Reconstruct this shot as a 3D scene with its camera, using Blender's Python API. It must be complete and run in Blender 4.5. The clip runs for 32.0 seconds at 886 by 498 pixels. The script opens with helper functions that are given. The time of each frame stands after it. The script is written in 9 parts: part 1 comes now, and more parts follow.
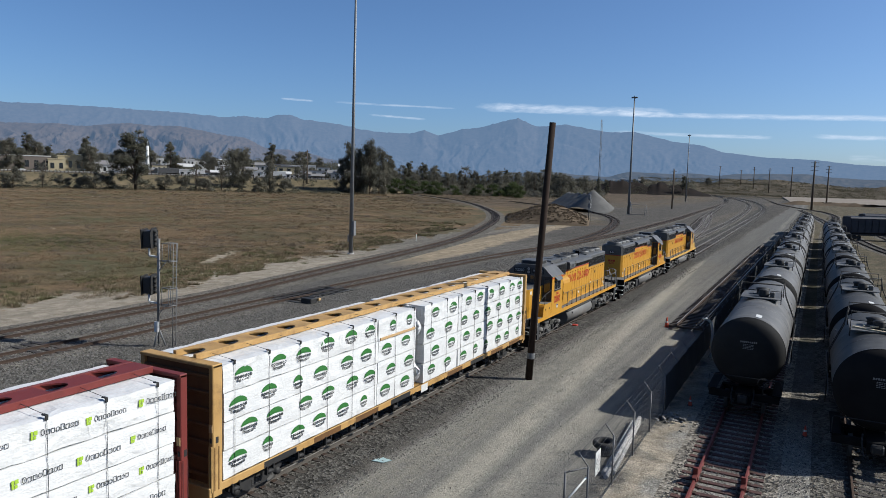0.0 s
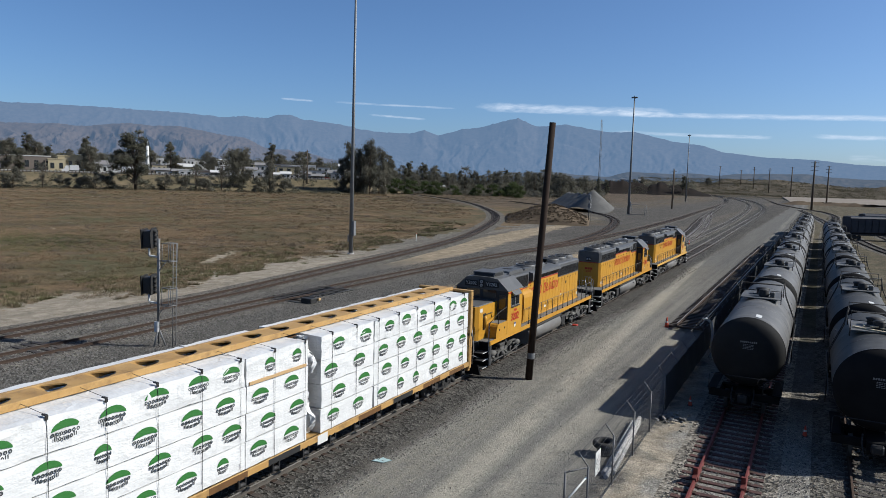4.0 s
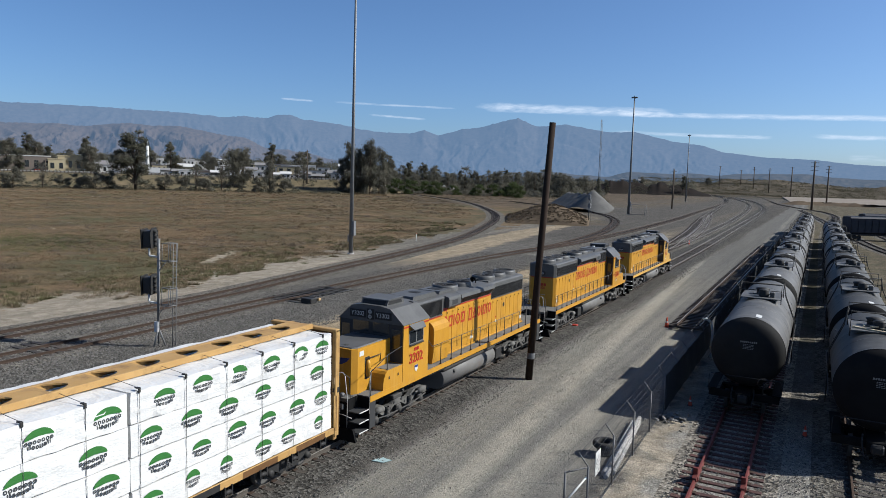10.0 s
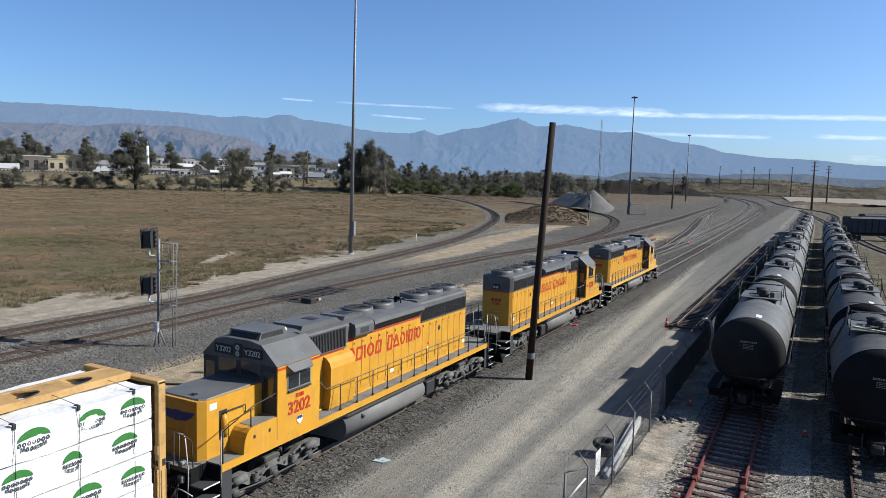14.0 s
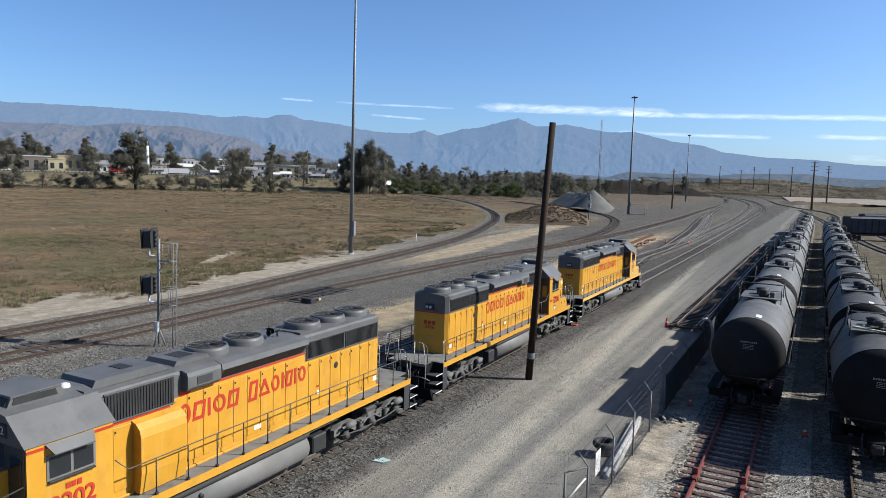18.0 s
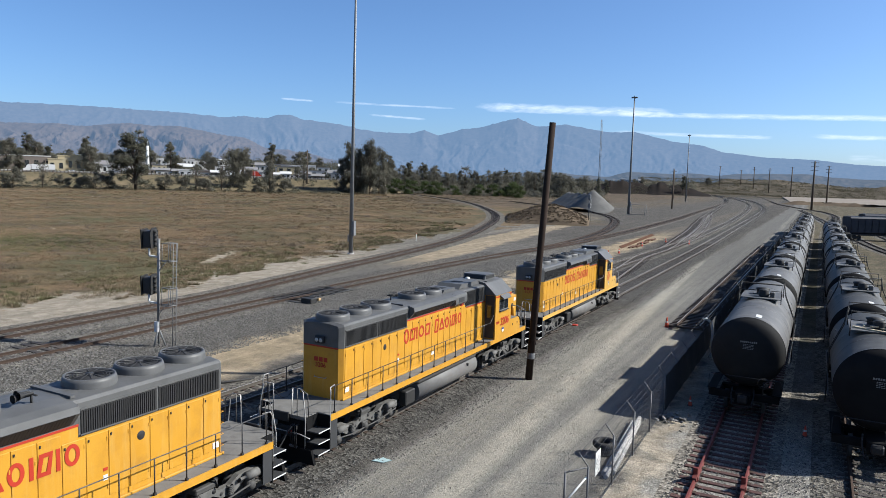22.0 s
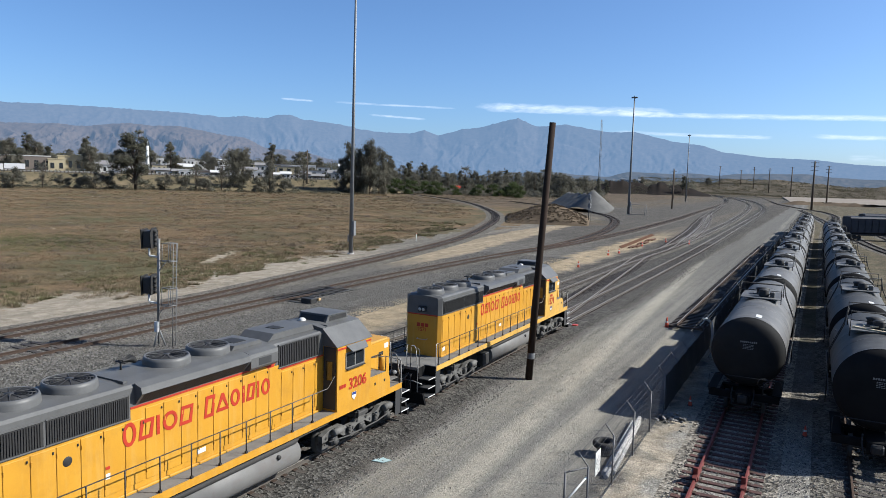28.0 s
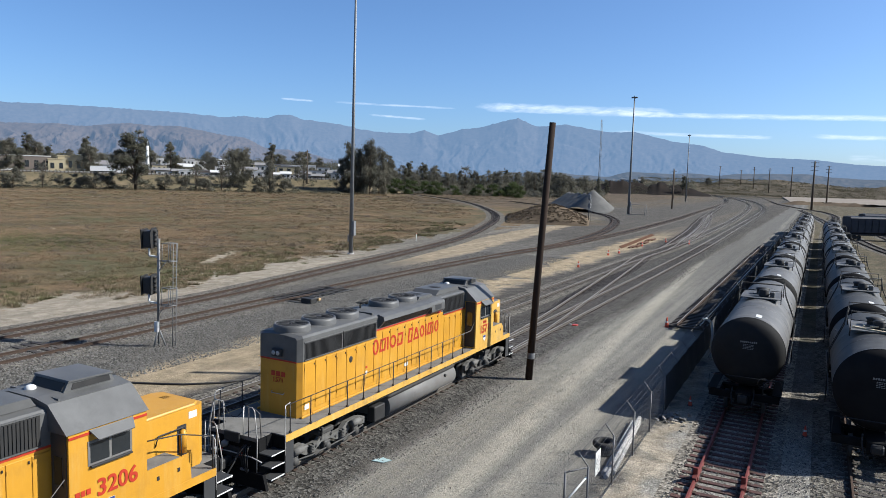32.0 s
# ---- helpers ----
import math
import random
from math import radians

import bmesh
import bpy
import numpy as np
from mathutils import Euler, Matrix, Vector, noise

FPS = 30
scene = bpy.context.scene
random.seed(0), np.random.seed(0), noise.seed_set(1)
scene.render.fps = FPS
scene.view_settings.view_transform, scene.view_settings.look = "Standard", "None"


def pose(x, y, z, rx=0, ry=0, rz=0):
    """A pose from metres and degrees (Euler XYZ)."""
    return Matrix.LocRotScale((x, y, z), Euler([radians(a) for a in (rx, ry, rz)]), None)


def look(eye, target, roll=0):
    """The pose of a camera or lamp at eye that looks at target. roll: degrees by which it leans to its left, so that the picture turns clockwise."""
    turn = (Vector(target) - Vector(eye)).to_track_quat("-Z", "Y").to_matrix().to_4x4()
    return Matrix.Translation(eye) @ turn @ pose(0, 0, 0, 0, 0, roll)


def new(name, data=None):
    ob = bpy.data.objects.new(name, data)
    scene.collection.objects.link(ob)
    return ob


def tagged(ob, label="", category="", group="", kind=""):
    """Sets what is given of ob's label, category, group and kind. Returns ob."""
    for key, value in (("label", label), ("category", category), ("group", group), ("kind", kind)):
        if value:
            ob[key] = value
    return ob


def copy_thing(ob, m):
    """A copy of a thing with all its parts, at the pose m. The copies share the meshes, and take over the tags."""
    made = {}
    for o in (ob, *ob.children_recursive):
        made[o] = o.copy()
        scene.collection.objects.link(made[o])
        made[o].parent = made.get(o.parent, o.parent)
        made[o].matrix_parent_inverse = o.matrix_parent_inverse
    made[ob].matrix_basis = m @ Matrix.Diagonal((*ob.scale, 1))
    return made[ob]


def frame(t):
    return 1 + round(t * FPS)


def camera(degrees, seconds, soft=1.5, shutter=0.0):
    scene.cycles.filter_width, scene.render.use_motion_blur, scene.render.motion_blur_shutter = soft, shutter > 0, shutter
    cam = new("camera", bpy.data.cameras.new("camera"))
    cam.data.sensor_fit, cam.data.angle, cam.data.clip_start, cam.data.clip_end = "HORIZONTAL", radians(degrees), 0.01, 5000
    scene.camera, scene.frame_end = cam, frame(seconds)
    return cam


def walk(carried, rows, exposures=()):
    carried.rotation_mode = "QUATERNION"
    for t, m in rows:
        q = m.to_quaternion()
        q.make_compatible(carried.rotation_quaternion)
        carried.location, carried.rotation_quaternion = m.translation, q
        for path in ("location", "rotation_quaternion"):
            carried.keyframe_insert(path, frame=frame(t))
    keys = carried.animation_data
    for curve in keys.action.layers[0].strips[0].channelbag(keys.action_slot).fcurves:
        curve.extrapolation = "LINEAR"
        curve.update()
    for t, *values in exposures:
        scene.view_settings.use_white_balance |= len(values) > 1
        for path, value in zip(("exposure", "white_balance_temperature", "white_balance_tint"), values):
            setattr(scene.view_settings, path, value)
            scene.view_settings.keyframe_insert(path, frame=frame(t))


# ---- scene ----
cam = camera(63.90, 32.0, soft=0.65)
EYE = (0.0, 0.0, 9.97)


def camera_pose(pitch, roll, yaw):
    """The standing camera: pitch below the level, roll clockwise of the picture, yaw to the right of +y."""
    p, a = radians(pitch), radians(yaw)
    target = (EYE[0] + math.sin(a) * math.cos(p), EYE[1] + math.cos(a) * math.cos(p), EYE[2] - math.sin(p))
    return look(EYE, target, roll)


walk(cam, [(0.0, camera_pose(5.663, 1.702, -27.744)), (32.0, camera_pose(5.663, 1.702, -27.744))], [(0.0, 0.63, 5880, 7), (7.5, 0.64, 5880, 7), (9.5, 0.71, 5880, 7), (13.0, 0.99, 5880, 7), (17.0, 1.11, 5880, 7), (32.0, 1.11, 5880, 7)])

# ---------------------------------------------------------------- light
SUN_EL, SUN_AZ = 36.4, 29.0  # elevation; turn from +x towards +y
world = bpy.data.worlds.new("sky")
scene.world = world
world.use_nodes = True
wt = world.node_tree
wt.nodes.clear()
w_out = wt.nodes.new("ShaderNodeOutputWorld")
w_bg = wt.nodes.new("ShaderNodeBackground")
w_sky = wt.nodes.new("ShaderNodeTexSky")
w_sky.sky_type = "NISHITA"
w_sky.sun_disc = False
w_sky.sun_elevation = radians(SUN_EL)
w_sky.sun_rotation = radians(90 - SUN_AZ)
w_sky.altitude = 300
w_sky.air_density, w_sky.dust_density, w_sky.ozone_density = 0.80, 1.3, 6.0
w_bg.inputs["Strength"].default_value = 0.072
wt.links.new(w_sky.outputs["Color"], w_bg.inputs["Color"])
wt.links.new(w_bg.outputs["Background"], w_out.inputs["Surface"])

sun = bpy.data.lights.new("sun", "SUN")
sun.energy, sun.angle, sun.color = 4.9, radians(0.55), (1.0, 0.915, 0.80)
e, a = radians(SUN_EL), radians(SUN_AZ)
new("sun", sun).matrix_world = look((math.cos(a) * math.cos(e) * 50, math.sin(a) * math.cos(e) * 50, math.sin(e) * 50), (0, 0, 0))

# ---------------------------------------------------------------- materials


def node(tree, kind, **inputs):
    n = tree.nodes.new(kind)
    for key, value in inputs.items():
        n.inputs[key.replace("_", " ")].default_value = value
    return n


def rgb(c):
    return (c[0], c[1], c[2], 1.0)


TONE = 0.60  # scales every base colour down against a higher exposure, so shade renders darker


def mat(name, c1, c2=None, scale=3.0, rough=0.6, metal=0.0, bump=0.15, fine=60.0, dirt=None, dirt_scale=1.2, dirt_amount=0.4,
        vary=0.0, stretch=(1, 1, 1), streak=None, distance=0.01, spec=0.3, glow=None, glow_strength=0.0, coat=0.0, tone=TONE):
    """A grained, worn surface: two tones, a stain, fine relief, and a shift of tone from piece to piece."""
    m = bpy.data.materials.new(name)
    m.use_nodes = True
    t = m.node_tree
    L = t.links.new
    b = t.nodes["Principled BSDF"]
    b.inputs["Roughness"].default_value, b.inputs["Metallic"].default_value = rough, metal
    b.inputs["Specular IOR Level"].default_value = spec
    b.inputs["Coat Weight"].default_value = coat
    co = t.nodes.new("ShaderNodeTexCoord")
    mp = t.nodes.new("ShaderNodeMapping")
    mp.inputs["Scale"].default_value = stretch
    L(co.outputs["Object"], mp.inputs["Vector"])
    n1 = node(t, "ShaderNodeTexNoise", Scale=scale, Detail=6.0, Roughness=0.65)
    L(mp.outputs["Vector"], n1.inputs["Vector"])
    ramp = t.nodes.new("ShaderNodeMapRange")
    ramp.inputs["From Min"].default_value, ramp.inputs["From Max"].default_value = 0.3, 0.7
    L(n1.outputs["Fac"], ramp.inputs["Value"])
    mix = t.nodes.new("ShaderNodeMix")
    mix.data_type = "RGBA"
    c2 = c2 or tuple(x * 0.8 for x in c1)
    mix.inputs["A"].default_value, mix.inputs["B"].default_value = rgb(c1), rgb(c2)
    L(ramp.outputs["Result"], mix.inputs["Factor"])
    colour = mix.outputs["Result"]
    n2 = node(t, "ShaderNodeTexNoise", Scale=fine, Detail=3.0, Roughness=0.7)
    L(mp.outputs["Vector"], n2.inputs["Vector"])
    for stain, sc, amount in ((dirt, dirt_scale, dirt_amount), (streak, None, 0.5)):
        if not stain:
            continue
        n3 = node(t, "ShaderNodeTexNoise", Scale=sc or 1.0, Detail=8.0, Roughness=0.7)
        if sc is None:
            m2 = t.nodes.new("ShaderNodeMapping")
            m2.inputs["Scale"].default_value = (5.0, 5.0, 0.5)
            L(co.outputs["Object"], m2.inputs["Vector"])
            L(m2.outputs["Vector"], n3.inputs["Vector"])
        else:
            L(mp.outputs["Vector"], n3.inputs["Vector"])
        r3 = t.nodes.new("ShaderNodeMapRange")
        r3.inputs["From Min"].default_value, r3.inputs["From Max"].default_value = 0.5, 0.75
        r3.inputs["To Max"].default_value = amount
        L(n3.outputs["Fac"], r3.inputs["Value"])
        mx = t.nodes.new("ShaderNodeMix")
        mx.data_type = "RGBA"
        mx.inputs["B"].default_value = rgb(stain)
        L(r3.outputs["Result"], mx.inputs["Factor"])
        L(colour, mx.inputs["A"])
        colour = mx.outputs["Result"]
    hs = t.nodes.new("ShaderNodeHueSaturation")
    L(colour, hs.inputs["Color"])
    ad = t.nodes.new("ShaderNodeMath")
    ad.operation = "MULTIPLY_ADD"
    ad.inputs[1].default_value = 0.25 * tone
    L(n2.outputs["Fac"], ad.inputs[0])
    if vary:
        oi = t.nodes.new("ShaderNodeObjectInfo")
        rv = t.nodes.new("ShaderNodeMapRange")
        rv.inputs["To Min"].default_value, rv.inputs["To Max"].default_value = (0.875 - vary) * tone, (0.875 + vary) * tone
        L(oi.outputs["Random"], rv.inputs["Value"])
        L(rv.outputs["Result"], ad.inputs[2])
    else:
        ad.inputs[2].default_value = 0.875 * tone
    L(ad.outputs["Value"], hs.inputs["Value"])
    L(hs.outputs["Color"], b.inputs["Base Color"])
    if bump:
        bp = t.nodes.new("ShaderNodeBump")
        bp.inputs["Strength"].default_value, bp.inputs["Distance"].default_value = bump, distance
        L(n2.outputs["Fac"], bp.inputs["Height"])
        L(bp.outputs["Normal"], b.inputs["Normal"])
    if glow:
        b.inputs["Emission Color"].default_value = rgb(glow)
        b.inputs["Emission Strength"].default_value = glow_strength
    return m


YELLOW = mat("rail yellow paint", (0.655, 0.336, 0.028), (0.58, 0.284, 0.022), 0.9, 0.45, bump=0.04, dirt=(0.33, 0.165, 0.035), dirt_scale=1.3, dirt_amount=0.5, streak=(0.66, 0.42, 0.12), coat=0.10)
FRAME_DUST = mat("dusty truck frame", (0.19, 0.184, 0.172), (0.10, 0.097, 0.09), 2.2, 0.75, bump=0.15, dirt=(0.04, 0.038, 0.035), dirt_scale=2.0, dirt_amount=0.7)
FUEL_GREY = mat("dusty fuel tank grey", (0.205, 0.200, 0.190), (0.150, 0.146, 0.140), 0.9, 0.6, bump=0.05, dirt=(0.15, 0.116, 0.108), dirt_scale=1.5, dirt_amount=0.55)
ROOF_GREY = mat("weathered grey paint", (0.145, 0.145, 0.143), (0.104, 0.104, 0.103), 1.2, 0.5, bump=0.05, dirt=(0.05, 0.05, 0.049), dirt_scale=1.1, dirt_amount=0.5)
CAB_DARK = mat("dark anti-glare grey", (0.055, 0.056, 0.058), (0.042, 0.043, 0.045), 1.5, 0.6, bump=0.05)
DECK_GREY = mat("walkway grey", (0.24, 0.232, 0.215), (0.18, 0.172, 0.16), 2.0, 0.9, bump=0.2, dirt=(0.07, 0.065, 0.06), dirt_amount=0.6, spec=0.05)
TRUCK_GREY = mat("dusty truck grey", (0.085, 0.082, 0.077), (0.045, 0.044, 0.042), 2.5, 0.7, bump=0.15, dirt=(0.15, 0.14, 0.125), dirt_scale=2.5, dirt_amount=0.5)
BLACK = mat("sooty black", (0.022, 0.022, 0.023), (0.032, 0.031, 0.03), 3.0, 0.65, bump=0.1, dirt=(0.07, 0.065, 0.06), dirt_amount=0.4)
GRILLE = mat("dark grille", (0.03, 0.03, 0.032), (0.045, 0.045, 0.047), 4.0, 0.6, bump=0.1)
RED = mat("red paint", (0.52, 0.045, 0.018), (0.42, 0.036, 0.016), 2.0, 0.5, bump=0.03)
WHITE = mat("white paint", (0.80, 0.80, 0.78), (0.72, 0.72, 0.70), 2.0, 0.5, bump=0.05)
HANDRAIL = mat("worn dark handrail", (0.16, 0.15, 0.14), (0.07, 0.066, 0.06), 3.0, 0.5, 0.2, bump=0.05)
RAIL_STEEL = mat("bare handrail steel", (0.55, 0.54, 0.52), (0.45, 0.44, 0.42), 5.0, 0.45, 0.3, bump=0.05)
GLASS = mat("cab glass", (0.02, 0.024, 0.028), (0.025, 0.028, 0.03), 1.0, 0.06, bump=0.0, spec=0.8)
BLUE = mat("shield blue", (0.03, 0.06, 0.25), (0.03, 0.05, 0.2), 2.0, 0.5, bump=0.02)
WRAP = mat("white lumber wrap", (0.79, 0.79, 0.78), (0.73, 0.735, 0.73), 0.8, 0.40, bump=0.5, fine=2.1, distance=0.07, stretch=(1.0, 1.0, 2.0), dirt=(0.60, 0.60, 0.60), dirt_scale=0.9, dirt_amount=0.18, vary=0.02, tone=0.67)
# sharp creases in the wrap, on top of its slack
wr = WRAP.node_tree
wr_b = wr.nodes["Principled BSDF"]
wr_co, wr_n = wr.nodes.new("ShaderNodeTexCoord"), node(wr, "ShaderNodeTexNoise", Scale=0.75, Detail=1.0, Roughness=0.5, Distortion=0.6)
wr_s, wr_a, wr_m, wr_p = wr.nodes.new("ShaderNodeMath"), wr.nodes.new("ShaderNodeMath"), wr.nodes.new("ShaderNodeMapRange"), wr.nodes.new("ShaderNodeBump")
wr_s.operation, wr_s.inputs[1].default_value, wr_a.operation = "SUBTRACT", 0.5, "ABSOLUTE"
wr_m.inputs["From Max"].default_value, wr_m.inputs["To Min"].default_value, wr_m.inputs["To Max"].default_value = 0.03, 1.0, 0.0
wr_p.inputs["Strength"].default_value, wr_p.inputs["Distance"].default_value = 0.30, 0.02
for s_, d_ in ((wr_co.outputs["Object"], wr_n.inputs["Vector"]), (wr_n.outputs["Fac"], wr_s.inputs[0]), (wr_s.outputs["Value"], wr_a.inputs[0]), (wr_a.outputs["Value"], wr_m.inputs["Value"]),
               (wr_m.outputs["Result"], wr_p.inputs["Height"]), (wr_b.inputs["Normal"].links[0].from_socket, wr_p.inputs["Normal"]), (wr_p.outputs["Normal"], wr_b.inputs["Normal"])):
    wr.links.new(s_, d_)
GREEN = mat("printed green", (0.028, 0.155, 0.026), (0.070, 0.235, 0.062), 9.0, 0.5, bump=0.02, stretch=(0.5, 3.0, 1.0))
LIME = mat("printed yellow green", (0.45, 0.68, 0.06), (0.42, 0.62, 0.06), 2.0, 0.5, bump=0.02)
INK = mat("printed dark grey", (0.055, 0.06, 0.065), (0.07, 0.075, 0.08), 3.0, 0.5, bump=0.02)
LUMBER = mat("raw lumber", (0.62, 0.43, 0.22), (0.55, 0.36, 0.17), 3.0, 0.7, bump=0.2, stretch=(6, 0.6, 6))
CAR_YELLOW = mat("ochre car paint", (0.58, 0.365, 0.135), (0.48, 0.28, 0.09), 0.9, 0.55, bump=0.06, dirt=(0.12, 0.065, 0.035), dirt_scale=1.7, dirt_amount=0.75)
# Darker copies of the car paints: dirt plus the bulkhead faces' shade, painted in
BULK_BROWN = mat("grimy ochre bulkhead", (0.20, 0.10, 0.032), (0.13, 0.064, 0.022), 0.9, 0.7, bump=0.08, dirt=(0.06, 0.032, 0.02), dirt_scale=1.4, dirt_amount=0.6)
BULK_RED = mat("grimy red bulkhead", (0.13, 0.026, 0.022), (0.09, 0.02, 0.018), 0.9, 0.7, bump=0.08, dirt=(0.05, 0.022, 0.02), dirt_amount=0.5)
CAR_RED = mat("oxide red car paint", (0.21, 0.035, 0.028), (0.17, 0.03, 0.025), 0.9, 0.55, bump=0.06, dirt=(0.07, 0.03, 0.025), dirt_amount=0.45)
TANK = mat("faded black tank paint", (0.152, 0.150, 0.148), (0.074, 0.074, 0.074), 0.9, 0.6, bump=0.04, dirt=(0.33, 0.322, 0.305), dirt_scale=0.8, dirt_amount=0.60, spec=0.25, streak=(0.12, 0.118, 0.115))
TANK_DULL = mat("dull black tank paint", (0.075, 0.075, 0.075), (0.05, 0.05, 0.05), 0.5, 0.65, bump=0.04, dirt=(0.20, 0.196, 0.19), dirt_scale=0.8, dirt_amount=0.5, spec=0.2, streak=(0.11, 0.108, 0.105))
# Tank heads far darker than the shell: their shade is painted in
HEAD_SHADE_BLACK = mat("gloss-less black tank paint", (0.022, 0.022, 0.023), (0.014, 0.014, 0.015), 0.8, 0.9, bump=0.04, spec=0.05)
HEAD_SHADE_GREY = mat("dusty dark tank head", (0.030, 0.030, 0.030), (0.021, 0.021, 0.021), 0.8, 0.8, bump=0.04, dirt=(0.05, 0.048, 0.045), dirt_amount=0.5, spec=0.1)
PIPE_GREY = mat("pale weathered pipe", (0.60, 0.585, 0.56), (0.50, 0.485, 0.46), 3.0, 0.75, bump=0.08, spec=0.2)
# Deep black; on the tank cars' underparts it also paints their shade
DEEP_BLACK = mat("sooty tank head paint", (0.015, 0.015, 0.0155), (0.010, 0.010, 0.0105), 0.8, 0.8, bump=0.04, dirt=(0.03, 0.029, 0.027), dirt_amount=0.4, spec=0.06)
RAIL_RUST = mat("rail web rust", (0.085, 0.060, 0.046), (0.06, 0.043, 0.035), 6.0, 0.8, 0.0, bump=0.1, spec=0.1)
RAIL_PALE = mat("dusty rail web", (0.125, 0.110, 0.094), (0.085, 0.074, 0.063), 6.0, 0.75, 0.1, bump=0.1)
RAIL_TOP = mat("worn rail head", (0.33, 0.308, 0.278), (0.25, 0.232, 0.208), 8.0, 0.5, 0.25, bump=0.03, stretch=(1, 0.2, 1))
RAIL_DARK = mat("rusted rail head", (0.10, 0.068, 0.050), (0.075, 0.052, 0.040), 8.0, 0.7, 0.0, bump=0.05, spec=0.1)
RED_RAIL = mat("red painted rail", (0.21, 0.045, 0.036), (0.15, 0.035, 0.03), 5.0, 0.6, bump=0.1, dirt=(0.12, 0.05, 0.04))
RUST_OLD = mat("orange brown old rust", (0.17, 0.085, 0.05), (0.10, 0.052, 0.034), 4.0, 0.85, bump=0.2, spec=0.1)
PALE_WOOD = mat("pale bare wood", (0.66, 0.56, 0.40), (0.56, 0.46, 0.31), 3.0, 0.8, bump=0.2, stretch=(0.6, 6, 6))
TIE = mat("creosoted tie", (0.085, 0.072, 0.062), (0.055, 0.046, 0.040), 3.0, 0.85, bump=0.4, fine=25.0, vary=0.25, stretch=(1, 6, 6), dirt=(0.14, 0.12, 0.10))
TIE_DUSTY = mat("dusty far ties", (0.19, 0.176, 0.154), (0.135, 0.124, 0.108), 3.0, 0.9, bump=0.2, vary=0.0)
TIE_RED = mat("red stained tie", (0.12, 0.05, 0.04), (0.08, 0.04, 0.034), 3.0, 0.85, bump=0.4, fine=25.0, vary=0.2, dirt=(0.10, 0.085, 0.075))
TIE_PALE = mat("pale concrete-dusted tie", (0.26, 0.24, 0.21), (0.18, 0.16, 0.14), 3.0, 0.85, bump=0.3, fine=25.0, vary=0.3)
GALV = mat("galvanised steel", (0.29, 0.295, 0.30), (0.22, 0.225, 0.23), 4.0, 0.55, 0.3, bump=0.05, dirt=(0.25, 0.24, 0.23), dirt_amount=0.3)
POLE_WOOD = mat("dark weathered pole", (0.034, 0.024, 0.019), (0.050, 0.034, 0.026), 2.5, 0.9, bump=0.4, fine=30.0, stretch=(6, 6, 0.4), spec=0.1)
UTIL_WOOD = mat("utility pole wood", (0.13, 0.095, 0.07), (0.09, 0.07, 0.05), 2.5, 0.85, bump=0.3, stretch=(6, 6, 0.4))
RUBBER = mat("old tyre rubber", (0.03, 0.03, 0.03), (0.045, 0.043, 0.04), 5.0, 0.8, bump=0.2, dirt=(0.14, 0.12, 0.10))
CONE = mat("orange cone plastic", (0.80, 0.11, 0.05), (0.70, 0.09, 0.04), 3.0, 0.5, bump=0.03)
CONCRETE = mat("pale concrete", (0.52, 0.50, 0.47), (0.45, 0.43, 0.40), 1.5, 0.85, bump=0.2)
SCREEN = mat("fence screen cloth", (0.035, 0.038, 0.042), (0.05, 0.052, 0.055), 1.5, 0.85, bump=0.2, fine=120.0)
ROCK = mat("ballast stone", (0.38, 0.365, 0.34), (0.19, 0.184, 0.175), 9.0, 0.9, bump=0.3, fine=30.0)
FENCE_STEEL = mat("dull fence steel", (0.21, 0.21, 0.215), (0.16, 0.16, 0.165), 4.0, 0.6, 0.3, bump=0.05)
STUCCO = mat("cream stucco", (0.56, 0.48, 0.31), (0.52, 0.44, 0.28), 0.5, 0.8, bump=0.05)
PLASTER = mat("white plaster", (0.72, 0.71, 0.69), (0.66, 0.65, 0.63), 0.3, 0.8, bump=0.05)
BROWN_WALL = mat("brown block wall", (0.23, 0.19, 0.16), (0.19, 0.16, 0.14), 0.3, 0.85, bump=0.1)
ROOF_FAR = mat("grey roofing", (0.30, 0.29, 0.28), (0.22, 0.21, 0.21), 0.3, 0.85, bump=0.05)


def leaf_mat(name, c1, c2):
    """Foliage: matt leaves that let some light through."""
    m = mat(name, c1, c2, 0.35, 0.85, bump=0.0, fine=8.0, dirt=tuple(x * 0.6 for x in c1), dirt_scale=0.8, dirt_amount=0.6, spec=0.05)
    t = m.node_tree
    b_ = t.nodes["Principled BSDF"]
    tr, mx = t.nodes.new("ShaderNodeBsdfTranslucent"), t.nodes.new("ShaderNodeMixShader")
    mx.inputs["Fac"].default_value = 0.42
    t.links.new(b_.inputs["Base Color"].links[0].from_socket, tr.inputs["Color"])
    t.links.new(b_.outputs["BSDF"], mx.inputs[1])
    t.links.new(tr.outputs["BSDF"], mx.inputs[2])
    t.links.new(mx.outputs["Shader"], t.nodes["Material Output"].inputs["Surface"])
    return m


LEAF_OLIVE = leaf_mat("olive eucalyptus leaves", (0.185, 0.180, 0.130), (0.132, 0.130, 0.097))
LEAF_GREY = leaf_mat("grey green leaves", (0.230, 0.218, 0.168), (0.160, 0.152, 0.120))
LEAF_GREEN = leaf_mat("bright shrub leaves", (0.108, 0.136, 0.056), (0.078, 0.100, 0.042))
BRUSH_GREEN = leaf_mat("green scrub", (0.17, 0.16, 0.085), (0.12, 0.115, 0.06))
SAGE = leaf_mat("dusty sage brush", (0.145, 0.128, 0.088), (0.105, 0.094, 0.065))
BARK = mat("tree bark", (0.14, 0.11, 0.085), (0.10, 0.08, 0.06), 2.0, 0.9, bump=0.3)

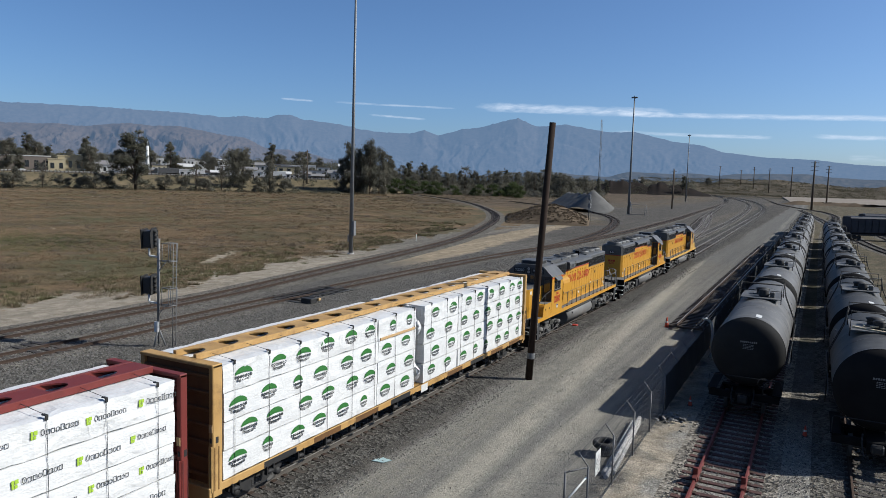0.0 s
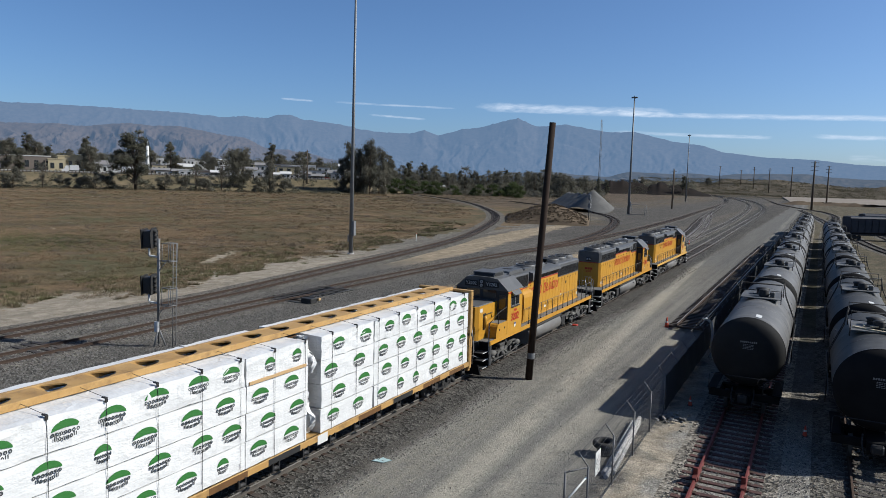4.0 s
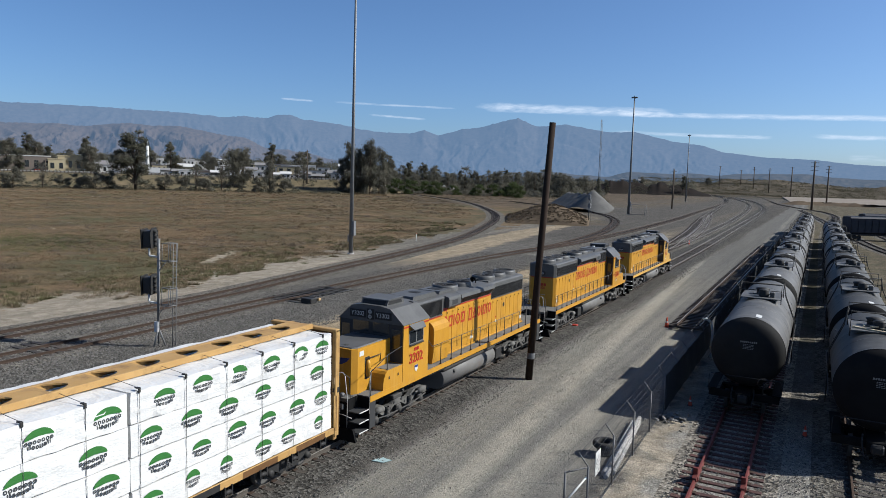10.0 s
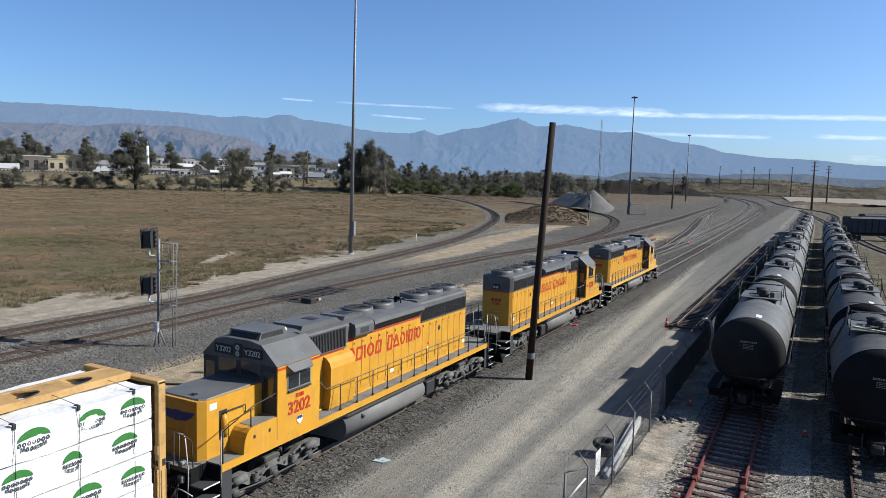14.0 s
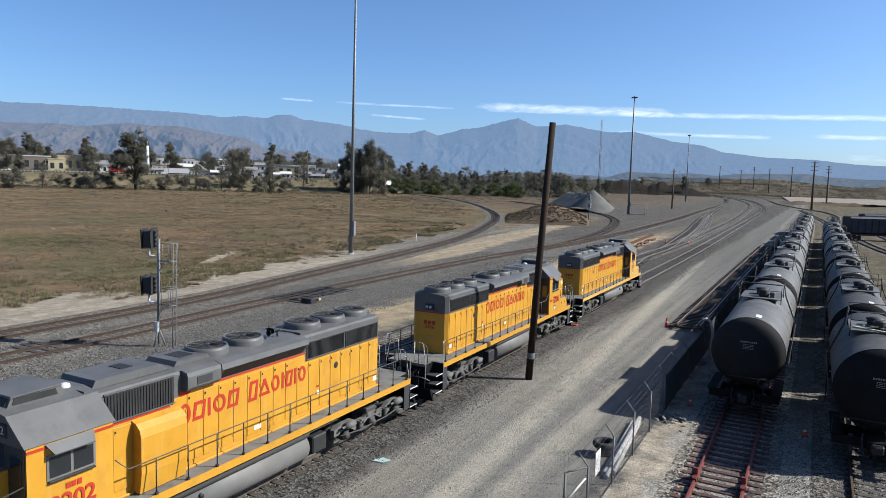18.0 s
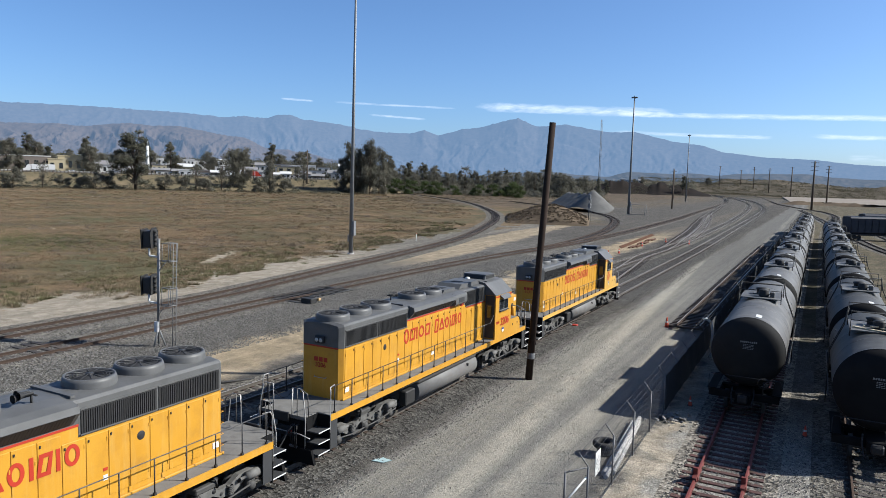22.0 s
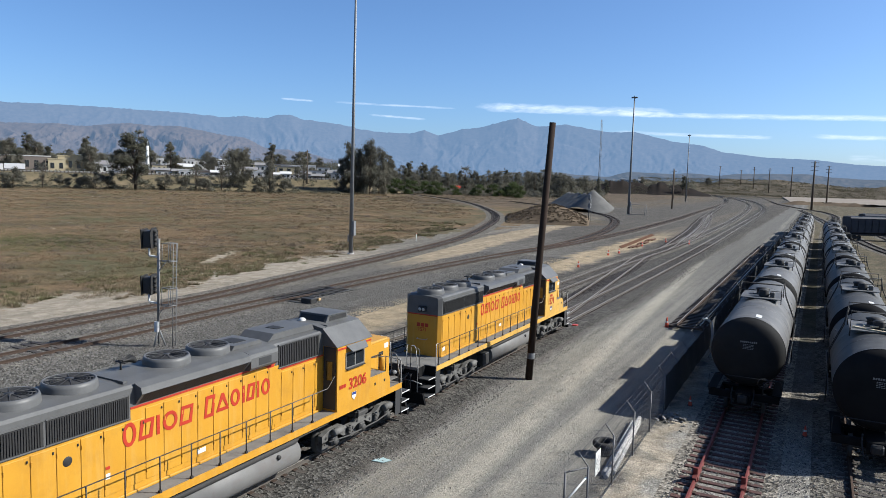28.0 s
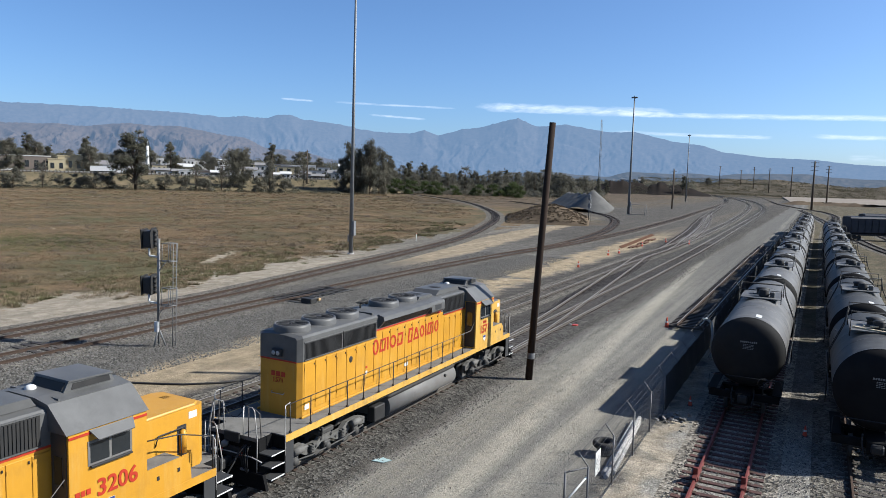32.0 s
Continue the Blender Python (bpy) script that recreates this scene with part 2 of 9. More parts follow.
# ---------------------------------------------------------------- builders


class Shape:
    """Collects solids into one mesh."""

    def __init__(self):
        self.v, self.f, self.sm = [], [], []

    def add(self, verts, faces, smooth=False):
        o = len(self.v)
        self.v.extend(tuple(p) for p in verts)
        self.f.extend(tuple(i + o for i in q) for q in faces)
        self.sm.extend([smooth] * len(faces))
        return self

    def box(self, x0, x1, y0, y1, z0, z1, bevel=0.0):
        if bevel <= 0:
            vs = [(x, y, z) for x in (x0, x1) for y in (y0, y1) for z in (z0, z1)]
            return self.add(vs, [(0, 1, 3, 2), (4, 6, 7, 5), (0, 4, 5, 1), (2, 3, 7, 6), (0, 2, 6, 4), (1, 5, 7, 3)])
        c = ((x0 + x1) / 2, (y0 + y1) / 2, (z0 + z1) / 2)
        h = ((x1 - x0) / 2, (y1 - y0) / 2, (z1 - z0) / 2)
        b = min(bevel, min(h) * 0.9)
        vs, at = [], {}
        for s in ((i, j, k) for i in (-1, 1) for j in (-1, 1) for k in (-1, 1)):
            for ax in range(3):
                at[s, ax] = len(vs)
                vs.append(tuple(c[n] + s[n] * (h[n] if n == ax else h[n] - b) for n in range(3)))
        fs = []
        for ax in range(3):
            u, w = (ax + 1) % 3, (ax + 2) % 3
            for sg in (-1, 1):
                q = []
                for su, sw in ((-1, -1), (1, -1), (1, 1), (-1, 1)):
                    s = [0, 0, 0]
                    s[ax], s[u], s[w] = sg, su, sw
                    q.append(at[tuple(s), ax])
                fs.append(q if sg > 0 else q[::-1])
            for su in (-1, 1):
                for sw in (-1, 1):
                    lo, hi = [0, 0, 0], [0, 0, 0]
                    lo[ax], hi[ax] = -1, 1
                    lo[u] = hi[u] = su
                    lo[w] = hi[w] = sw
                    lo, hi = tuple(lo), tuple(hi)
                    q = [at[lo, u], at[hi, u], at[hi, w], at[lo, w]]
                    fs.append(q if su * sw < 0 else q[::-1])
        for s in ((i, j, k) for i in (-1, 1) for j in (-1, 1) for k in (-1, 1)):
            q = [at[s, 0], at[s, 1], at[s, 2]]
            fs.append(q if s[0] * s[1] * s[2] > 0 else q[::-1])
        return self.add(vs, fs)

    def prism(self, profile, y0, y1, axis="y"):
        """A closed profile of (x, z), drawn out along y; axis x: profile of (y, z) drawn along x; axis z: (x, y) along z."""
        n = len(profile)
        put = {"y": lambda p, w: (p[0], w, p[1]), "x": lambda p, w: (w, p[0], p[1]), "z": lambda p, w: (p[0], p[1], w)}[axis]
        vs = [put(p, y0) for p in profile] + [put(p, y1) for p in profile]
        fs = [tuple(range(n))[::-1], tuple(range(n, 2 * n))] + [(i, (i + 1) % n, n + (i + 1) % n, n + i) for i in range(n)]
        return self.add(vs, fs)

    def tube(self, path, r, n=6, r1=None, smooth=True, caps=True):
        """A round bar along a path of points."""
        pts = [Vector(p) for p in path]
        vs, m = [], len(pts)
        for i, p in enumerate(pts):
            d = (pts[min(i + 1, m - 1)] - pts[max(i - 1, 0)]).normalized()
            side = d.cross(Vector((0, 0, 1)) if abs(d.z) < 0.9 else Vector((1, 0, 0))).normalized()
            up = side.cross(d)
            rr = r if r1 is None else r + (r1 - r) * i / (m - 1)
            for k in range(n):
                w = 2 * math.pi * k / n
                vs.append(p + side * (math.cos(w) * rr) + up * (math.sin(w) * rr))
        fs = [(i * n + k, i * n + (k + 1) % n, (i + 1) * n + (k + 1) % n, (i + 1) * n + k) for i in range(m - 1) for k in range(n)]
        self.add(vs, fs, smooth)
        if caps:
            o = len(self.v) - m * n
            self.f += [tuple(o + k for k in range(n))[::-1], tuple(o + (m - 1) * n + k for k in range(n))]
            self.sm += [False, False]
        return self

    def lathe(self, profile, centre=(0, 0, 0), axis="z", n=24, smooth=True):
        """A profile of (radius, height) turned about an axis."""
        put = {"z": lambda r, h, w: (r * math.cos(w), r * math.sin(w), h), "y": lambda r, h, w: (r * math.cos(w), h, r * math.sin(w)),
               "x": lambda r, h, w: (h, r * math.cos(w), r * math.sin(w))}[axis]
        vs = []
        for r, h in profile:
            for k in range(n):
                q = put(max(r, 1e-4), h, 2 * math.pi * k / n)
                vs.append((q[0] + centre[0], q[1] + centre[1], q[2] + centre[2]))
        m = len(profile)
        fs = [(i * n + k, i * n + (k + 1) % n, (i + 1) * n + (k + 1) % n, (i + 1) * n + k) for i in range(m - 1) for k in range(n)]
        return self.add(vs, fs, smooth)

    def mesh(self, name, material, fix=True):
        me = bpy.data.meshes.new(name)
        me.from_pydata(self.v, [], self.f)
        me.polygons.foreach_set("use_smooth", self.sm)
        if material:
            me.materials.append(material)
        if fix and len(self.f) < 20000:
            bm = bmesh.new()
            bm.from_mesh(me)
            bmesh.ops.recalc_face_normals(bm, faces=bm.faces)
            bm.to_mesh(me)
            bm.free()
        return me


def part(name, shape, material, parent=None, label="", at=None, fix=True):
    """Links a shape (or a ready mesh) as one mesh object under a thing or a part."""
    me = shape if isinstance(shape, bpy.types.Mesh) else shape.mesh(name, material, fix)
    ob = new(name, me)
    if parent is not None:
        ob.parent = parent
    if at is not None:
        ob.matrix_basis = at
    if label:
        ob["label"] = label
    return ob


def thing(name, label, category, group="", at=None):
    ob = new(name)
    ob.empty_display_size = 0.3
    if at is not None:
        ob.matrix_basis = at
    return tagged(ob, label, category, group)


def setting(name, shape, material, label="", fix=True):
    ob = part(name, shape, material, None, "", None, fix)
    return tagged(ob, label, "", "", "structure")


def smooth_curve(points, step):
    """Points along a Catmull-Rom curve through plan points, with equal steps; returns (x, y, heading)."""
    P = [Vector((*p, 0)) for p in points]
    P = [2 * P[0] - P[1]] + P + [2 * P[-1] - P[-2]]
    fine = []
    for i in range(1, len(P) - 2):
        for k in range(40):
            u = k / 40
            a, b, c, d = P[i - 1:i + 3]
            fine.append(0.5 * (2 * b + (c - a) * u + (2 * a - 5 * b + 4 * c - d) * u * u + (3 * b - a - 3 * c + d) * u ** 3))
    fine.append(P[-2])
    out, run, nxt = [], 0.0, 0.0
    for p, q in zip(fine, fine[1:]):
        l = (q - p).length
        while nxt <= run + l and l > 0:
            w = p + (q - p) * ((nxt - run) / l)
            out.append((w.x, w.y, math.atan2(q.y - p.y, q.x - p.x)))
            nxt += step
        run += l
    return out


# ---------------------------------------------------------------- ground
RAIL_Z = 0.2
TRACK_T = [(-15.85, -30), (-15.85, 0), (-15.85, 40), (-15.9, 80), (-16.2, 120), (-17.2, 170), (-18.4, 235), (-19.6, 288), (-22.0, 349), (-26.4, 411), (-34.0, 485), (-44.6, 549), (-58.6, 600), (-77.9, 656), (-106, 754)]
TRACK_C = [(-22.6, -20), (-22.2, 20), (-21.2, 55), (-21.2, 90), (-20.6, 120), (-20.9, 159), (-22.6, 228), (-26.2, 308), (-30.3, 376), (-36.2, 448), (-44.6, 514), (-55.3, 565), (-69.0, 604), (-86.2, 664), (-112, 778)]
TRACK_X = [(-16.0, 38), (-16.35, 46), (-18.1, 66), (-19.9, 86), (-20.9, 97), (-21.0, 104)]
TRACK_E = [(-20.7, 112), (-21.4, 124), (-22.9, 143), (-25.0, 168), (-28.4, 200), (-33.6, 256), (-43.0, 372), (-56.6, 523), (-72, 620), (-96, 720)]
TRACK_E2 = [(-20.9, 132), (-21.9, 152), (-25.2, 188), (-30.5, 236), (-34.6, 270)]
TRACK_L = [(5.3, 262), (5.2, 318), (1.4, 359), (-4.6, 388), (-13.5, 433), (-23.5, 495), (-39.9, 633), (-56, 720)]
TRACK_A = [(-41.9, -30), (-41.8, 0), (-41.7, 25), (-42.1, 40), (-43.6, 51), (-45.3, 62), (-47.4, 77), (-51.7, 101), (-57.1, 121), (-65.3, 146), (-75.1, 172), (-92, 207), (-123, 259), (-161, 311), (-206, 357), (-245, 384), (-330, 430)]
TRACK_B = [(-36.5, -30), (-36.5, 0), (-36.5, 25), (-37.1, 37), (-37.4, 50), (-37.3, 70), (-36.7, 89), (-35.2, 109), (-34.8, 141), (-35.6, 176), (-37.4, 224), (-40.6, 279), (-44.0, 345), (-50, 453)]
TRACK_B2 = [(-36.6, 92), (-35.9, 104), (-37.0, 126), (-40.2, 153), (-46.1, 182), (-52.9, 205), (-63, 228), (-86, 263), (-130, 315)]
TRACK_RED = [(-2.28, 22.5), (-2.28, 60), (-2.28, 200), (-2.5, 240)]
TRACK_R2 = [(2.4, 10), (2.4, 30), (2.4, 100), (2.4, 170), (3.4, 215), (5.0, 255), (5.3, 280)]
TRACK_R3 = [(30, 75), (19, 100), (10.5, 135), (5.5, 190), (1, 260), (-8, 380)]
TRACK_R4 = [(36, 85), (24, 110), (16.5, 140), (12, 200), (10, 300)]


def ground_height(x, y):
    """Level yard; beyond the far edge of the field the land climbs a little to the town."""
    d = math.hypot(x, y)
    far = max(0.0, d - 470.0)
    z = 0.010 * far * (1.0 if x < -60 else max(0.0, 0.35 + x * -0.0108))
    if d > 300:
        z += noise.noise((x * 0.006, y * 0.006, 0.0)) * min(1.0, (d - 300) / 300) * (1.2 if x < -160 else 0.3)
    return z


def ground_material():
    """Gravelly dirt, tawny scrub soil left of the tracks, dusty tyre lanes; zones follow the plan, with ragged edges."""
    m = bpy.data.materials.new("yard ground")
    m.use_nodes = True
    t = m.node_tree
    L = t.links.new
    b = t.nodes["Principled BSDF"]
    b.inputs["Roughness"].default_value = 0.95
    b.inputs["Specular IOR Level"].default_value = 0.06
    co = t.nodes.new("ShaderNodeTexCoord")

    def noise_at(scale, detail=6.0, rough=0.65, stretch=None):
        n = node(t, "ShaderNodeTexNoise", Scale=scale, Detail=detail, Roughness=rough)
        if stretch:
            mp = t.nodes.new("ShaderNodeMapping")
            mp.inputs["Scale"].default_value = stretch
            L(co.outputs["Object"], mp.inputs["Vector"])
            L(mp.outputs["Vector"], n.inputs["Vector"])
        else:
            L(co.outputs["Object"], n.inputs["Vector"])
        return n.outputs["Fac"]

    def mapped(value, lo, hi, a=0.0, c=1.0):
        r = t.nodes.new("ShaderNodeMapRange")
        r.interpolation_type = "SMOOTHSTEP"
        for k, w in (("From Min", lo), ("From Max", hi), ("To Min", a), ("To Max", c)):
            r.inputs[k].default_value = w
        L(value, r.inputs["Value"])
        return r.outputs["Result"]

    def blend(fac, one, two):
        x = t.nodes.new("ShaderNodeMix")
        x.data_type = "RGBA"
        L(fac, x.inputs["Factor"])
        for key, c in (("A", one), ("B", two)):
            if isinstance(c, tuple):
                x.inputs[key].default_value = rgb(c)
            else:
                L(c, x.inputs[key])
        return x.outputs["Result"]

    def mul(one, two, op="MULTIPLY"):
        x = t.nodes.new("ShaderNodeMath")
        x.operation = op
        for i, c in enumerate((one, two)):
            if isinstance(c, (int, float)):
                x.inputs[i].default_value = c
            else:
                L(c, x.inputs[i])
        return x.outputs["Value"]

    sep = t.nodes.new("ShaderNodeSeparateXYZ")
    L(co.outputs["Object"], sep.inputs["Vector"])
    X, Y = sep.outputs["X"], sep.outputs["Y"]
    rag = mul(mul(noise_at(0.35), 0.5, "SUBTRACT"), 5.0)
    Xr = mul(X, rag, "ADD")
    coarse, fine, speck = noise_at(0.25), noise_at(7.0, 5.0, 0.85), noise_at(16.0, 3.0, 0.85)
    mid = noise_at(2.6, 5.0, 0.75)
    gravel = blend(mapped(fine, 0.30, 0.70), (0.066, 0.061, 0.054), (0.262, 0.246, 0.218))
    gravel = blend(mapped(mid, 0.45, 0.7, 0.0, 0.5), gravel, (0.085, 0.082, 0.078))
    gravel = blend(mapped(coarse, 0.35, 0.75, 0.0, 0.4), gravel, (0.185, 0.170, 0.145))
    dirt = blend(mapped(noise_at(1.3), 0.3, 0.7), (0.50, 0.435, 0.335), (0.37, 0.32, 0.245))
    dirt = blend(mapped(fine, 0.45, 0.8, 0.0, 0.5), dirt, (0.17, 0.155, 0.135))
    soil = blend(mapped(noise_at(0.07, 8.0, 0.7), 0.42, 0.58), (0.215, 0.150, 0.086), (0.135, 0.110, 0.062))
    soil = blend(mapped(noise_at(0.16, 6.0, 0.7, (1.0, 1.0, 3.0)), 0.50, 0.64, 0.0, 0.75), soil, (0.110, 0.087, 0.063))
    soil = blend(mapped(noise_at(0.035, 6.0, 0.7), 0.52, 0.62, 0.0, 0.75), soil, (0.130, 0.124, 0.066))
    soil = blend(mapped(noise_at(0.45, 8.0, 0.8), 0.54, 0.72, 0.0, 0.75), soil, (0.27, 0.212, 0.140))
    soil = blend(mapped(noise_at(2.2, 6.0, 0.8), 0.5, 0.7, 0.0, 0.6), soil, (0.098, 0.078, 0.054))
    lanes = noise_at(1.9, 5.0, 0.7, (1.0, 0.012, 1.0))
    dark = blend(mapped(fine, 0.3, 0.7), (0.045, 0.041, 0.036), (0.155, 0.143, 0.126))
    dark = blend(mapped(noise_at(0.35), 0.42, 0.62, 0.0, 0.8), dark, (0.11, 0.10, 0.088))
    col = gravel
    Xs = mul(X, mul(mul(noise_at(0.6, 4.0, 0.6, (0.25, 0.06, 1.0)), 0.5, "SUBTRACT"), 2.2), "ADD")
    yard = mul(mapped(Xr, -25.2, -23.8), mapped(Xs, -13.9, -12.9, 1.0, 0.0))
    col = blend(yard, col, dark)
    throat = mul(mapped(Xr, -84.0, -62.0), mapped(Xr, -24.0, -22.0, 1.0, 0.0))
    throat = mul(throat, mapped(mul(Y, mul(rag, 4.0), "ADD"), 88.0, 130.0, 0.0, 0.80))
    col = blend(throat, col, dark)
    # dirt lane between the train's track and the fence
    road = mul(mapped(Xs, -13.5, -12.5), mapped(Xs, -6.8, -5.4, 1.0, 0.0))
    tone = blend(mapped(lanes, 0.40, 0.64), (0.248, 0.238, 0.214), (0.345, 0.326, 0.282))
    tone = blend(mapped(mid, 0.5, 0.75, 0.0, 0.35), tone, (0.145, 0.140, 0.128))
    Xl = mul(mul(X, mul(mul(noise_at(0.5, 4.0, 0.6, (0.25, 0.08, 1.0)), 0.5, "SUBTRACT"), 0.5), "ADD"), mul(mul(Y, 20.0, "SUBTRACT"), 0.045), "ADD")
    lane_x = mul(mapped(Xl, -10.55, -10.0), mapped(Xl, -9.55, -9.0, 1.0, 0.0))
    lane_y = mul(mapped(Xs, -8.75, -8.35), mapped(Xs, -7.75, -7.35, 1.0, 0.0))
    worn = mul(mapped(Xs, -12.9, -12.2), mapped(Xs, -11.2, -10.6, 1.0, 0.0))
    tone = blend(mul(worn, mapped(mid, 0.35, 0.6, 0.0, 0.6)), tone, (0.36, 0.335, 0.272))
    tone = blend(mapped(Y, 45.0, 110.0, 0.0, 0.75), tone, (0.138, 0.135, 0.127))
    lane_y = mul(lane_y, 0.8)
    tone = blend(mul(mul(mul(lane_x, lane_y, "ADD"), mapped(Y, 60.0, 130.0, 1.0, 0.3)), mapped(noise_at(0.5, 6.0, 0.7, (1.0, 0.15, 1.0)), 0.25, 0.5)), tone, (0.475, 0.442, 0.362))
    tone = blend(mapped(fine, 0.45, 0.8, 0.0, 0.6), tone, (0.12, 0.112, 0.10))
    col = blend(mul(road, 0.9), col, tone)
    # tawny strip between the tracks
    strip = mul(mapped(Xr, -30.5, -28.6), mapped(Xr, -26.0, -24.0, 1.0, 0.0))
    strip = mul(strip, mapped(noise_at(0.16), 0.36, 0.44, 0.0, 0.95))
    strip = mul(strip, mapped(mul(Y, mul(rag, 4.0), "ADD"), 128.0, 165.0, 1.0, 0.1))
    col = blend(strip, col, blend(mapped(noise_at(0.5, 6.0, 0.7), 0.38, 0.66), (0.47, 0.375, 0.245), (0.34, 0.275, 0.185)))
    # tan dirt between the curving track and the second track
    slant = mul(Xr, mul(mul(Y, 75.0, "SUBTRACT"), 0.12), "ADD")
    tan = mul(mul(mapped(slant, -47.6, -45.8), mapped(slant, -41.0, -39.4, 1.0, 0.0)), mapped(mul(Y, mul(rag, 3.0), "ADD"), 62.0, 80.0))
    tan = mul(tan, mapped(mul(Y, mul(rag, 3.0), "ADD"), 185.0, 215.0, 1.0, 0.0))
    col = blend(mul(tan, mapped(noise_at(0.14), 0.26, 0.42)), col, blend(mapped(noise_at(0.7), 0.35, 0.7), (0.40, 0.325, 0.225), (0.29, 0.24, 0.17)))
    # brown waste ground beyond
    swing = mul(X, mul(mul(Y, 0.287), mul(rag, 3.0), "ADD"), "ADD")
    flat = mul(mapped(swing, -10.0, 3.0), mapped(Y, 165.0, 215.0))
    keep = mul(1.0, flat, "SUBTRACT")
    waste = mul(mapped(Xr, -98.0, -88.0, 1.0, 0.0), mapped(mul(Y, mul(rag, 3.0), "ADD"), 190.0, 225.0))
    wedge = mul(Xr, mul(mul(Y, 180.0, "SUBTRACT"), 0.52), "ADD")
    wedge = mul(mul(mapped(wedge, -73.0, -70.0), mapped(wedge, -48.0, -45.0, 1.0, 0.0)), mapped(mul(Y, mul(rag, 2.0), "ADD"), 160.0, 172.0))
    beyond = mul(mapped(mul(Y, mul(rag, 4.0), "ADD"), 285.0, 315.0), mapped(Xr, -72.0, -58.0, 1.0, 0.0))
    waste = mul(mul(waste, wedge, "MAXIMUM"), beyond, "MAXIMUM")
    col = blend(waste, col, blend(mapped(noise_at(0.09, 7.0, 0.75), 0.36, 0.56, 0.25, 0.9), soil, (0.125, 0.112, 0.094)))
    # field and its sandy margin
    xa = mul(Xr, mapped(Y, 40.0, 105.0, 0.0, 9.5), "ADD")
    sand = mapped(xa, -44.4, -43.4, 1.0, 0.0)
    sandy = blend(mapped(noise_at(0.7), 0.35, 0.7), (0.41, 0.36, 0.285), (0.32, 0.275, 0.21))
    sandy = blend(mapped(Y, 58.0, 95.0, 0.0, 0.8), sandy, gravel)
    col = blend(mul(sand, keep), col, sandy)
    xb = mul(mul(X, mul(rag, 0.7), "ADD"), mapped(Y, 30.0, 105.0, 0.0, 9.0), "ADD")
    breaks = mul(mul(noise_at(0.13, 5.0, 0.7), 0.5, "SUBTRACT"), 36.0)
    field = mapped(mul(xb, breaks, "ADD"), -51.5, -49.8, 1.0, 0.0)
    col = blend(mul(field, keep), col, soil)
    # brushy fallow ground beyond the curve
    fallow = mul(mapped(mul(mul(X, mul(Y, 0.60), "ADD"), mul(rag, 3.0), "ADD"), -6.0, 6.0), mapped(mul(Y, mul(rag, 4.0), "ADD"), 232.0, 262.0))
    fallow = mul(fallow, mapped(Xr, -98.0, -88.0, 1.0, 0.0))
    col = blend(mul(fallow, mapped(noise_at(0.11, 7.0, 0.75), 0.30, 0.52, 0.45, 0.95)), col, blend(mapped(noise_at(0.06, 6.0, 0.7), 0.4, 0.6), (0.162, 0.122, 0.084), (0.104, 0.084, 0.060)))
    across = mul(mul(mul(X, 62.0, "ADD"), 0.86), mul(mul(Y, 61.5, "SUBTRACT"), 0.50), "ADD")
    along = mul(mul(mul(Y, 61.5, "SUBTRACT"), 0.86), mul(mul(X, 62.0, "ADD"), -0.50), "ADD")
    streak = mul(mul(across, mul(mul(noise_at(0.9), 0.5, "SUBTRACT"), 5.0), "ADD"), 1.0)
    reach = mul(mul(streak, streak), mul(mul(along, 0.12), mul(along, 0.12)), "ADD")
    col = blend(mapped(reach, 0.30, 0.9, 0.85, 0.0), col, (0.47, 0.41, 0.31))
    # right-hand lot, dusty near the fence
    lot = mapped(Xr, -5.8, -4.8)
    col = blend(mul(lot, mapped(noise_at(0.22), 0.30, 0.6, 0.5, 0.95)), col, blend(mapped(fine, 0.35, 0.7), (0.29, 0.275, 0.245), (0.62, 0.585, 0.505)))
    col = blend(mul(lot, mapped(Xr, -4.6, -3.6, 1.0, 0.0)), col, blend(mapped(mid, 0.3, 0.6), (0.60, 0.52, 0.40), dirt))
    # ground darkened between the rows of tank cars, painted in for their shade
    tank_shade = mul(mul(mapped(Xs, -1.5, -0.7), mapped(Xs, 0.9, 1.6, 1.0, 0.0)), mapped(mul(Y, mul(rag, 0.6), "ADD"), 30.5, 36.5, 0.0, 0.65))
    col = blend(tank_shade, col, blend(mapped(fine, 0.3, 0.7), (0.030, 0.028, 0.026), (0.088, 0.082, 0.074)))
    # beyond the near lot: brown weedy ground
    weedy = mul(mapped(Xr, -6.2, -5.0), mapped(mul(Y, mul(rag, 2.0), "ADD"), 42.0, 62.0))
    col = blend(weedy, col, blend(mapped(noise_at(0.3, 7.0, 0.75), 0.38, 0.62), (0.175, 0.145, 0.10), (0.095, 0.088, 0.058)))
    # far land
    far = mapped(Y, 590.0, 680.0)
    col = blend(far, col, blend(mapped(noise_at(0.02), 0.4, 0.6), (0.12, 0.095, 0.066), (0.07, 0.063, 0.043)))
    hs = t.nodes.new("ShaderNodeHueSaturation")
    L(col, hs.inputs["Color"])
    mottle = mul(mapped(noise_at(0.9, 9.0, 0.8), 0.33, 0.67, 0.72, 1.28), mapped(noise_at(0.5, 6.0, 0.7, (1.0, 0.08, 1.0)), 0.35, 0.65, 0.86, 1.12))
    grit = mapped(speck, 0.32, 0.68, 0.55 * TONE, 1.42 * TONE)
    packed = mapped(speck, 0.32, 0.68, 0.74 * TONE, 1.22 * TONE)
    x_ = t.nodes.new("ShaderNodeMix")
    L(road, x_.inputs["Factor"])
    L(grit, x_.inputs["A"])
    L(packed, x_.inputs["B"])
    even = t.nodes.new("ShaderNodeMix")
    L(mul(road, 0.62), even.inputs["Factor"])
    L(mottle, even.inputs["A"])
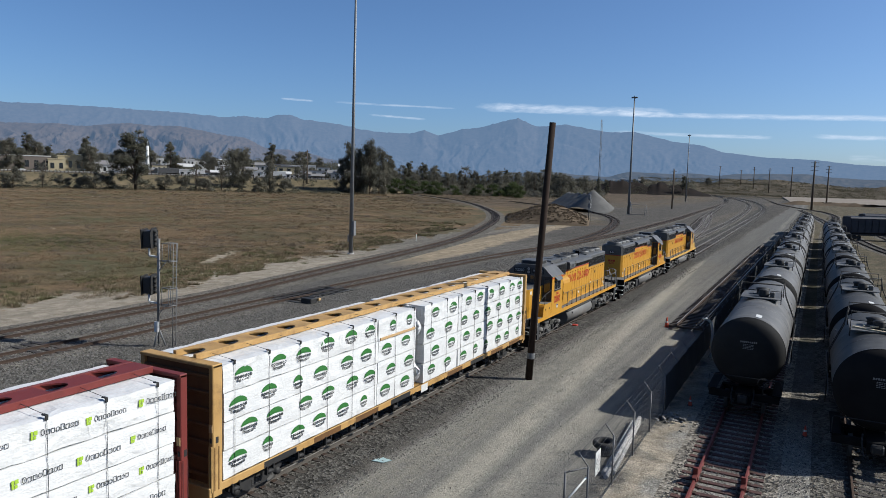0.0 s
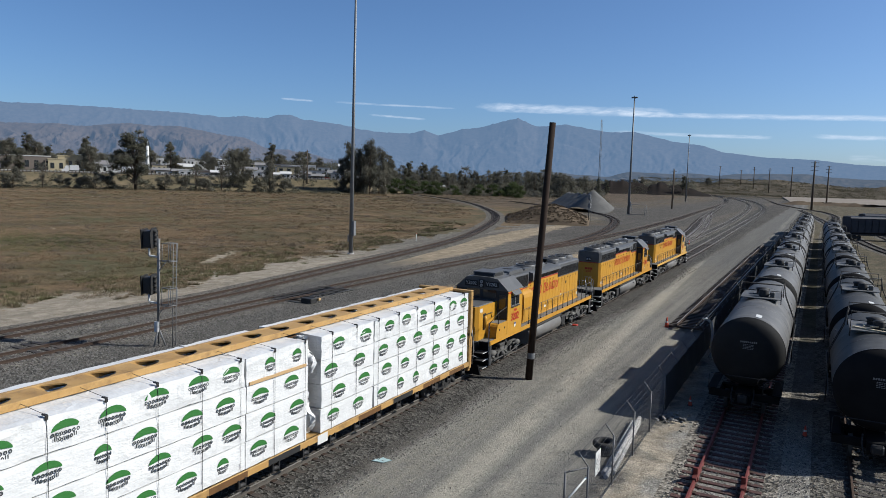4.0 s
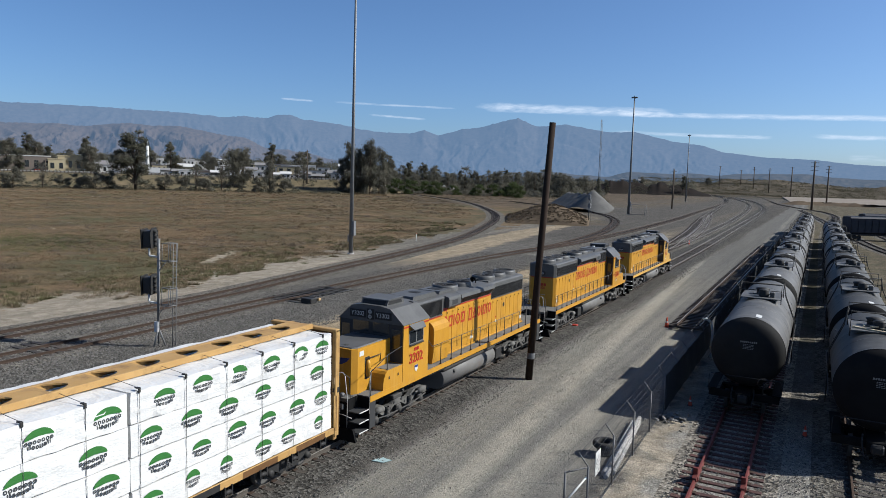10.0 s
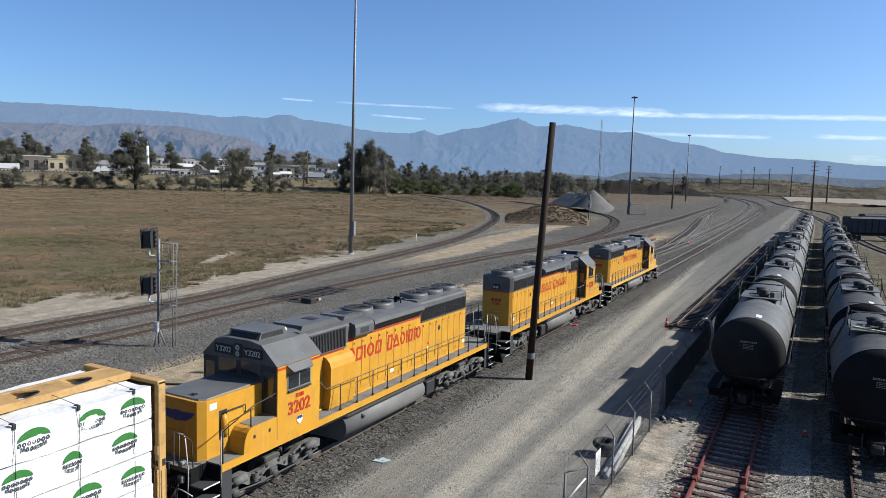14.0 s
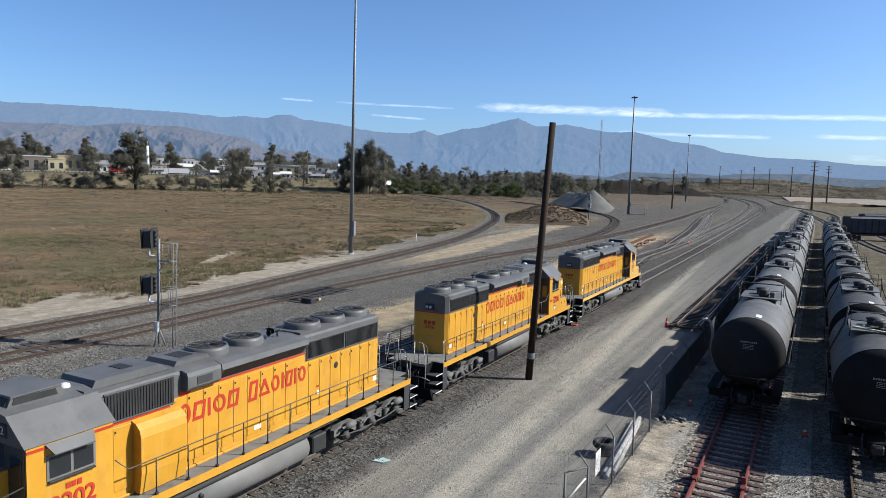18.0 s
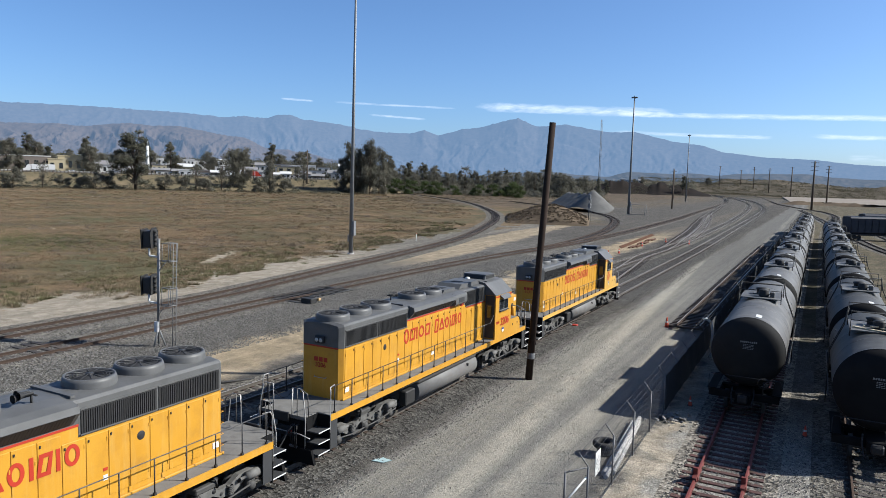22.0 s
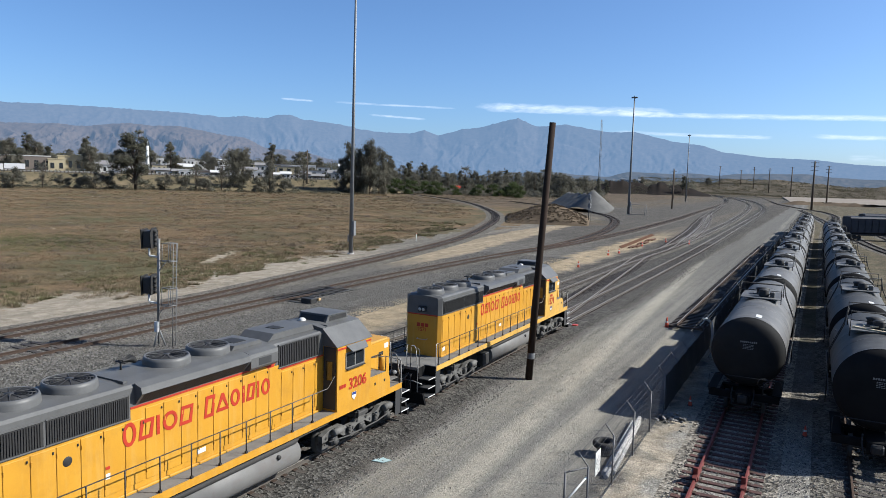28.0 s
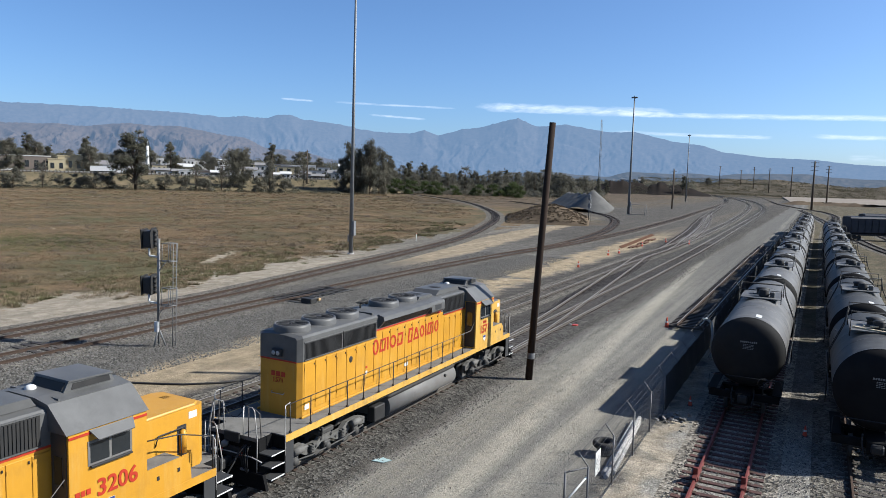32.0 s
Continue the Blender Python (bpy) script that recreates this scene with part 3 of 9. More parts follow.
    even.inputs["B"].default_value = 1.0
    L(mul(x_.outputs["Result"], even.outputs["Result"]), hs.inputs["Value"])
    L(hs.outputs["Color"], b.inputs["Base Color"])
    bp = t.nodes.new("ShaderNodeBump")
    bp.inputs["Strength"].default_value, bp.inputs["Distance"].default_value = 0.9, 0.09
    L(fine, bp.inputs["Height"])
    L(bp.outputs["Normal"], b.inputs["Normal"])
    return m


def ladder(lo, hi, near_lo, near_hi, step):
    """Grid lines: equal steps near, widening outwards."""
    out = list(np.arange(near_lo, near_hi + 0.01, step))
    x, s = near_hi, step
    while x < hi:
        s *= 1.25
        x += s
        out.append(min(x, hi))
    x, s = near_lo, step
    while x > lo:
        s *= 1.25
        x -= s
        out.insert(0, max(x, lo))
    return out


GROUND = ground_material()
gx, gy = ladder(-4600, 3000, -160, 40, 5.0), ladder(-400, 4800, -20, 760, 6.0)
sh = Shape()
sh.add([(x, y, ground_height(x, y)) for y in gy for x in gx],
       [(j * len(gx) + i, j * len(gx) + i + 1, (j + 1) * len(gx) + i + 1, (j + 1) * len(gx) + i) for j in range(len(gy) - 1) for i in range(len(gx) - 1)], True)
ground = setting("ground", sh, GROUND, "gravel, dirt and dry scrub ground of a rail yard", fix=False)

BALLAST = bpy.data.materials.new("ballast bed")
BALLAST.use_nodes = True
bt = BALLAST.node_tree
b_co = bt.nodes.new("ShaderNodeTexCoord")
b_vo = node(bt, "ShaderNodeTexVoronoi", Scale=10.0)
b_no = node(bt, "ShaderNodeTexNoise", Scale=0.7, Detail=8.0, Roughness=0.75)
b_ra = bt.nodes.new("ShaderNodeValToRGB")
b_ra.color_ramp.elements[0].color, b_ra.color_ramp.elements[1].color = (0.052, 0.049, 0.044, 1), (0.30, 0.284, 0.255, 1)
b_mx = bt.nodes.new("ShaderNodeMix")
b_mx.data_type, b_mx.blend_type = "RGBA", "MULTIPLY"
b_mr = bt.nodes.new("ShaderNodeValToRGB")
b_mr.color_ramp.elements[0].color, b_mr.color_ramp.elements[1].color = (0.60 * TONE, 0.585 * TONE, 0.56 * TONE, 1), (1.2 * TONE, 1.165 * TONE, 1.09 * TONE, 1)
b_mr.color_ramp.elements[0].position, b_mr.color_ramp.elements[1].position = 0.35, 0.65
b_sp = bt.nodes.new("ShaderNodeSeparateColor")
b_bp = bt.nodes.new("ShaderNodeBump")
b_bp.inputs["Strength"].default_value, b_bp.inputs["Distance"].default_value = 0.9, 0.05
b_bs = bt.nodes["Principled BSDF"]
b_bs.inputs["Roughness"].default_value, b_bs.inputs["Specular IOR Level"].default_value, b_mx.inputs["Factor"].default_value = 0.95, 0.06, 1.0
for s_, d_ in ((b_co.outputs["Object"], b_vo.inputs["Vector"]), (b_co.outputs["Object"], b_no.inputs["Vector"]), (b_vo.outputs["Color"], b_sp.inputs["Color"]),
               (b_sp.outputs["Red"], b_ra.inputs["Fac"]), (b_no.outputs["Fac"], b_mr.inputs["Fac"]), (b_ra.outputs["Color"], b_mx.inputs["A"]),
               (b_mr.outputs["Color"], b_mx.inputs["B"]), (b_mx.outputs["Result"], b_bs.inputs["Base Color"]), (b_vo.outputs["Distance"], b_bp.inputs["Height"]),
               (b_bp.outputs["Normal"], b_bs.inputs["Normal"])):
    bt.links.new(s_, d_)

# oil-blackened ballast under the busy track
BALLAST_OIL = BALLAST.copy()
BALLAST_OIL.name = "oily ballast bed"
for n_ in BALLAST_OIL.node_tree.nodes:
    if n_.type == "VALTORGB":
        for el_ in n_.color_ramp.elements:
            el_.color = (el_.color[0] * 0.76, el_.color[1] * 0.77, el_.color[2] * 0.79, 1.0)

# clean pale stone round the stub track
BALLAST_CLEAN = BALLAST.copy()
BALLAST_CLEAN.name = "clean crushed stone bed"
for n_ in BALLAST_CLEAN.node_tree.nodes:
    if n_.type == "VALTORGB":
        for el_ in n_.color_ramp.elements:
            el_.color = (el_.color[0] * 1.28, el_.color[1] * 1.27, el_.color[2] * 1.26, 1.0)

# ---------------------------------------------------------------- tracks
RAIL_PROFILE = [(-0.065, -0.16), (0.065, -0.16), (0.065, -0.145), (0.012, -0.125), (0.012, -0.05), (0.036, -0.035), (0.036, -0.004), (-0.036, -0.004), (-0.036, -0.035), (-0.012, -0.05), (-0.012, -0.125), (-0.065, -0.145)]


def sweep(shape, line, side, profile, z):
    """A profile carried along a plan line, at a distance to its side."""
    n = len(profile)
    vs = []
    for x, y, h in line:
        nx, ny = -math.sin(h), math.cos(h)
        for u, w in profile:
            vs.append((x + nx * (side + u), y + ny * (side + u), z + w + ground_height(x, y)))
    m = len(line)
    fs = [(i * n + k, i * n + (k + 1) % n, (i + 1) * n + (k + 1) % n, (i + 1) * n + k) for i in range(m - 1) for k in range(n)]
    shape.add(vs, fs + [tuple(range(n)), tuple((m - 1) * n + k for k in range(n))[::-1]])


def track(name, label, plan, head, tie_mat, near, bed=1.9, tie_step=0.53, rail_mat=None, tie_len=2.6, lift=0.0, rise=0.006, far_mat=None, bed_mat=None):
    """A track: ballast bed, ties one by one along the near stretch, two rails with worn heads."""
    z = RAIL_Z + lift
    t = thing(name, label, "railway track")
    line = smooth_curve(plan, 2.0)
    if bed:
        prof = [(-bed - 0.6, -0.03), (-bed, 0.014 + lift + rise), (-1.32, 0.022 + lift + rise), (-1.0, 0.006 + lift + rise), (1.0, 0.006 + lift + rise), (1.32, 0.022 + lift + rise), (bed, 0.014 + lift + rise), (bed + 0.6, -0.03)]
        s = Shape()
        sweep(s, line, 0, prof, 0.012)
        part("ballast_bed", s, bed_mat or BALLAST, t)
    for side in (-0.7535, 0.7535):
        s = Shape()
        sweep(s, line, side, RAIL_PROFILE, z)
        rail = part("rail", s, rail_mat or RAIL_RUST, t)
        s = Shape()
        sweep(s, line, side, [(-0.035, -0.004), (0.035, -0.004), (0.030, 0.0), (-0.030, 0.0)], z)
        part("rail_head", s, head, rail)
    tm = Shape().box(-tie_len / 2, tie_len / 2, -0.115, 0.115, -0.16, 0.0, 0.012).mesh("tie", tie_mat)
    plates = Shape()
    rest, count = Shape(), 0
    rnd = random.Random(len(name))
    for x, y, h in smooth_curve(plan, tie_step):
        if y > 560:
            break
        m = Matrix.Translation((x, y, ground_height(x, y) + z - 0.158 + rnd.uniform(-0.006, 0.006))) @ Matrix.Rotation(h - math.pi / 2 + rnd.uniform(-0.02, 0.02), 4, "Z")
        if near[0] < y < near[1] and count < 280:
            o = new("tie", tm)
            o.parent, o.matrix_basis = t, m
            count += 1
            for sx in (-0.7535, 0.7535):
                c = m @ Vector((sx, 0, 0))
                plates.box(c.x - 0.17, c.x + 0.17, c.y - 0.1, c.y + 0.1, c.z - 0.001, c.z + 0.018)
        else:
            vs = [m @ Vector(p) for p in ((-tie_len / 2, -0.11, 0), (tie_len / 2, -0.11, 0), (tie_len / 2, 0.11, 0), (-tie_len / 2, 0.11, 0), (-tie_len / 2, -0.11, -0.1), (tie_len / 2, -0.11, -0.1), (tie_len / 2, 0.11, -0.1), (-tie_len / 2, 0.11, -0.1))]
            rest.add(vs, [(0, 1, 2, 3), (0, 4, 5, 1), (2, 6, 7, 3), (1, 5, 6, 2), (3, 7, 4, 0)])
    if plates.v:
        tagged(part("tie_plates", plates, RAIL_RUST, t), kind="stuff")
    if rest.v:
        tagged(part("far_ties", rest, far_mat or TIE_DUSTY, t), kind="stuff")
    return t


track("train_track", "straight main track with worn rails on grey ballast", TRACK_T, RAIL_TOP, TIE, (8, 130), rail_mat=RAIL_PALE, bed_mat=BALLAST_OIL)
track("siding_track", "yard track beside the main with dusty ties", TRACK_C, RAIL_TOP, TIE, (15, 130), bed=1.5, rail_mat=RAIL_PALE)
track("crossover_track", "crossover rails joining two yard tracks", TRACK_X, RAIL_TOP, TIE, (0, 200), bed=0, tie_len=2.9, lift=0.003, rail_mat=RAIL_PALE)
track("diverging_track", "track curving away from the yard throat", TRACK_E, RAIL_TOP, TIE, (0, 230), bed=0, tie_len=2.9, rail_mat=RAIL_PALE)
track("ladder_track", "short yard ladder track between two switches", TRACK_E2, RAIL_TOP, TIE_PALE, (0, 290), bed=0, tie_len=2.9, lift=0.003, rail_mat=RAIL_PALE)
track("lead_track", "dark lead track to the stored tank cars", TRACK_L, RAIL_DARK, TIE, (0, 0), bed=1.5, far_mat=TIE)
track("curve_track", "rusty track curving round the dry field", TRACK_A, RAIL_DARK, TIE, (15, 100), bed=2.2, far_mat=TIE)
track("second_track", "rusty track with dark ties and a switch", TRACK_B, RAIL_DARK, TIE, (10, 130), bed=1.7, far_mat=TIE)
track("branch_track", "branch track bending away past a gravel pile", TRACK_B2, RAIL_DARK, TIE, (120, 230), bed=0, far_mat=TIE)
track("tank_track", "red painted stub track under tank cars", TRACK_RED, RED_RAIL, TIE_RED, (10, 130), bed=1.6, rail_mat=RED_RAIL, bed_mat=BALLAST_CLEAN, tie_step=0.56, rise=-0.02)
track("storage_track", "rusty storage track under tank cars", TRACK_R2, RAIL_DARK, TIE, (10, 60), bed=1.6)
track("far_storage_track", "rusty track curving behind the tank cars", TRACK_R3, RAIL_DARK, TIE, (80, 140), bed=1.5)
track("panel_track", "raised panel track with rusty rails beside the fence", [(-7.35, 50.6), (-7.3, 90), (-7.1, 131)], RAIL_TOP, TIE, (0, 150), bed=0, lift=0.28, tie_step=0.6)
track("outer_storage_track", "outer rusty track by stored hopper cars", TRACK_R4, RAIL_DARK, TIE, (80, 140), bed=1.5)

# ---------------------------------------------------------------- lettering and marks


def side_pose(x, y, z, right):
    """On a vertical side: right side faces +x, the other -x."""
    s = 1 if right else -1
    m = Matrix(((0, 0, s, x), (s, 0, 0, y), (0, 1, 0, z), (0, 0, 0, 1)))
    return m


def end_pose(x, y, z):
    """On a face that looks along +y (the front of an engine)."""
    return Matrix(((-1, 0, 0, x), (0, 0, 1, y), (0, 1, 0, z), (0, 0, 0, 1)))


def back_pose(x, y, z):
    """On a face that looks along -y."""
    return Matrix(((1, 0, 0, x), (0, 0, -1, y), (0, 1, 0, z), (0, 0, 0, 1)))


LETTERS = {}


def lettering(text, size, material, bold=0.0):
    key = (text, size, material.name)
    if key not in LETTERS:
        cu = bpy.data.curves.new("writing", "FONT")
        cu.body, cu.size, cu.extrude, cu.align_x, cu.align_y, cu.offset = text, size, 0.003, "CENTER", "CENTER", bold
        cu.resolution_u = 3
        tmp = new("tmp", cu)
        me = bpy.data.meshes.new_from_object(tmp.evaluated_get(bpy.context.evaluated_depsgraph_get()))
        bpy.data.objects.remove(tmp)
        bpy.data.curves.remove(cu)
        me.materials.clear()
        me.materials.append(material)
        LETTERS[key] = me
    return LETTERS[key]


def outline(shape, x0, x1, z0, z1, w, d=0.006):
    """A flat rectangular frame in the xy plane (x right, y up)."""
    shape.box(x0, x1, z0, z0 + w, 0, d).box(x0, x1, z1 - w, z1, 0, d).box(x0, x0 + w, z0 + w, z1 - w, 0, d).box(x1 - w, x1, z0 + w, z1 - w, 0, d)


def ring(shape, x0, x1, z0, z1, w, d):
    """A flat oval ring in the xy plane."""
    cx, cz, n = (x0 + x1) / 2, (z0 + z1) / 2, 20
    vs = []
    for k in range(n):
        c, sn = math.cos(2 * math.pi * k / n), math.sin(2 * math.pi * k / n)
        for rx, rz in (((x1 - x0) / 2, (z1 - z0) / 2), ((x1 - x0) / 2 - w, (z1 - z0) / 2 - w)):
            vs += [(cx + c * rx, cz + sn * rz, 0), (cx + c * rx, cz + sn * rz, d)]
    fs = []
    for k in range(n):
        a, b = 4 * k, 4 * ((k + 1) % n)
        fs += [(a + 1, b + 1, b + 3, a + 3), (a, a + 2, b + 2, b), (a, b, b + 1, a + 1), (a + 2, a + 3, b + 3, b + 2)]
    shape.add(vs, fs)


def frame_shape(shape, outer, inner, d):
    """A flat four-sided outline."""
    vs = [(px_, py_, z_) for z_ in (0, d) for px_, py_ in outer + inner]
    fs = []
    for k in range(4):
        n = (k + 1) % 4
        fs += [(8 + k, 8 + n, 12 + n, 12 + k), (k, 4 + k, 4 + n, n), (k, n, 8 + n, 8 + k), (4 + k, 12 + k, 12 + n, 4 + n)]
    shape.add(vs, fs)


def name_bars(parent, at, grow=0.0, d=0.006, name="road_name_mark", material=None):
    """A row of letter-sized plain rings and bars, five and seven, standing in for the painted road name."""
    x = -2.78
    for i, w in enumerate((0.40, 0.42, 0.10, 0.48, 0.42, 0.0, 0.36, 0.42, 0.38, 0.10, 0.32, 0.10, 0.38)):
        if w == 0.0:
            x += 0.34
            continue
        h, s, st = (0.31 if i in (0, 6) else 0.26), Shape(), 0.098
        if w < 0.2:
            s.box(x - grow, x + w + grow, -h - grow, h + grow, 0, d)
        elif i in (1, 4, 6, 10):  # leaning outline
            q = 0.035
            o_ = [(x - q - grow, -h - grow), (x + w - q + grow, -h - grow), (x + w + q + grow, h + grow), (x + q - grow, h + grow)]
            i_ = [(x - q + st, -h + st), (x + w - q - st, -h + st), (x + w + q - st, h - st), (x + q + st, h - st)]
            frame_shape(s, o_, i_, d)
        elif i == 7:  # peaked outline
            frame_shape(s, [(x - 0.04 - grow, -h - grow), (x + w + 0.04 + grow, -h - grow), (x + w / 2 + 0.05 + grow, h + grow), (x + w / 2 - 0.05 - grow, h + grow)],
                        [(x + 0.07, -h + st), (x + w - 0.07, -h + st), (x + w / 2 + 0.01, h - 2 * st), (x + w / 2 - 0.01, h - 2 * st)], d)
        else:
            ring(s, x - grow, x + w + grow, -h - grow, h + grow, st + 2 * grow, d)
        part(name, s, material, parent, at=at)
        x += w + 0.10


# ---------------------------------------------------------------- locomotive
LOCO_LEN = 20.98
DECK = 1.65


def wheelset_mesh(r, name="wheelset"):
    s = Shape()
    s.lathe([(0.085, -1.0), (0.085, 1.0)], axis="x", n=10)
    for sx in (-1, 1):
        s.lathe([(0.0, sx * 0.70), (r * 0.35, sx * 0.70), (r * 0.82, sx * 0.73), (r, sx * 0.715), (r * 1.05, sx * 0.685), (r * 1.05, sx * 0.70), (r, sx * 0.72), (r, sx * 0.83), (r * 0.85, sx * 0.83), (r * 0.8, sx * 0.79), (r * 0.35, sx * 0.80), (0.0, sx * 0.84)], axis="x", n=28)
        for k in range(4):
            w = k * math.pi / 2
            cx, cz = math.cos(w) * r * 0.55, math.sin(w) * r * 0.55
            s.box(sx * 0.79 - 0.02, sx * 0.79 + 0.02, cx - 0.05, cx + 0.05, cz - 0.05, cz + 0.05)
    return s.mesh(name, TRUCK_GREY)


LOCO_WHEEL = wheelset_mesh(0.51)
CAR_WHEEL = wheelset_mesh(0.42)
WHEELS = []  # (object, radius, forward sign, place)


def loco_truck(parent, yc):
    """Three-axle truck: side frames with journal boxes, springs, brake cylinders."""
    s = Shape()
    for sx in (-1, 1):
        a, b = sorted((sx * 1.08, sx * 1.26))
        prof = [(-2.35, 0.62), (-2.35, 0.86), (-1.95, 0.98), (-1.25, 0.98), (-0.9, 0.80), (-0.45, 0.80), (-0.2, 0.98), (0.2, 0.98), (0.45, 0.80), (0.9, 0.80), (1.25, 0.98), (1.95, 0.98), (2.35, 0.86), (2.35, 0.62),
                (2.05, 0.62), (1.95, 0.72), (1.45, 0.72), (1.1, 0.52), (0.6, 0.52), (0.25, 0.70), (-0.25, 0.70), (-0.6, 0.52), (-1.1, 0.52), (-1.45, 0.72), (-1.95, 0.72), (-2.05, 0.62)]
        s.prism([(y + yc, z) for y, z in prof], a, b, "x")
    frame_ = part("truck_frame", s, FRAME_DUST, parent)
    for sx in (-1, 1):
        for ya, zz, rr_ in ((-2.15, 0.74, 0.06), (-1.25, 0.80, 0.075), (-0.95, 0.66, 0.06), (-0.55, 0.66, 0.06), (-0.28, 0.84, 0.075), (0.28, 0.84, 0.075), (0.55, 0.66, 0.06), (0.95, 0.66, 0.06), (1.25, 0.80, 0.075), (2.15, 0.74, 0.06)):
            part("frame_hole", Shape().lathe([(0.0, sx * 1.265), (rr_, sx * 1.265), (rr_, sx * 1.25)], (0, yc + ya, zz), "x", 10), BLACK, frame_)
        for ya in (-1.7, 0.0, 1.7):
            j = Shape().box(min(sx * 1.1, sx * 1.34), max(sx * 1.1, sx * 1.34), yc + ya - 0.17, yc + ya + 0.17, 0.36, 0.70, 0.04)
            j.lathe([(0.0, sx * 1.40), (0.12, sx * 1.40), (0.14, sx * 1.33)], (0, yc + ya, 0.51), "x", 12)
            part("journal_box", j, TRUCK_GREY, frame_)
        for ya in (-0.85, 0.85):
            c = Shape()
            for k in range(5):
                c.lathe([(0.09, 0.55 + k * 0.055), (0.12, 0.575 + k * 0.055), (0.09, 0.60 + k * 0.055)], (sx * 1.3, yc + ya, 0), "z", 10)
            part("spring", c, TRUCK_GREY, frame_)
            c = Shape().lathe([(0.0, -0.28), (0.13, -0.28), (0.13, 0.2), (0.05, 0.2), (0.05, 0.45)], (sx * 1.38, yc + ya * 1.9, 0.88), "y", 12)
            part("brake_cylinder", c, FRAME_DUST, frame_)
        c = Shape().tube([(sx * 1.36, yc - 2.1, 0.62), (sx * 1.36, yc - 0.9, 0.48), (sx * 1.36, yc + 0.9, 0.48), (sx * 1.36, yc + 2.1, 0.62)], 0.03, 6)
        part("brake_rod", c, TRUCK_GREY, frame_)
        c = Shape().tube([(sx * 1.3, yc - 0.35, 0.95), (sx * 1.34, yc - 0.3, 1.2), (sx * 1.0, yc - 0.3, 1.35)], 0.05, 6)
        part("damper", c, BLACK, frame_)
        part("bolster_end", Shape().box(min(sx * 0.6, sx * 1.3), max(sx * 0.6, sx * 1.3), yc - 0.4, yc + 0.4, 0.95, 1.12, 0.03), TRUCK_GREY, frame_)
    for ya in (-1.7, 0.0, 1.7):
        w = part("wheelset", LOCO_WHEEL, None, parent, at=pose(0, yc + ya, 0.51))
        WHEELS.append((w, 0.51, (0, yc + ya, 0.51)))


def louvre(x, y0, y1, z0, z1, step, right, depth=0.03):
    """Upright slats standing off a side."""
    s, sg = Shape(), (1 if right else -1)
    n = max(1, int((y1 - y0) / step))
    for k in range(n):
        y = y0 + (k + 0.5) * (y1 - y0) / n
        a, b = sorted((x, x + sg * depth))
        s.box(a, b, y - step * 0.22, y + step * 0.22, z0, z1)
    return s


def fan(parent, y, z, r=0.62):
    s = Shape().lathe([(r * 1.05, -0.10), (r * 1.02, 0.13), (r * 0.97, 0.22), (r * 0.90, 0.22), (r * 0.88, 0.06)], (0, y, z), "z", 28)
    f = part("fan_shroud", s, ROOF_GREY, parent)
    g = Shape()
    g.lathe([(0.0, 0.065), (r * 0.89, 0.065)], (0, y, z), "z", 28, False)
    part("fan_well", g, BLACK, f)
    g = Shape()
    bar = Shape().tube([(r * 0.15, 0, 0.235), (r * 0.93, 0, 0.205)], 0.012, 4).mesh("guard_bar", GRILLE)
    for k in range(12):
        part("guard_bar", bar, None, f, at=pose(0, y, z, 0, 0, k * 30))
    for q in (0.26, 0.38, 0.50, 0.62, 0.74, 0.86):
        part("guard_ring", Shape().lathe([(r * q - 0.012, 0.205), (r * q, 0.22), (r * q + 0.012, 0.205)], (0, y, z), "z", 24), GRILLE, f)
    g.lathe([(0.0, 0.25), (r * 0.18, 0.24), (r * 0.18, 0.19)], (0, y, z), "z", 12)
    part("guard_hub", g, GRILLE, f)


def coupler(parent, y, sg, z=0.86):
    s = Shape().box(-0.10, 0.10, min(y, y - sg * 0.62), max(y, y - sg * 0.62), z - 0.12, z + 0.12, 0.03)
    s.box(-0.20, 0.20, min(y - sg * 0.02, y - sg * 0.28), max(y - sg * 0.02, y - sg * 0.28), z - 0.16, z + 0.16, 0.05)
    part("coupler", s, BLACK, parent)
    for sx in (-0.45, 0.4):
        h = Shape().tube([(sx, y - sg * 0.62, z + 0.35), (sx * 1.05, y - sg * 0.4, z + 0.1), (sx * 0.9, y - sg * 0.12, z - 0.25), (sx * 0.6, y, z - 0.30)], 0.028, 6)
        part("air_hose", h, BLACK, parent)


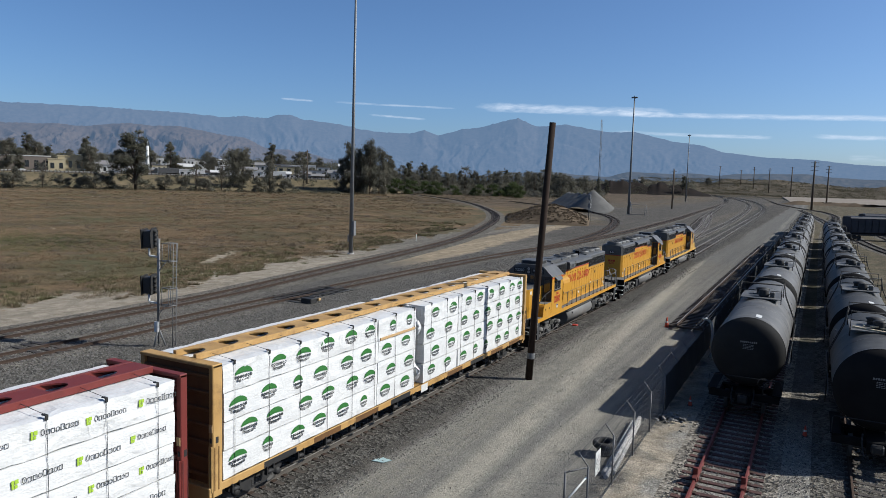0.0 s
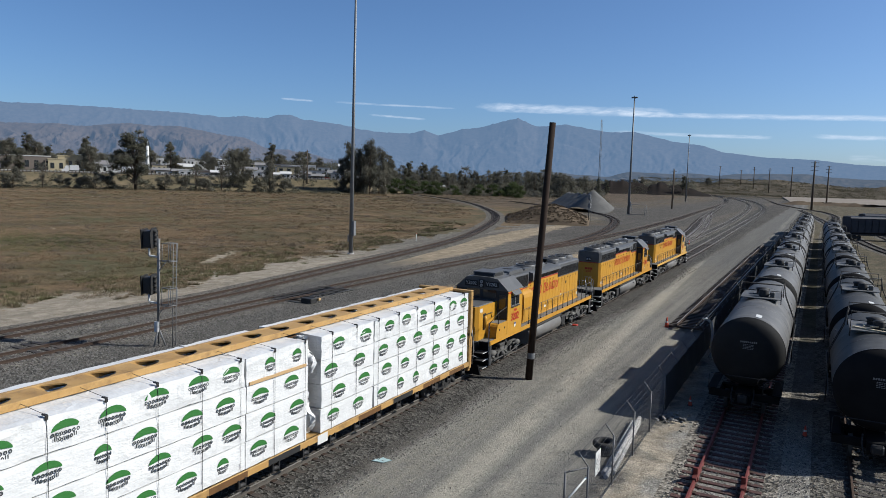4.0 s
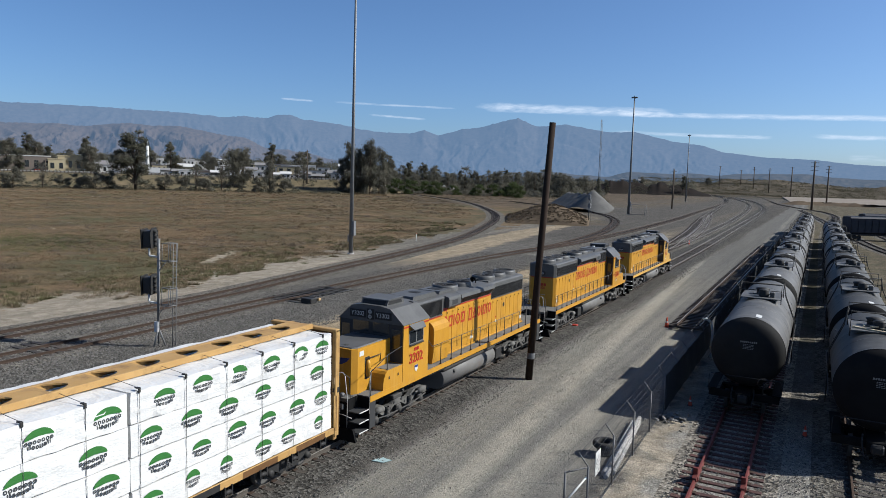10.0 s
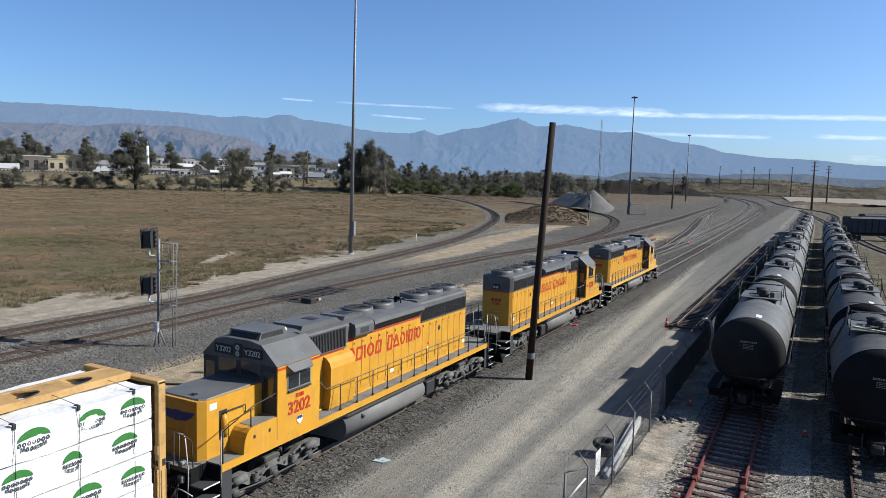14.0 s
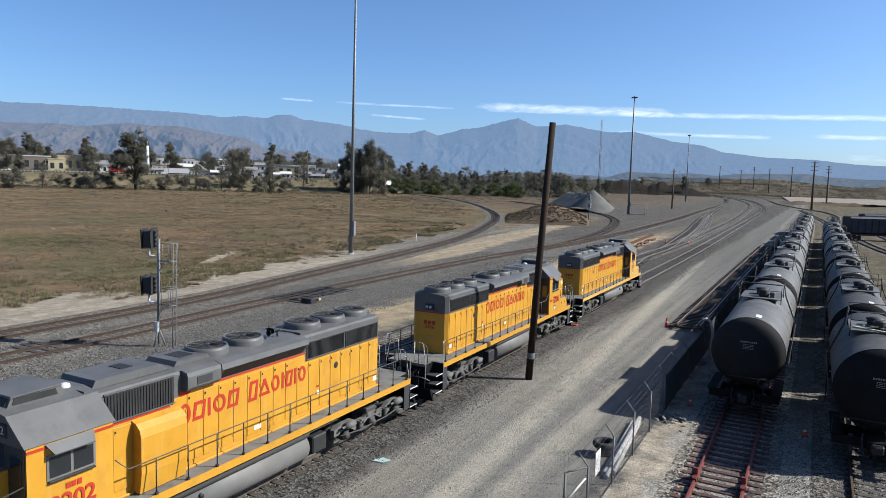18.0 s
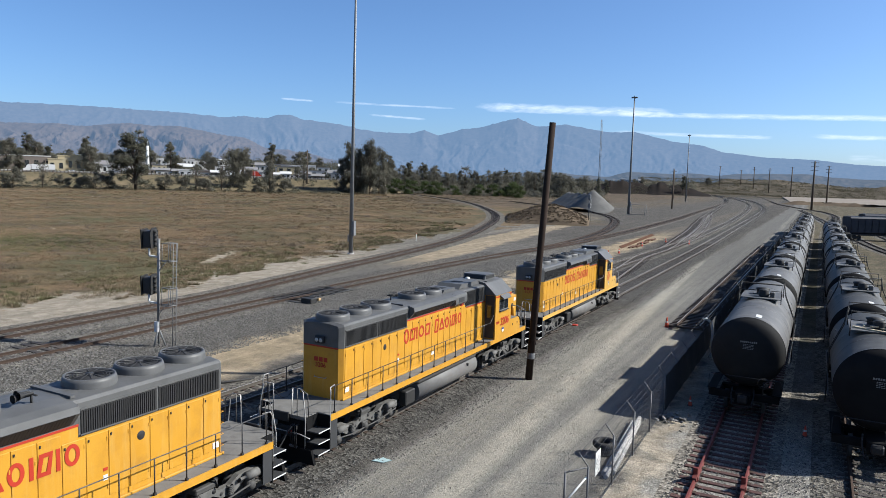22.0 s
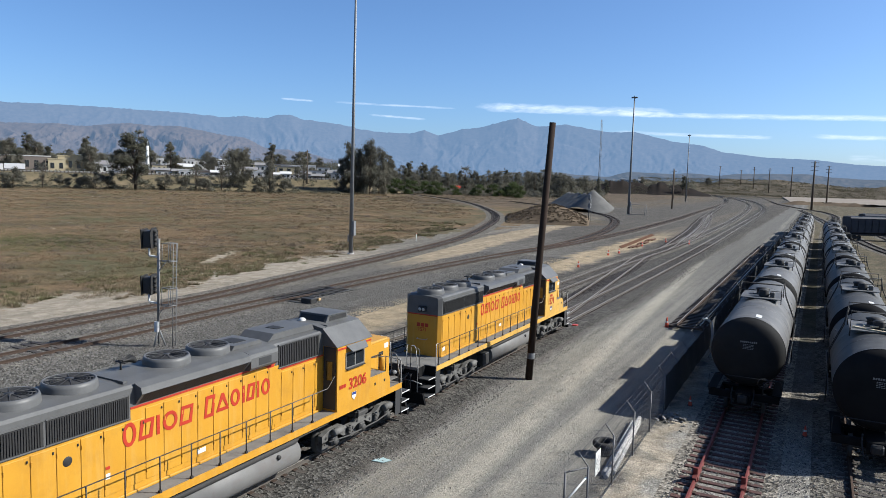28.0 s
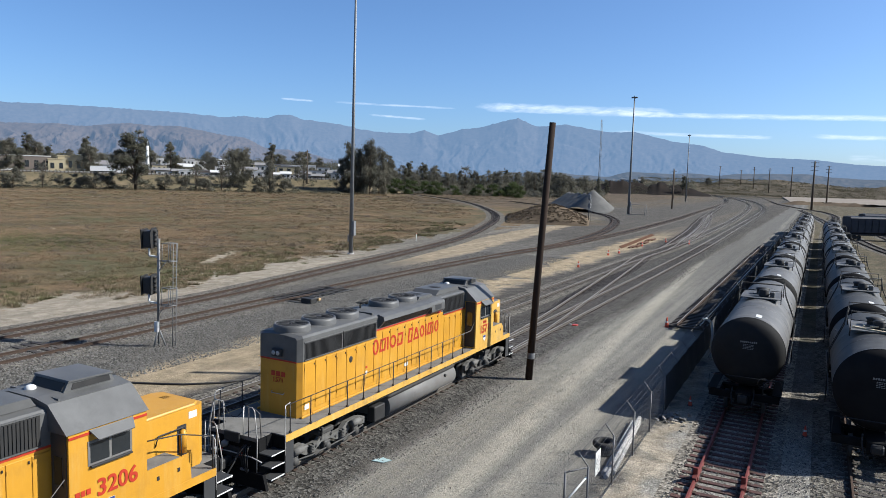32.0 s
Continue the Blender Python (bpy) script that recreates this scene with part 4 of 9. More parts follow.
def build_loco():
    t = thing("locomotive", "", "locomotive", "locomotives of the train")
    # frame and deck
    s = Shape().box(-0.75, 0.75, 0.85, 20.13, 1.05, 1.45).box(-1.48, 1.48, 1.47, 19.51, 1.45, 1.52)
    part("underframe", s, BLACK, t)
    s = Shape().box(-1.50, 1.50, 1.45, 19.53, 1.52, DECK)
    s.box(-0.95, 0.95, 0.78, 1.45, 1.52, DECK).box(-0.95, 0.95, 19.53, 20.20, 1.52, DECK)
    part("walkway", s, DECK_GREY, t)
    for sx in (-1, 1):
        a, b = sorted((sx * 1.50, sx * 1.54))
        part("side_sill", Shape().box(a, b, 1.45, 19.53, 1.44, DECK + 0.004), YELLOW, t)
        a, b = sorted((sx * 1.05, sx * 1.15))
        part("sill_beam", Shape().box(a, b, 1.5, 19.48, 1.25, 1.40), BLACK, t)
    # long hood
    s = Shape().prism([(-0.92, 7.42), (0.92, 7.42), (0.92, 3.0), (0.78, 2.85), (-0.78, 2.85), (-0.92, 3.0)], DECK, 3.56, "z").box(-0.92, 0.92, 7.40, 12.75, DECK, 3.86, 0.02).box(-0.92, 0.92, 12.73, 15.2, DECK, 3.60, 0.02)
    part("hood", s, YELLOW, t)

    def roof_profile(z0, h=0.93):
        return [(-h, z0), (h, z0), (h, 4.36), (h - 0.07, 4.43), (0.4, 4.48), (-0.4, 4.48), (-h + 0.07, 4.43), (-h, 4.36)]

    s = Shape().prism(roof_profile(3.86, 0.925), 7.42, 12.75)
    part("hood_roof", s, ROOF_GREY, t, "grey painted hood roof")
    s = Shape().prism(roof_profile(3.60, 0.928), 12.75, 15.22)
    part("hood_roof", s, ROOF_GREY, t, "grey painted hood roof")
    s = Shape().prism(roof_profile(3.56), 3.0, 7.42)
    rp = roof_profile(3.56)
    nr_ = len(rp)
    s.add([(x, 3.0, z) for x, z in rp] + [(x * 0.845, 2.84, z if z < 4.3 else z - 0.06) for x, z in rp], [tuple(range(nr_, 2 * nr_))] + [(i, (i + 1) % nr_, nr_ + (i + 1) % nr_, nr_ + i) for i in range(nr_)])
    roof = part("hood_roof", s, ROOF_GREY, t, "grey painted hood roof")
    s = Shape()
    s.prism([(12.75, 4.47), (15.08, 4.47), (14.95, 4.68), (13.05, 4.68)], -0.62, 0.62, "x")
    part("roof_hatch", s, ROOF_GREY, roof)
    part("hatch_vent", Shape().box(-0.25, 0.25, 13.6, 13.95, 4.68, 4.695), BLACK, roof)
    part("brake_hatch", Shape().prism([(11.25, 4.47), (12.55, 4.47), (12.45, 4.60), (11.35, 4.60)], -0.56, 0.56, "x"), ROOF_GREY, roof)
    part("exhaust_stack", Shape().box(-0.30, 0.30, 11.62, 12.12, 4.59, 4.612), BLACK, roof, "sooty exhaust opening")
    part("seam_hatch", Shape().box(-0.75, 0.75, 7.36, 7.48, 4.46, 4.52), ROOF_GREY, roof)
    for y in (3.55, 5.0, 6.45, 9.35, 10.85):
        fan(t, y, 4.47)
    # red stripe under the grey
    for sx in (-1, 1):
        for y0, y1, z in ((7.42, 12.75, 3.84), (12.75, 15.2, 3.575)):
            a, b = sorted((sx * 0.92, sx * 0.934))
            part("red_stripe", Shape().box(a, b, y0, y1, z - 0.02, z + 0.035), RED, t)
        a, b = sorted((sx * 0.92, sx * 0.936))
        part("stripe_flash", Shape().prism([(12.3, 3.82), (12.75, 3.9), (12.62, 3.66), (12.95, 3.60), (12.45, 3.42), (12.55, 3.62)], a, b, "x"), RED, t)
        # radiator and intake grilles
        for y0, y1, z0, z1, st in ((3.08, 5.16, 3.62, 4.19, 0.060), (5.24, 7.36, 3.62, 4.19, 0.060), (12.9, 14.95, 3.66, 4.36, 0.085)):
            a, b = sorted((sx * 0.925, sx * 0.955))
            fr = Shape().box(a, b, y0, y1, z0, z1)
            gl = part("grille", fr, BLACK, t)
            part("slats", louvre(sx * 0.955, y0 + 0.04, y1 - 0.04, z0 + 0.03, z1 - 0.03, st, sx > 0, 0.02), BLACK, gl)
            part("grille_rim", Shape().box(*sorted((sx * 0.925, sx * 0.972)), y0 - 0.03, y1 + 0.03, z1, z1 + 0.03).box(*sorted((sx * 0.925, sx * 0.972)), y0 - 0.03, y1 + 0.03, z0 - 0.03, z0), ROOF_GREY, gl)
        # flared intake housing
        fl = Shape().prism([(sx * 0.90, 4.46), (sx * 1.16, 4.38), (sx * 1.20, 4.22), (sx * 0.93, 3.90), (sx * 0.90, 3.90)], 7.55, 11.4)
        h = part("flare_housing", fl, ROOF_GREY, t)
        bx_ = part("brake_box", Shape().prism([(sx * 0.90, 4.455), (sx * 1.13, 4.39), (sx * 1.165, 4.28), (sx * 1.165, 3.98), (sx * 1.10, 3.90), (sx * 0.90, 3.90)], 11.42, 12.62), ROOF_GREY, t)
        part("access_panel", Shape().box(*sorted((sx * 1.163, sx * 1.176)), 11.75, 12.3, 4.02, 4.24, 0.004), CAB_DARK, bx_)
        gr = Shape()
        for k in range(38):
            y = 7.75 + k * 0.092
            gr.add([(sx * (0.952 + 0.012), y, 3.925), (sx * (1.182 + 0.012), y, 4.20), (sx * (1.182 + 0.012), y + 0.05, 4.20), (sx * (0.952 + 0.012), y + 0.05, 3.925),
                    (sx * 0.95, y, 3.94), (sx * 1.18, y, 4.215), (sx * 1.18, y + 0.05, 4.215), (sx * 0.95, y + 0.05, 3.94)], [(0, 1, 2, 3), (0, 4, 5, 1), (2, 6, 7, 3), (4, 7, 6, 5)])
        gr.add([(sx * 0.946, 7.65, 3.91), (sx * 1.196, 7.65, 4.209), (sx * 1.196, 11.3, 4.209), (sx * 0.946, 11.3, 3.91), (sx * 0.936, 7.65, 3.925), (sx * 1.18, 7.65, 4.215), (sx * 1.18, 11.3, 4.215), (sx * 0.936, 11.3, 3.925)], [(0, 1, 2, 3), (4, 7, 6, 5), (0, 4, 5, 1), (2, 6, 7, 3)])
        part("flare_grille", gr, BLACK, h)
        # engine room doors
        y = 3.05
        while y < 14.9:
            w = 0.60 if y < 7.3 else 0.575
            top = 3.50 if y < 7.4 else (3.74 if y < 12.5 else 3.48)
            a, b = sorted((sx * 0.915, sx * 0.938))
            d = part("door", Shape().box(a, b, y + 0.012, y + w - 0.012, 1.86, top, 0.008), YELLOW, t)
            for zz in (2.05, 3.25):
                part("hinge", Shape().box(min(sx * 0.938, sx * 0.953), max(sx * 0.938, sx * 0.953), y + 0.02, y + 0.05, zz, zz + 0.10), YELLOW, d)
            part("latch", Shape().box(min(sx * 0.938, sx * 0.960), max(sx * 0.938, sx * 0.960), y + w - 0.085, y + w - 0.055, top - 0.14, top - 0.08), BLACK, d)
            y += w
        a, b = sorted((sx * 0.92, sx * 0.99))
        part("hood_base", Shape().box(a, b, 2.9, 15.1, DECK, 1.72, 0.015), YELLOW, t)
        # walkway rails
        hr = Shape().tube([(sx * 1.49, 1.58, 2.60), (sx * 1.49, 14.75, 2.60), (sx * 1.50, 15.12, 2.95)], 0.015, 6)
        rail = part("handrail", hr, HANDRAIL, t, "worn steel handrail")
        for k in range(13):
            yy = 1.70 + k * 1.02
            part("rail_post", Shape().tube([(sx * 1.49, yy, DECK), (sx * 1.49, yy, 2.60)], 0.019, 6).box(sx * 1.49 - 0.035, sx * 1.49 + 0.035, yy - 0.035, yy + 0.035, 1.50, 1.72), GRILLE, rail)
        # fuel tank
    side = [(1.02 + 0.40 * math.cos(radians(w_)), 0.78 + 0.45 * math.sin(radians(w_))) for w_ in range(-90, 91, 15)]
    prof = side + [(-x, z) for x, z in side[::-1]]
    ft = Shape().prism(prof, 7.75, 13.45)
    ft.sm = [False, False] + [True] * (len(ft.sm) - 2)
    part("fuel_tank", ft, FUEL_GREY, t, "grey rounded fuel tank")
    for sx in (-1, 1):
        part("tank_cap", Shape().lathe([(0.0, sx * 1.44), (0.07, sx * 1.44), (0.07, sx * 1.36)], (0, 12.4, 0.98), "x", 10), BLACK, t)
        part("air_reservoir", Shape().lathe([(0.0, 7.62), (0.12, 7.66), (0.17, 7.8), (0.17, 13.3), (0.12, 13.42), (0.0, 13.46)], (sx * 1.24, 0, 1.27), "y", 14), TRUCK_GREY, t)
        part("air_filter", Shape().box(min(sx * 1.0, sx * 1.36), max(sx * 1.0, sx * 1.36), 6.75, 7.5, 0.45, 1.05, 0.04), BLACK, t)
        part("sill_pipe", Shape().tube([(sx * 1.38, 6.2, 1.32), (sx * 1.38, 14.9, 1.32)], 0.035, 6), TRUCK_GREY, t)
    # cab
    cab = [(-1.55, DECK), (1.55, DECK), (1.55, 3.95), (0.92, 4.50), (0.45, 4.58), (-0.45, 4.58), (-0.92, 4.50), (-1.55, 3.95)]
    part("cab", Shape().prism([(x * 0.995, min(z, 3.93)) for x, z in cab[:3]] + [(-1.542, 3.93)], 15.2, 17.25), YELLOW, t, "yellow cab with red stripe")
    s = Shape().prism([(1.575, 3.93), (0.93, 4.53), (0.45, 4.61), (-0.45, 4.61), (-0.93, 4.53), (-1.575, 3.93)], 15.14, 17.30)
    cr = part("cab_roof", s, ROOF_GREY, t, "grey faceted cab roof")
    s = Shape().prism([(15.72, 4.57), (17.08, 4.57), (16.98, 4.79), (15.86, 4.82)], -0.62, 0.62, "x")
    ac = part("air_conditioner", s, ROOF_GREY, cr)
    part("ac_vent", Shape().prism([(17.070, 4.61), (17.095, 4.61), (17.015, 4.77), (16.99, 4.77)], -0.54, 0.54, "x"), BLACK, ac)
    for sx in (-1, 1):
        part("ac_vent", Shape().prism([(15.92, 4.62), (16.96, 4.62), (16.92, 4.765), (15.97, 4.765)], *sorted((sx * 0.615, sx * 0.632)), "x"), BLACK, ac)
    part("ac_vent", Shape().prism([(15.735, 4.61), (15.715, 4.61), (15.825, 4.79), (15.845, 4.79)], -0.54, 0.54, "x"), BLACK, ac)
    part("ac_lid", Shape().prism([(15.83, 4.81), (17.02, 4.785), (17.0, 4.825), (15.85, 4.85)], -0.65, 0.65, "x"), ROOF_GREY, ac)
    part("cab_seam", Shape().box(-0.9, 0.9, 15.42, 15.46, 4.52, 4.585).box(0.90, 0.94, 15.3, 17.2, 4.50, 4.535).box(-0.94, -0.90, 15.3, 17.2, 4.50, 4.535), ROOF_GREY, cr)
    s = Shape().lathe([(0.13, 0.0), (0.12, 0.07), (0.07, 0.10), (0.0, 0.105)], (-0.25, 15.5, 4.60), "z", 14)
    part("antenna_dome", s, WHITE, cr, "white antenna dome")
    h = Shape()
    for dy, ln in ((-0.12, 0.34), (0.0, 0.42), (0.12, 0.30)):
        h.lathe([(0.03, 0.0), (0.035, ln * 0.6), (0.10, ln)], (-0.35 + dy * 0.6, 8.15, 4.66 + abs(dy) * 0.5), "y", 10)
    h.tube([(-0.35, 8.15, 4.46), (-0.35, 8.15, 4.68)], 0.03, 6).tube([(-0.55, 8.15, 4.68), (-0.15, 8.15, 4.68)], 0.025, 6)
    part("horn", h, BLACK, t, "black air horn cluster")
    for sx in (-1, 1):
        a, b = sorted((sx * 1.54, sx * 1.556))
        part("red_stripe", Shape().box(a, b, 15.2, 17.25, 3.80, 3.86), RED, t)
        w = part("window", Shape().box(a, b, 15.66, 16.82, 3.06, 3.64), FUEL_GREY, t)
        a2, b2 = sorted((sx * 1.552, sx * 1.562))
        part("pane", Shape().box(a2, b2, 15.72, 16.20, 3.12, 3.58), GLASS, w)
        part("pane", Shape().box(a2, b2, 16.27, 16.76, 3.12, 3.58), GLASS, w)
        part("armrest", Shape().box(min(sx * 1.55, sx * 1.62), max(sx * 1.55, sx * 1.62), 15.7, 16.8, 3.02, 3.07, 0.01), BLACK, w)
        s = Shape().add([(sx * 1.56, 15.7, 3.90), (sx * 1.56, 16.85, 3.90), (sx * 1.76, 16.75, 3.70), (sx * 1.76, 15.8, 3.70), (sx * 1.56, 15.7, 3.87), (sx * 1.56, 16.85, 3.87), (sx * 1.75, 16.75, 3.675), (sx * 1.75, 15.8, 3.675)],
                        [(0, 1, 2, 3), (4, 7, 6, 5), (0, 4, 5, 1), (1, 5, 6, 2), (2, 6, 7, 3), (3, 7, 4, 0)])
        part("sunshade", s, ROOF_GREY, w)
        # cab doors in front and rear
        a, b = sorted((sx * 0.97, sx * 1.48))
        part("cab_door", Shape().box(a, b, 15.175, 15.2, 1.72, 3.9).box(a + 0.1, b - 0.1, 15.165, 15.176, 2.7, 3.45), CAB_DARK, t, "dark grey rear cab door")
        part("door_window", Shape().box(a + 0.12, b - 0.12, 15.155, 15.168, 2.75, 3.4), GLASS, t)
        # seated box beside the nose, with sloped front
        a, b = sorted((sx * 0.94, sx * 1.53))
        part("battery_box", Shape().prism([(17.24, DECK), (18.66, DECK), (18.64, 1.95), (18.60, 2.12), (18.52, 2.25), (18.42, 2.34), (18.30, 2.38), (17.24, 2.38)], a, b, "x"), YELLOW, t)
        part("box_tread", Shape().box(a + 0.02, b - 0.02, 17.3, 18.28, 2.38, 2.392), DECK_GREY, t)
        part("box_latch", Shape().box(*sorted((sx * 1.53, sx * 1.545)), 17.55, 17.62, 2.02, 2.12).box(*sorted((sx * 1.53, sx * 1.545)), 18.2, 18.27, 2.02, 2.12), BLACK, t)
        part("notice_plate", Shape().box(*sorted((sx * 0.928, sx * 0.936)), 19.12, 19.40, 3.05, 3.24), WHITE, t, "small white notice")
        part("nose_recess", Shape().box(*sorted((sx * 0.926, sx * 0.934)), 18.72, 19.04, 2.1, 2.95), BLACK, t)
        part("sand_filler", Shape().lathe([(0.0, 0.0), (0.10, 0.0), (0.11, 0.5), (0.07, 0.62), (0.0, 0.64)], (sx * 0.97, 18.88, 2.2), "z", 12), YELLOW, t)
        # sill under the cab
        hr = Shape().tube([(sx * 1.50, 17.30, 3.12), (sx * 1.50, 18.30, 2.98), (sx * 1.49, 19.45, 2.58)], 0.017, 6)
        part("front_handrail", hr, GRILLE, t)
        part("rail_post", Shape().tube([(sx * 1.50, 18.35, 2.38), (sx * 1.50, 18.35, 2.97)], 0.019, 6), GRILLE, t)
        part("rail_post", Shape().tube([(sx * 1.49, 19.45, DECK), (sx * 1.49, 19.45, 2.56)], 0.022, 6), GRILLE, t)
        part("grab_iron", Shape().tube([(sx * 0.95, 18.0, 2.62), (sx * 1.0, 18.05, 2.9), (sx * 1.0, 18.9, 2.9), (sx * 0.95, 18.95, 2.62)], 0.018, 6), GRILLE, t)
    # cab front, its shade painted in as a darker grey
    part("cab_front", Shape().prism([(1.50, 3.38), (1.50, 3.93), (0.90, 4.47), (0.4, 4.55), (-0.4, 4.55), (-0.90, 4.47), (-1.50, 3.93), (-1.50, 2.42), (-0.94, 2.42), (-0.94, 3.38), (0.94, 3.38), (0.94, 2.42), (1.50, 2.42), (1.50, 3.0)], 17.25, 17.275), CAB_DARK, t)
    for x0, x1 in ((-0.86, -0.10), (0.10, 0.86)):
        w = part("windshield", Shape().box(x0, x1, 17.275, 17.29, 3.50, 3.98, 0.006), GLASS, t)
    for x0, x1 in ((-1.42, -1.02), (1.02, 1.42)):
        part("door_window", Shape().box(x0, x1, 17.275, 17.29, 2.95, 3.75, 0.006), GLASS, t)
    part("number_board", Shape().box(0.22, 1.00, 17.275, 17.33, 4.06, 4.38, 0.02), BLACK, t)
    part("number_board", Shape().box(-1.00, -0.22, 17.275, 17.33, 4.06, 4.38, 0.02), BLACK, t)
    hl = Shape().box(-0.17, 0.17, 17.27, 17.35, 4.02, 4.46, 0.03)
    hd = part("headlight_housing", hl, BLACK, t)
    for z in (4.14, 4.34):
        part("headlight", Shape().lathe([(0.0, 17.345), (0.07, 17.36), (0.09, 17.35)], (0, 0, z), "y", 14), RAIL_STEEL, hd)
    # nose
    prof = [(-0.93, 17.24), (0.93, 17.24), (0.93, 19.50), (0.78, 19.72), (-0.78, 19.72), (-0.93, 19.50)]
    part("nose", Shape().prism(prof, DECK, 3.36, "z"), YELLOW, t)
    prof2 = [(-0.86, 17.27), (0.86, 17.27), (0.86, 19.42), (0.72, 19.62), (-0.72, 19.62), (-0.86, 19.42)]
    s = Shape()
    top = [(x * 0.97, 17.24 + (y - 17.24) * 0.985) for x, y in prof2]
    n = 6
    s.add([(x, y, 3.362) for x, y in prof2] + [(x, y, 3.40) for x, y in top], [tuple(range(n, 2 * n)), tuple(range(n))[::-1]] + [(i, (i + 1) % n, n + (i + 1) % n, n + i) for i in range(n)])
    part("nose_top", s, ROOF_GREY, t, "grey nose top")
    part("nose_latch", Shape().box(-0.35, -0.1, 19.2, 19.45, 3.36, 3.40, 0.01), BLACK, t)
    s = Shape().box(-0.12, 0.12, 19.722, 19.732, 2.72, 3.02)
    part("nose_shield", s, BLUE, t)
    for sx in (-1, 1):
        w = Shape().prism([(sx * 0.14, 3.0), (sx * 0.72, 3.03), (sx * 0.58, 2.88), (sx * 0.36, 2.76), (sx * 0.14, 2.74)], 19.722, 19.73)
        part("nose_wing", w, BLUE, t)
        for z in (2.0,):
            part("ditch_light", Shape().lathe([(0.0, 20.30), (0.08, 20.30), (0.09, 20.18), (0.05, 20.1)], (sx * 0.75, 0, 1.78), "y", 12), GALV, t)
    part("grab_iron", Shape().tube([(-0.35, 19.73, 2.42), (-0.35, 19.79, 2.40), (0.35, 19.79, 2.40), (0.35, 19.73, 2.42)], 0.015, 5), YELLOW, t)
    # rear end of the hood
    part("rear_light_box", Shape().box(-0.20, 0.20, 2.70, 2.86, 3.68, 3.95, 0.03), GRILLE, t)
    for x in (-0.08, 0.08):
        part("rear_headlight", Shape().lathe([(0.0, 2.68), (0.065, 2.68), (0.085, 2.71)], (x * 1.15, 0, 3.81), "y", 12), RAIL_STEEL, t)
    for k in range(6):
        part("grab_rung", Shape().tube([(-0.80, 2.85, 1.9 + k * 0.33), (-0.90, 2.86, 1.9 + k * 0.33), (-0.93, 2.99, 1.9 + k * 0.33)], 0.010, 5), YELLOW, t)
    s = Shape().box(-0.775, 0.775, 2.832, 2.85, 3.52, 3.575)
    part("red_stripe", s, RED, t)
    # end platforms: pilot, steps, rails, coupler
    for y, sg in ((0.0, -1), (LOCO_LEN, 1)):
        e = y - sg * 0.78
        a, b = sorted((e, e - sg * 0.06))
        pl = part("pilot", Shape().box(-1.0, 1.0, a, b, 0.55, 1.55, 0.01).prism([(-1.45, 0.12), (1.45, 0.12), (1.3, 0.6), (-1.3, 0.6)], *sorted((e, e + sg * 0.12))), DEEP_BLACK, t)
        coupler(t, y, sg)
        for sx in (-1, 1):
            w = Shape()
            a, b = sorted((e, e - sg * 0.66))
            x0, x1 = sorted((sx * 0.96, sx * 1.52))
            w.box(sx * 0.98 - 0.02, sx * 0.98 + 0.02, a, b, 0.4, 1.62)
            ob_ = b if sg < 0 else a
            w.box(x0, x1, ob_ - 0.02, ob_ + 0.02, 0.35, 1.62)
            st = part("step_well", w, DEEP_BLACK, t)
            for k, z in enumerate((0.42, 0.80, 1.18)):
                tread = part("step", Shape().box(x0 + 0.02, x1 - 0.03 if sx > 0 else x1, a + 0.04, b - 0.02, z - 0.02, z + 0.02), CAB_DARK, st)
                xe = sx * 1.505
                part("step_edge", Shape().box(xe - 0.012, xe + 0.012, a + 0.04, b - 0.02, z - 0.008, z + 0.022), WHITE, tread, "white step edge")
            y2 = ob_ - sg * 0.42
            part("step_guard", Shape().box(sx * 1.49 - 0.015, sx * 1.49 + 0.015, *sorted((ob_ - sg * 0.02, y2)), 0.42, 1.50), CAB_DARK, t)
            g = Shape().tube([(sx * 1.50, ob_, 0.55), (sx * 1.51, ob_, 1.6), (sx * 1.50, ob_ - sg * 0.02, 2.45), (sx * 1.46, ob_ - sg * 0.06, 2.58), (sx * 1.40, ob_ - sg * 0.35, 2.60)], 0.018, 6)
            part("step_rail", g, RAIL_STEEL, t, "bare steel step rail")
            g = Shape().tube([(sx * 1.0, e + sg * 0.05, 0.6), (sx * 1.02, e + sg * 0.05, 1.6), (sx * 0.86, e, 2.5), (sx * 0.78, e, 2.60), (sx * 0.42, e, 2.60), (sx * 0.40, e, DECK)], 0.018, 6)
            part("end_rail", g, RAIL_STEEL, t, "bare steel end rail")
        for sx in (-1, 1):
            for k, (dx, dz) in enumerate(((0.46, 0.0), (0.55, 0.03), (0.64, 0.0), (0.73, 0.03))):
                part("mu_hose", Shape().tube([(sx * dx, e + sg * 0.03, 1.36 + dz), (sx * dx, e + sg * 0.14, 1.33 + dz), (sx * (dx + 0.02), e + sg * 0.20, 1.08), (sx * (dx + 0.06), e + sg * (0.16 + 0.03 * k), 0.70 - 0.03 * k)], 0.022, 6), BLACK, t)
            part("glad_hand", Shape().box(sx * 0.62 - 0.16, sx * 0.62 + 0.16, *sorted((e + sg * 0.14, e + sg * 0.22)), 0.62, 0.70, 0.02), GALV, t)
            part("hose_valve", Shape().box(sx * 0.40 - 0.05, sx * 0.40 + 0.05, *sorted((e + sg * 0.02, e + sg * 0.14)), 1.02, 1.14, 0.02), RED, t, "red angle cock")
            part("corner_rail", Shape().tube([(sx * 0.78, e, 2.60), (sx * 0.98, e - sg * 0.10, 2.42), (sx * 1.02, e - sg * 0.12, DECK)], 0.018, 6), HANDRAIL, t)
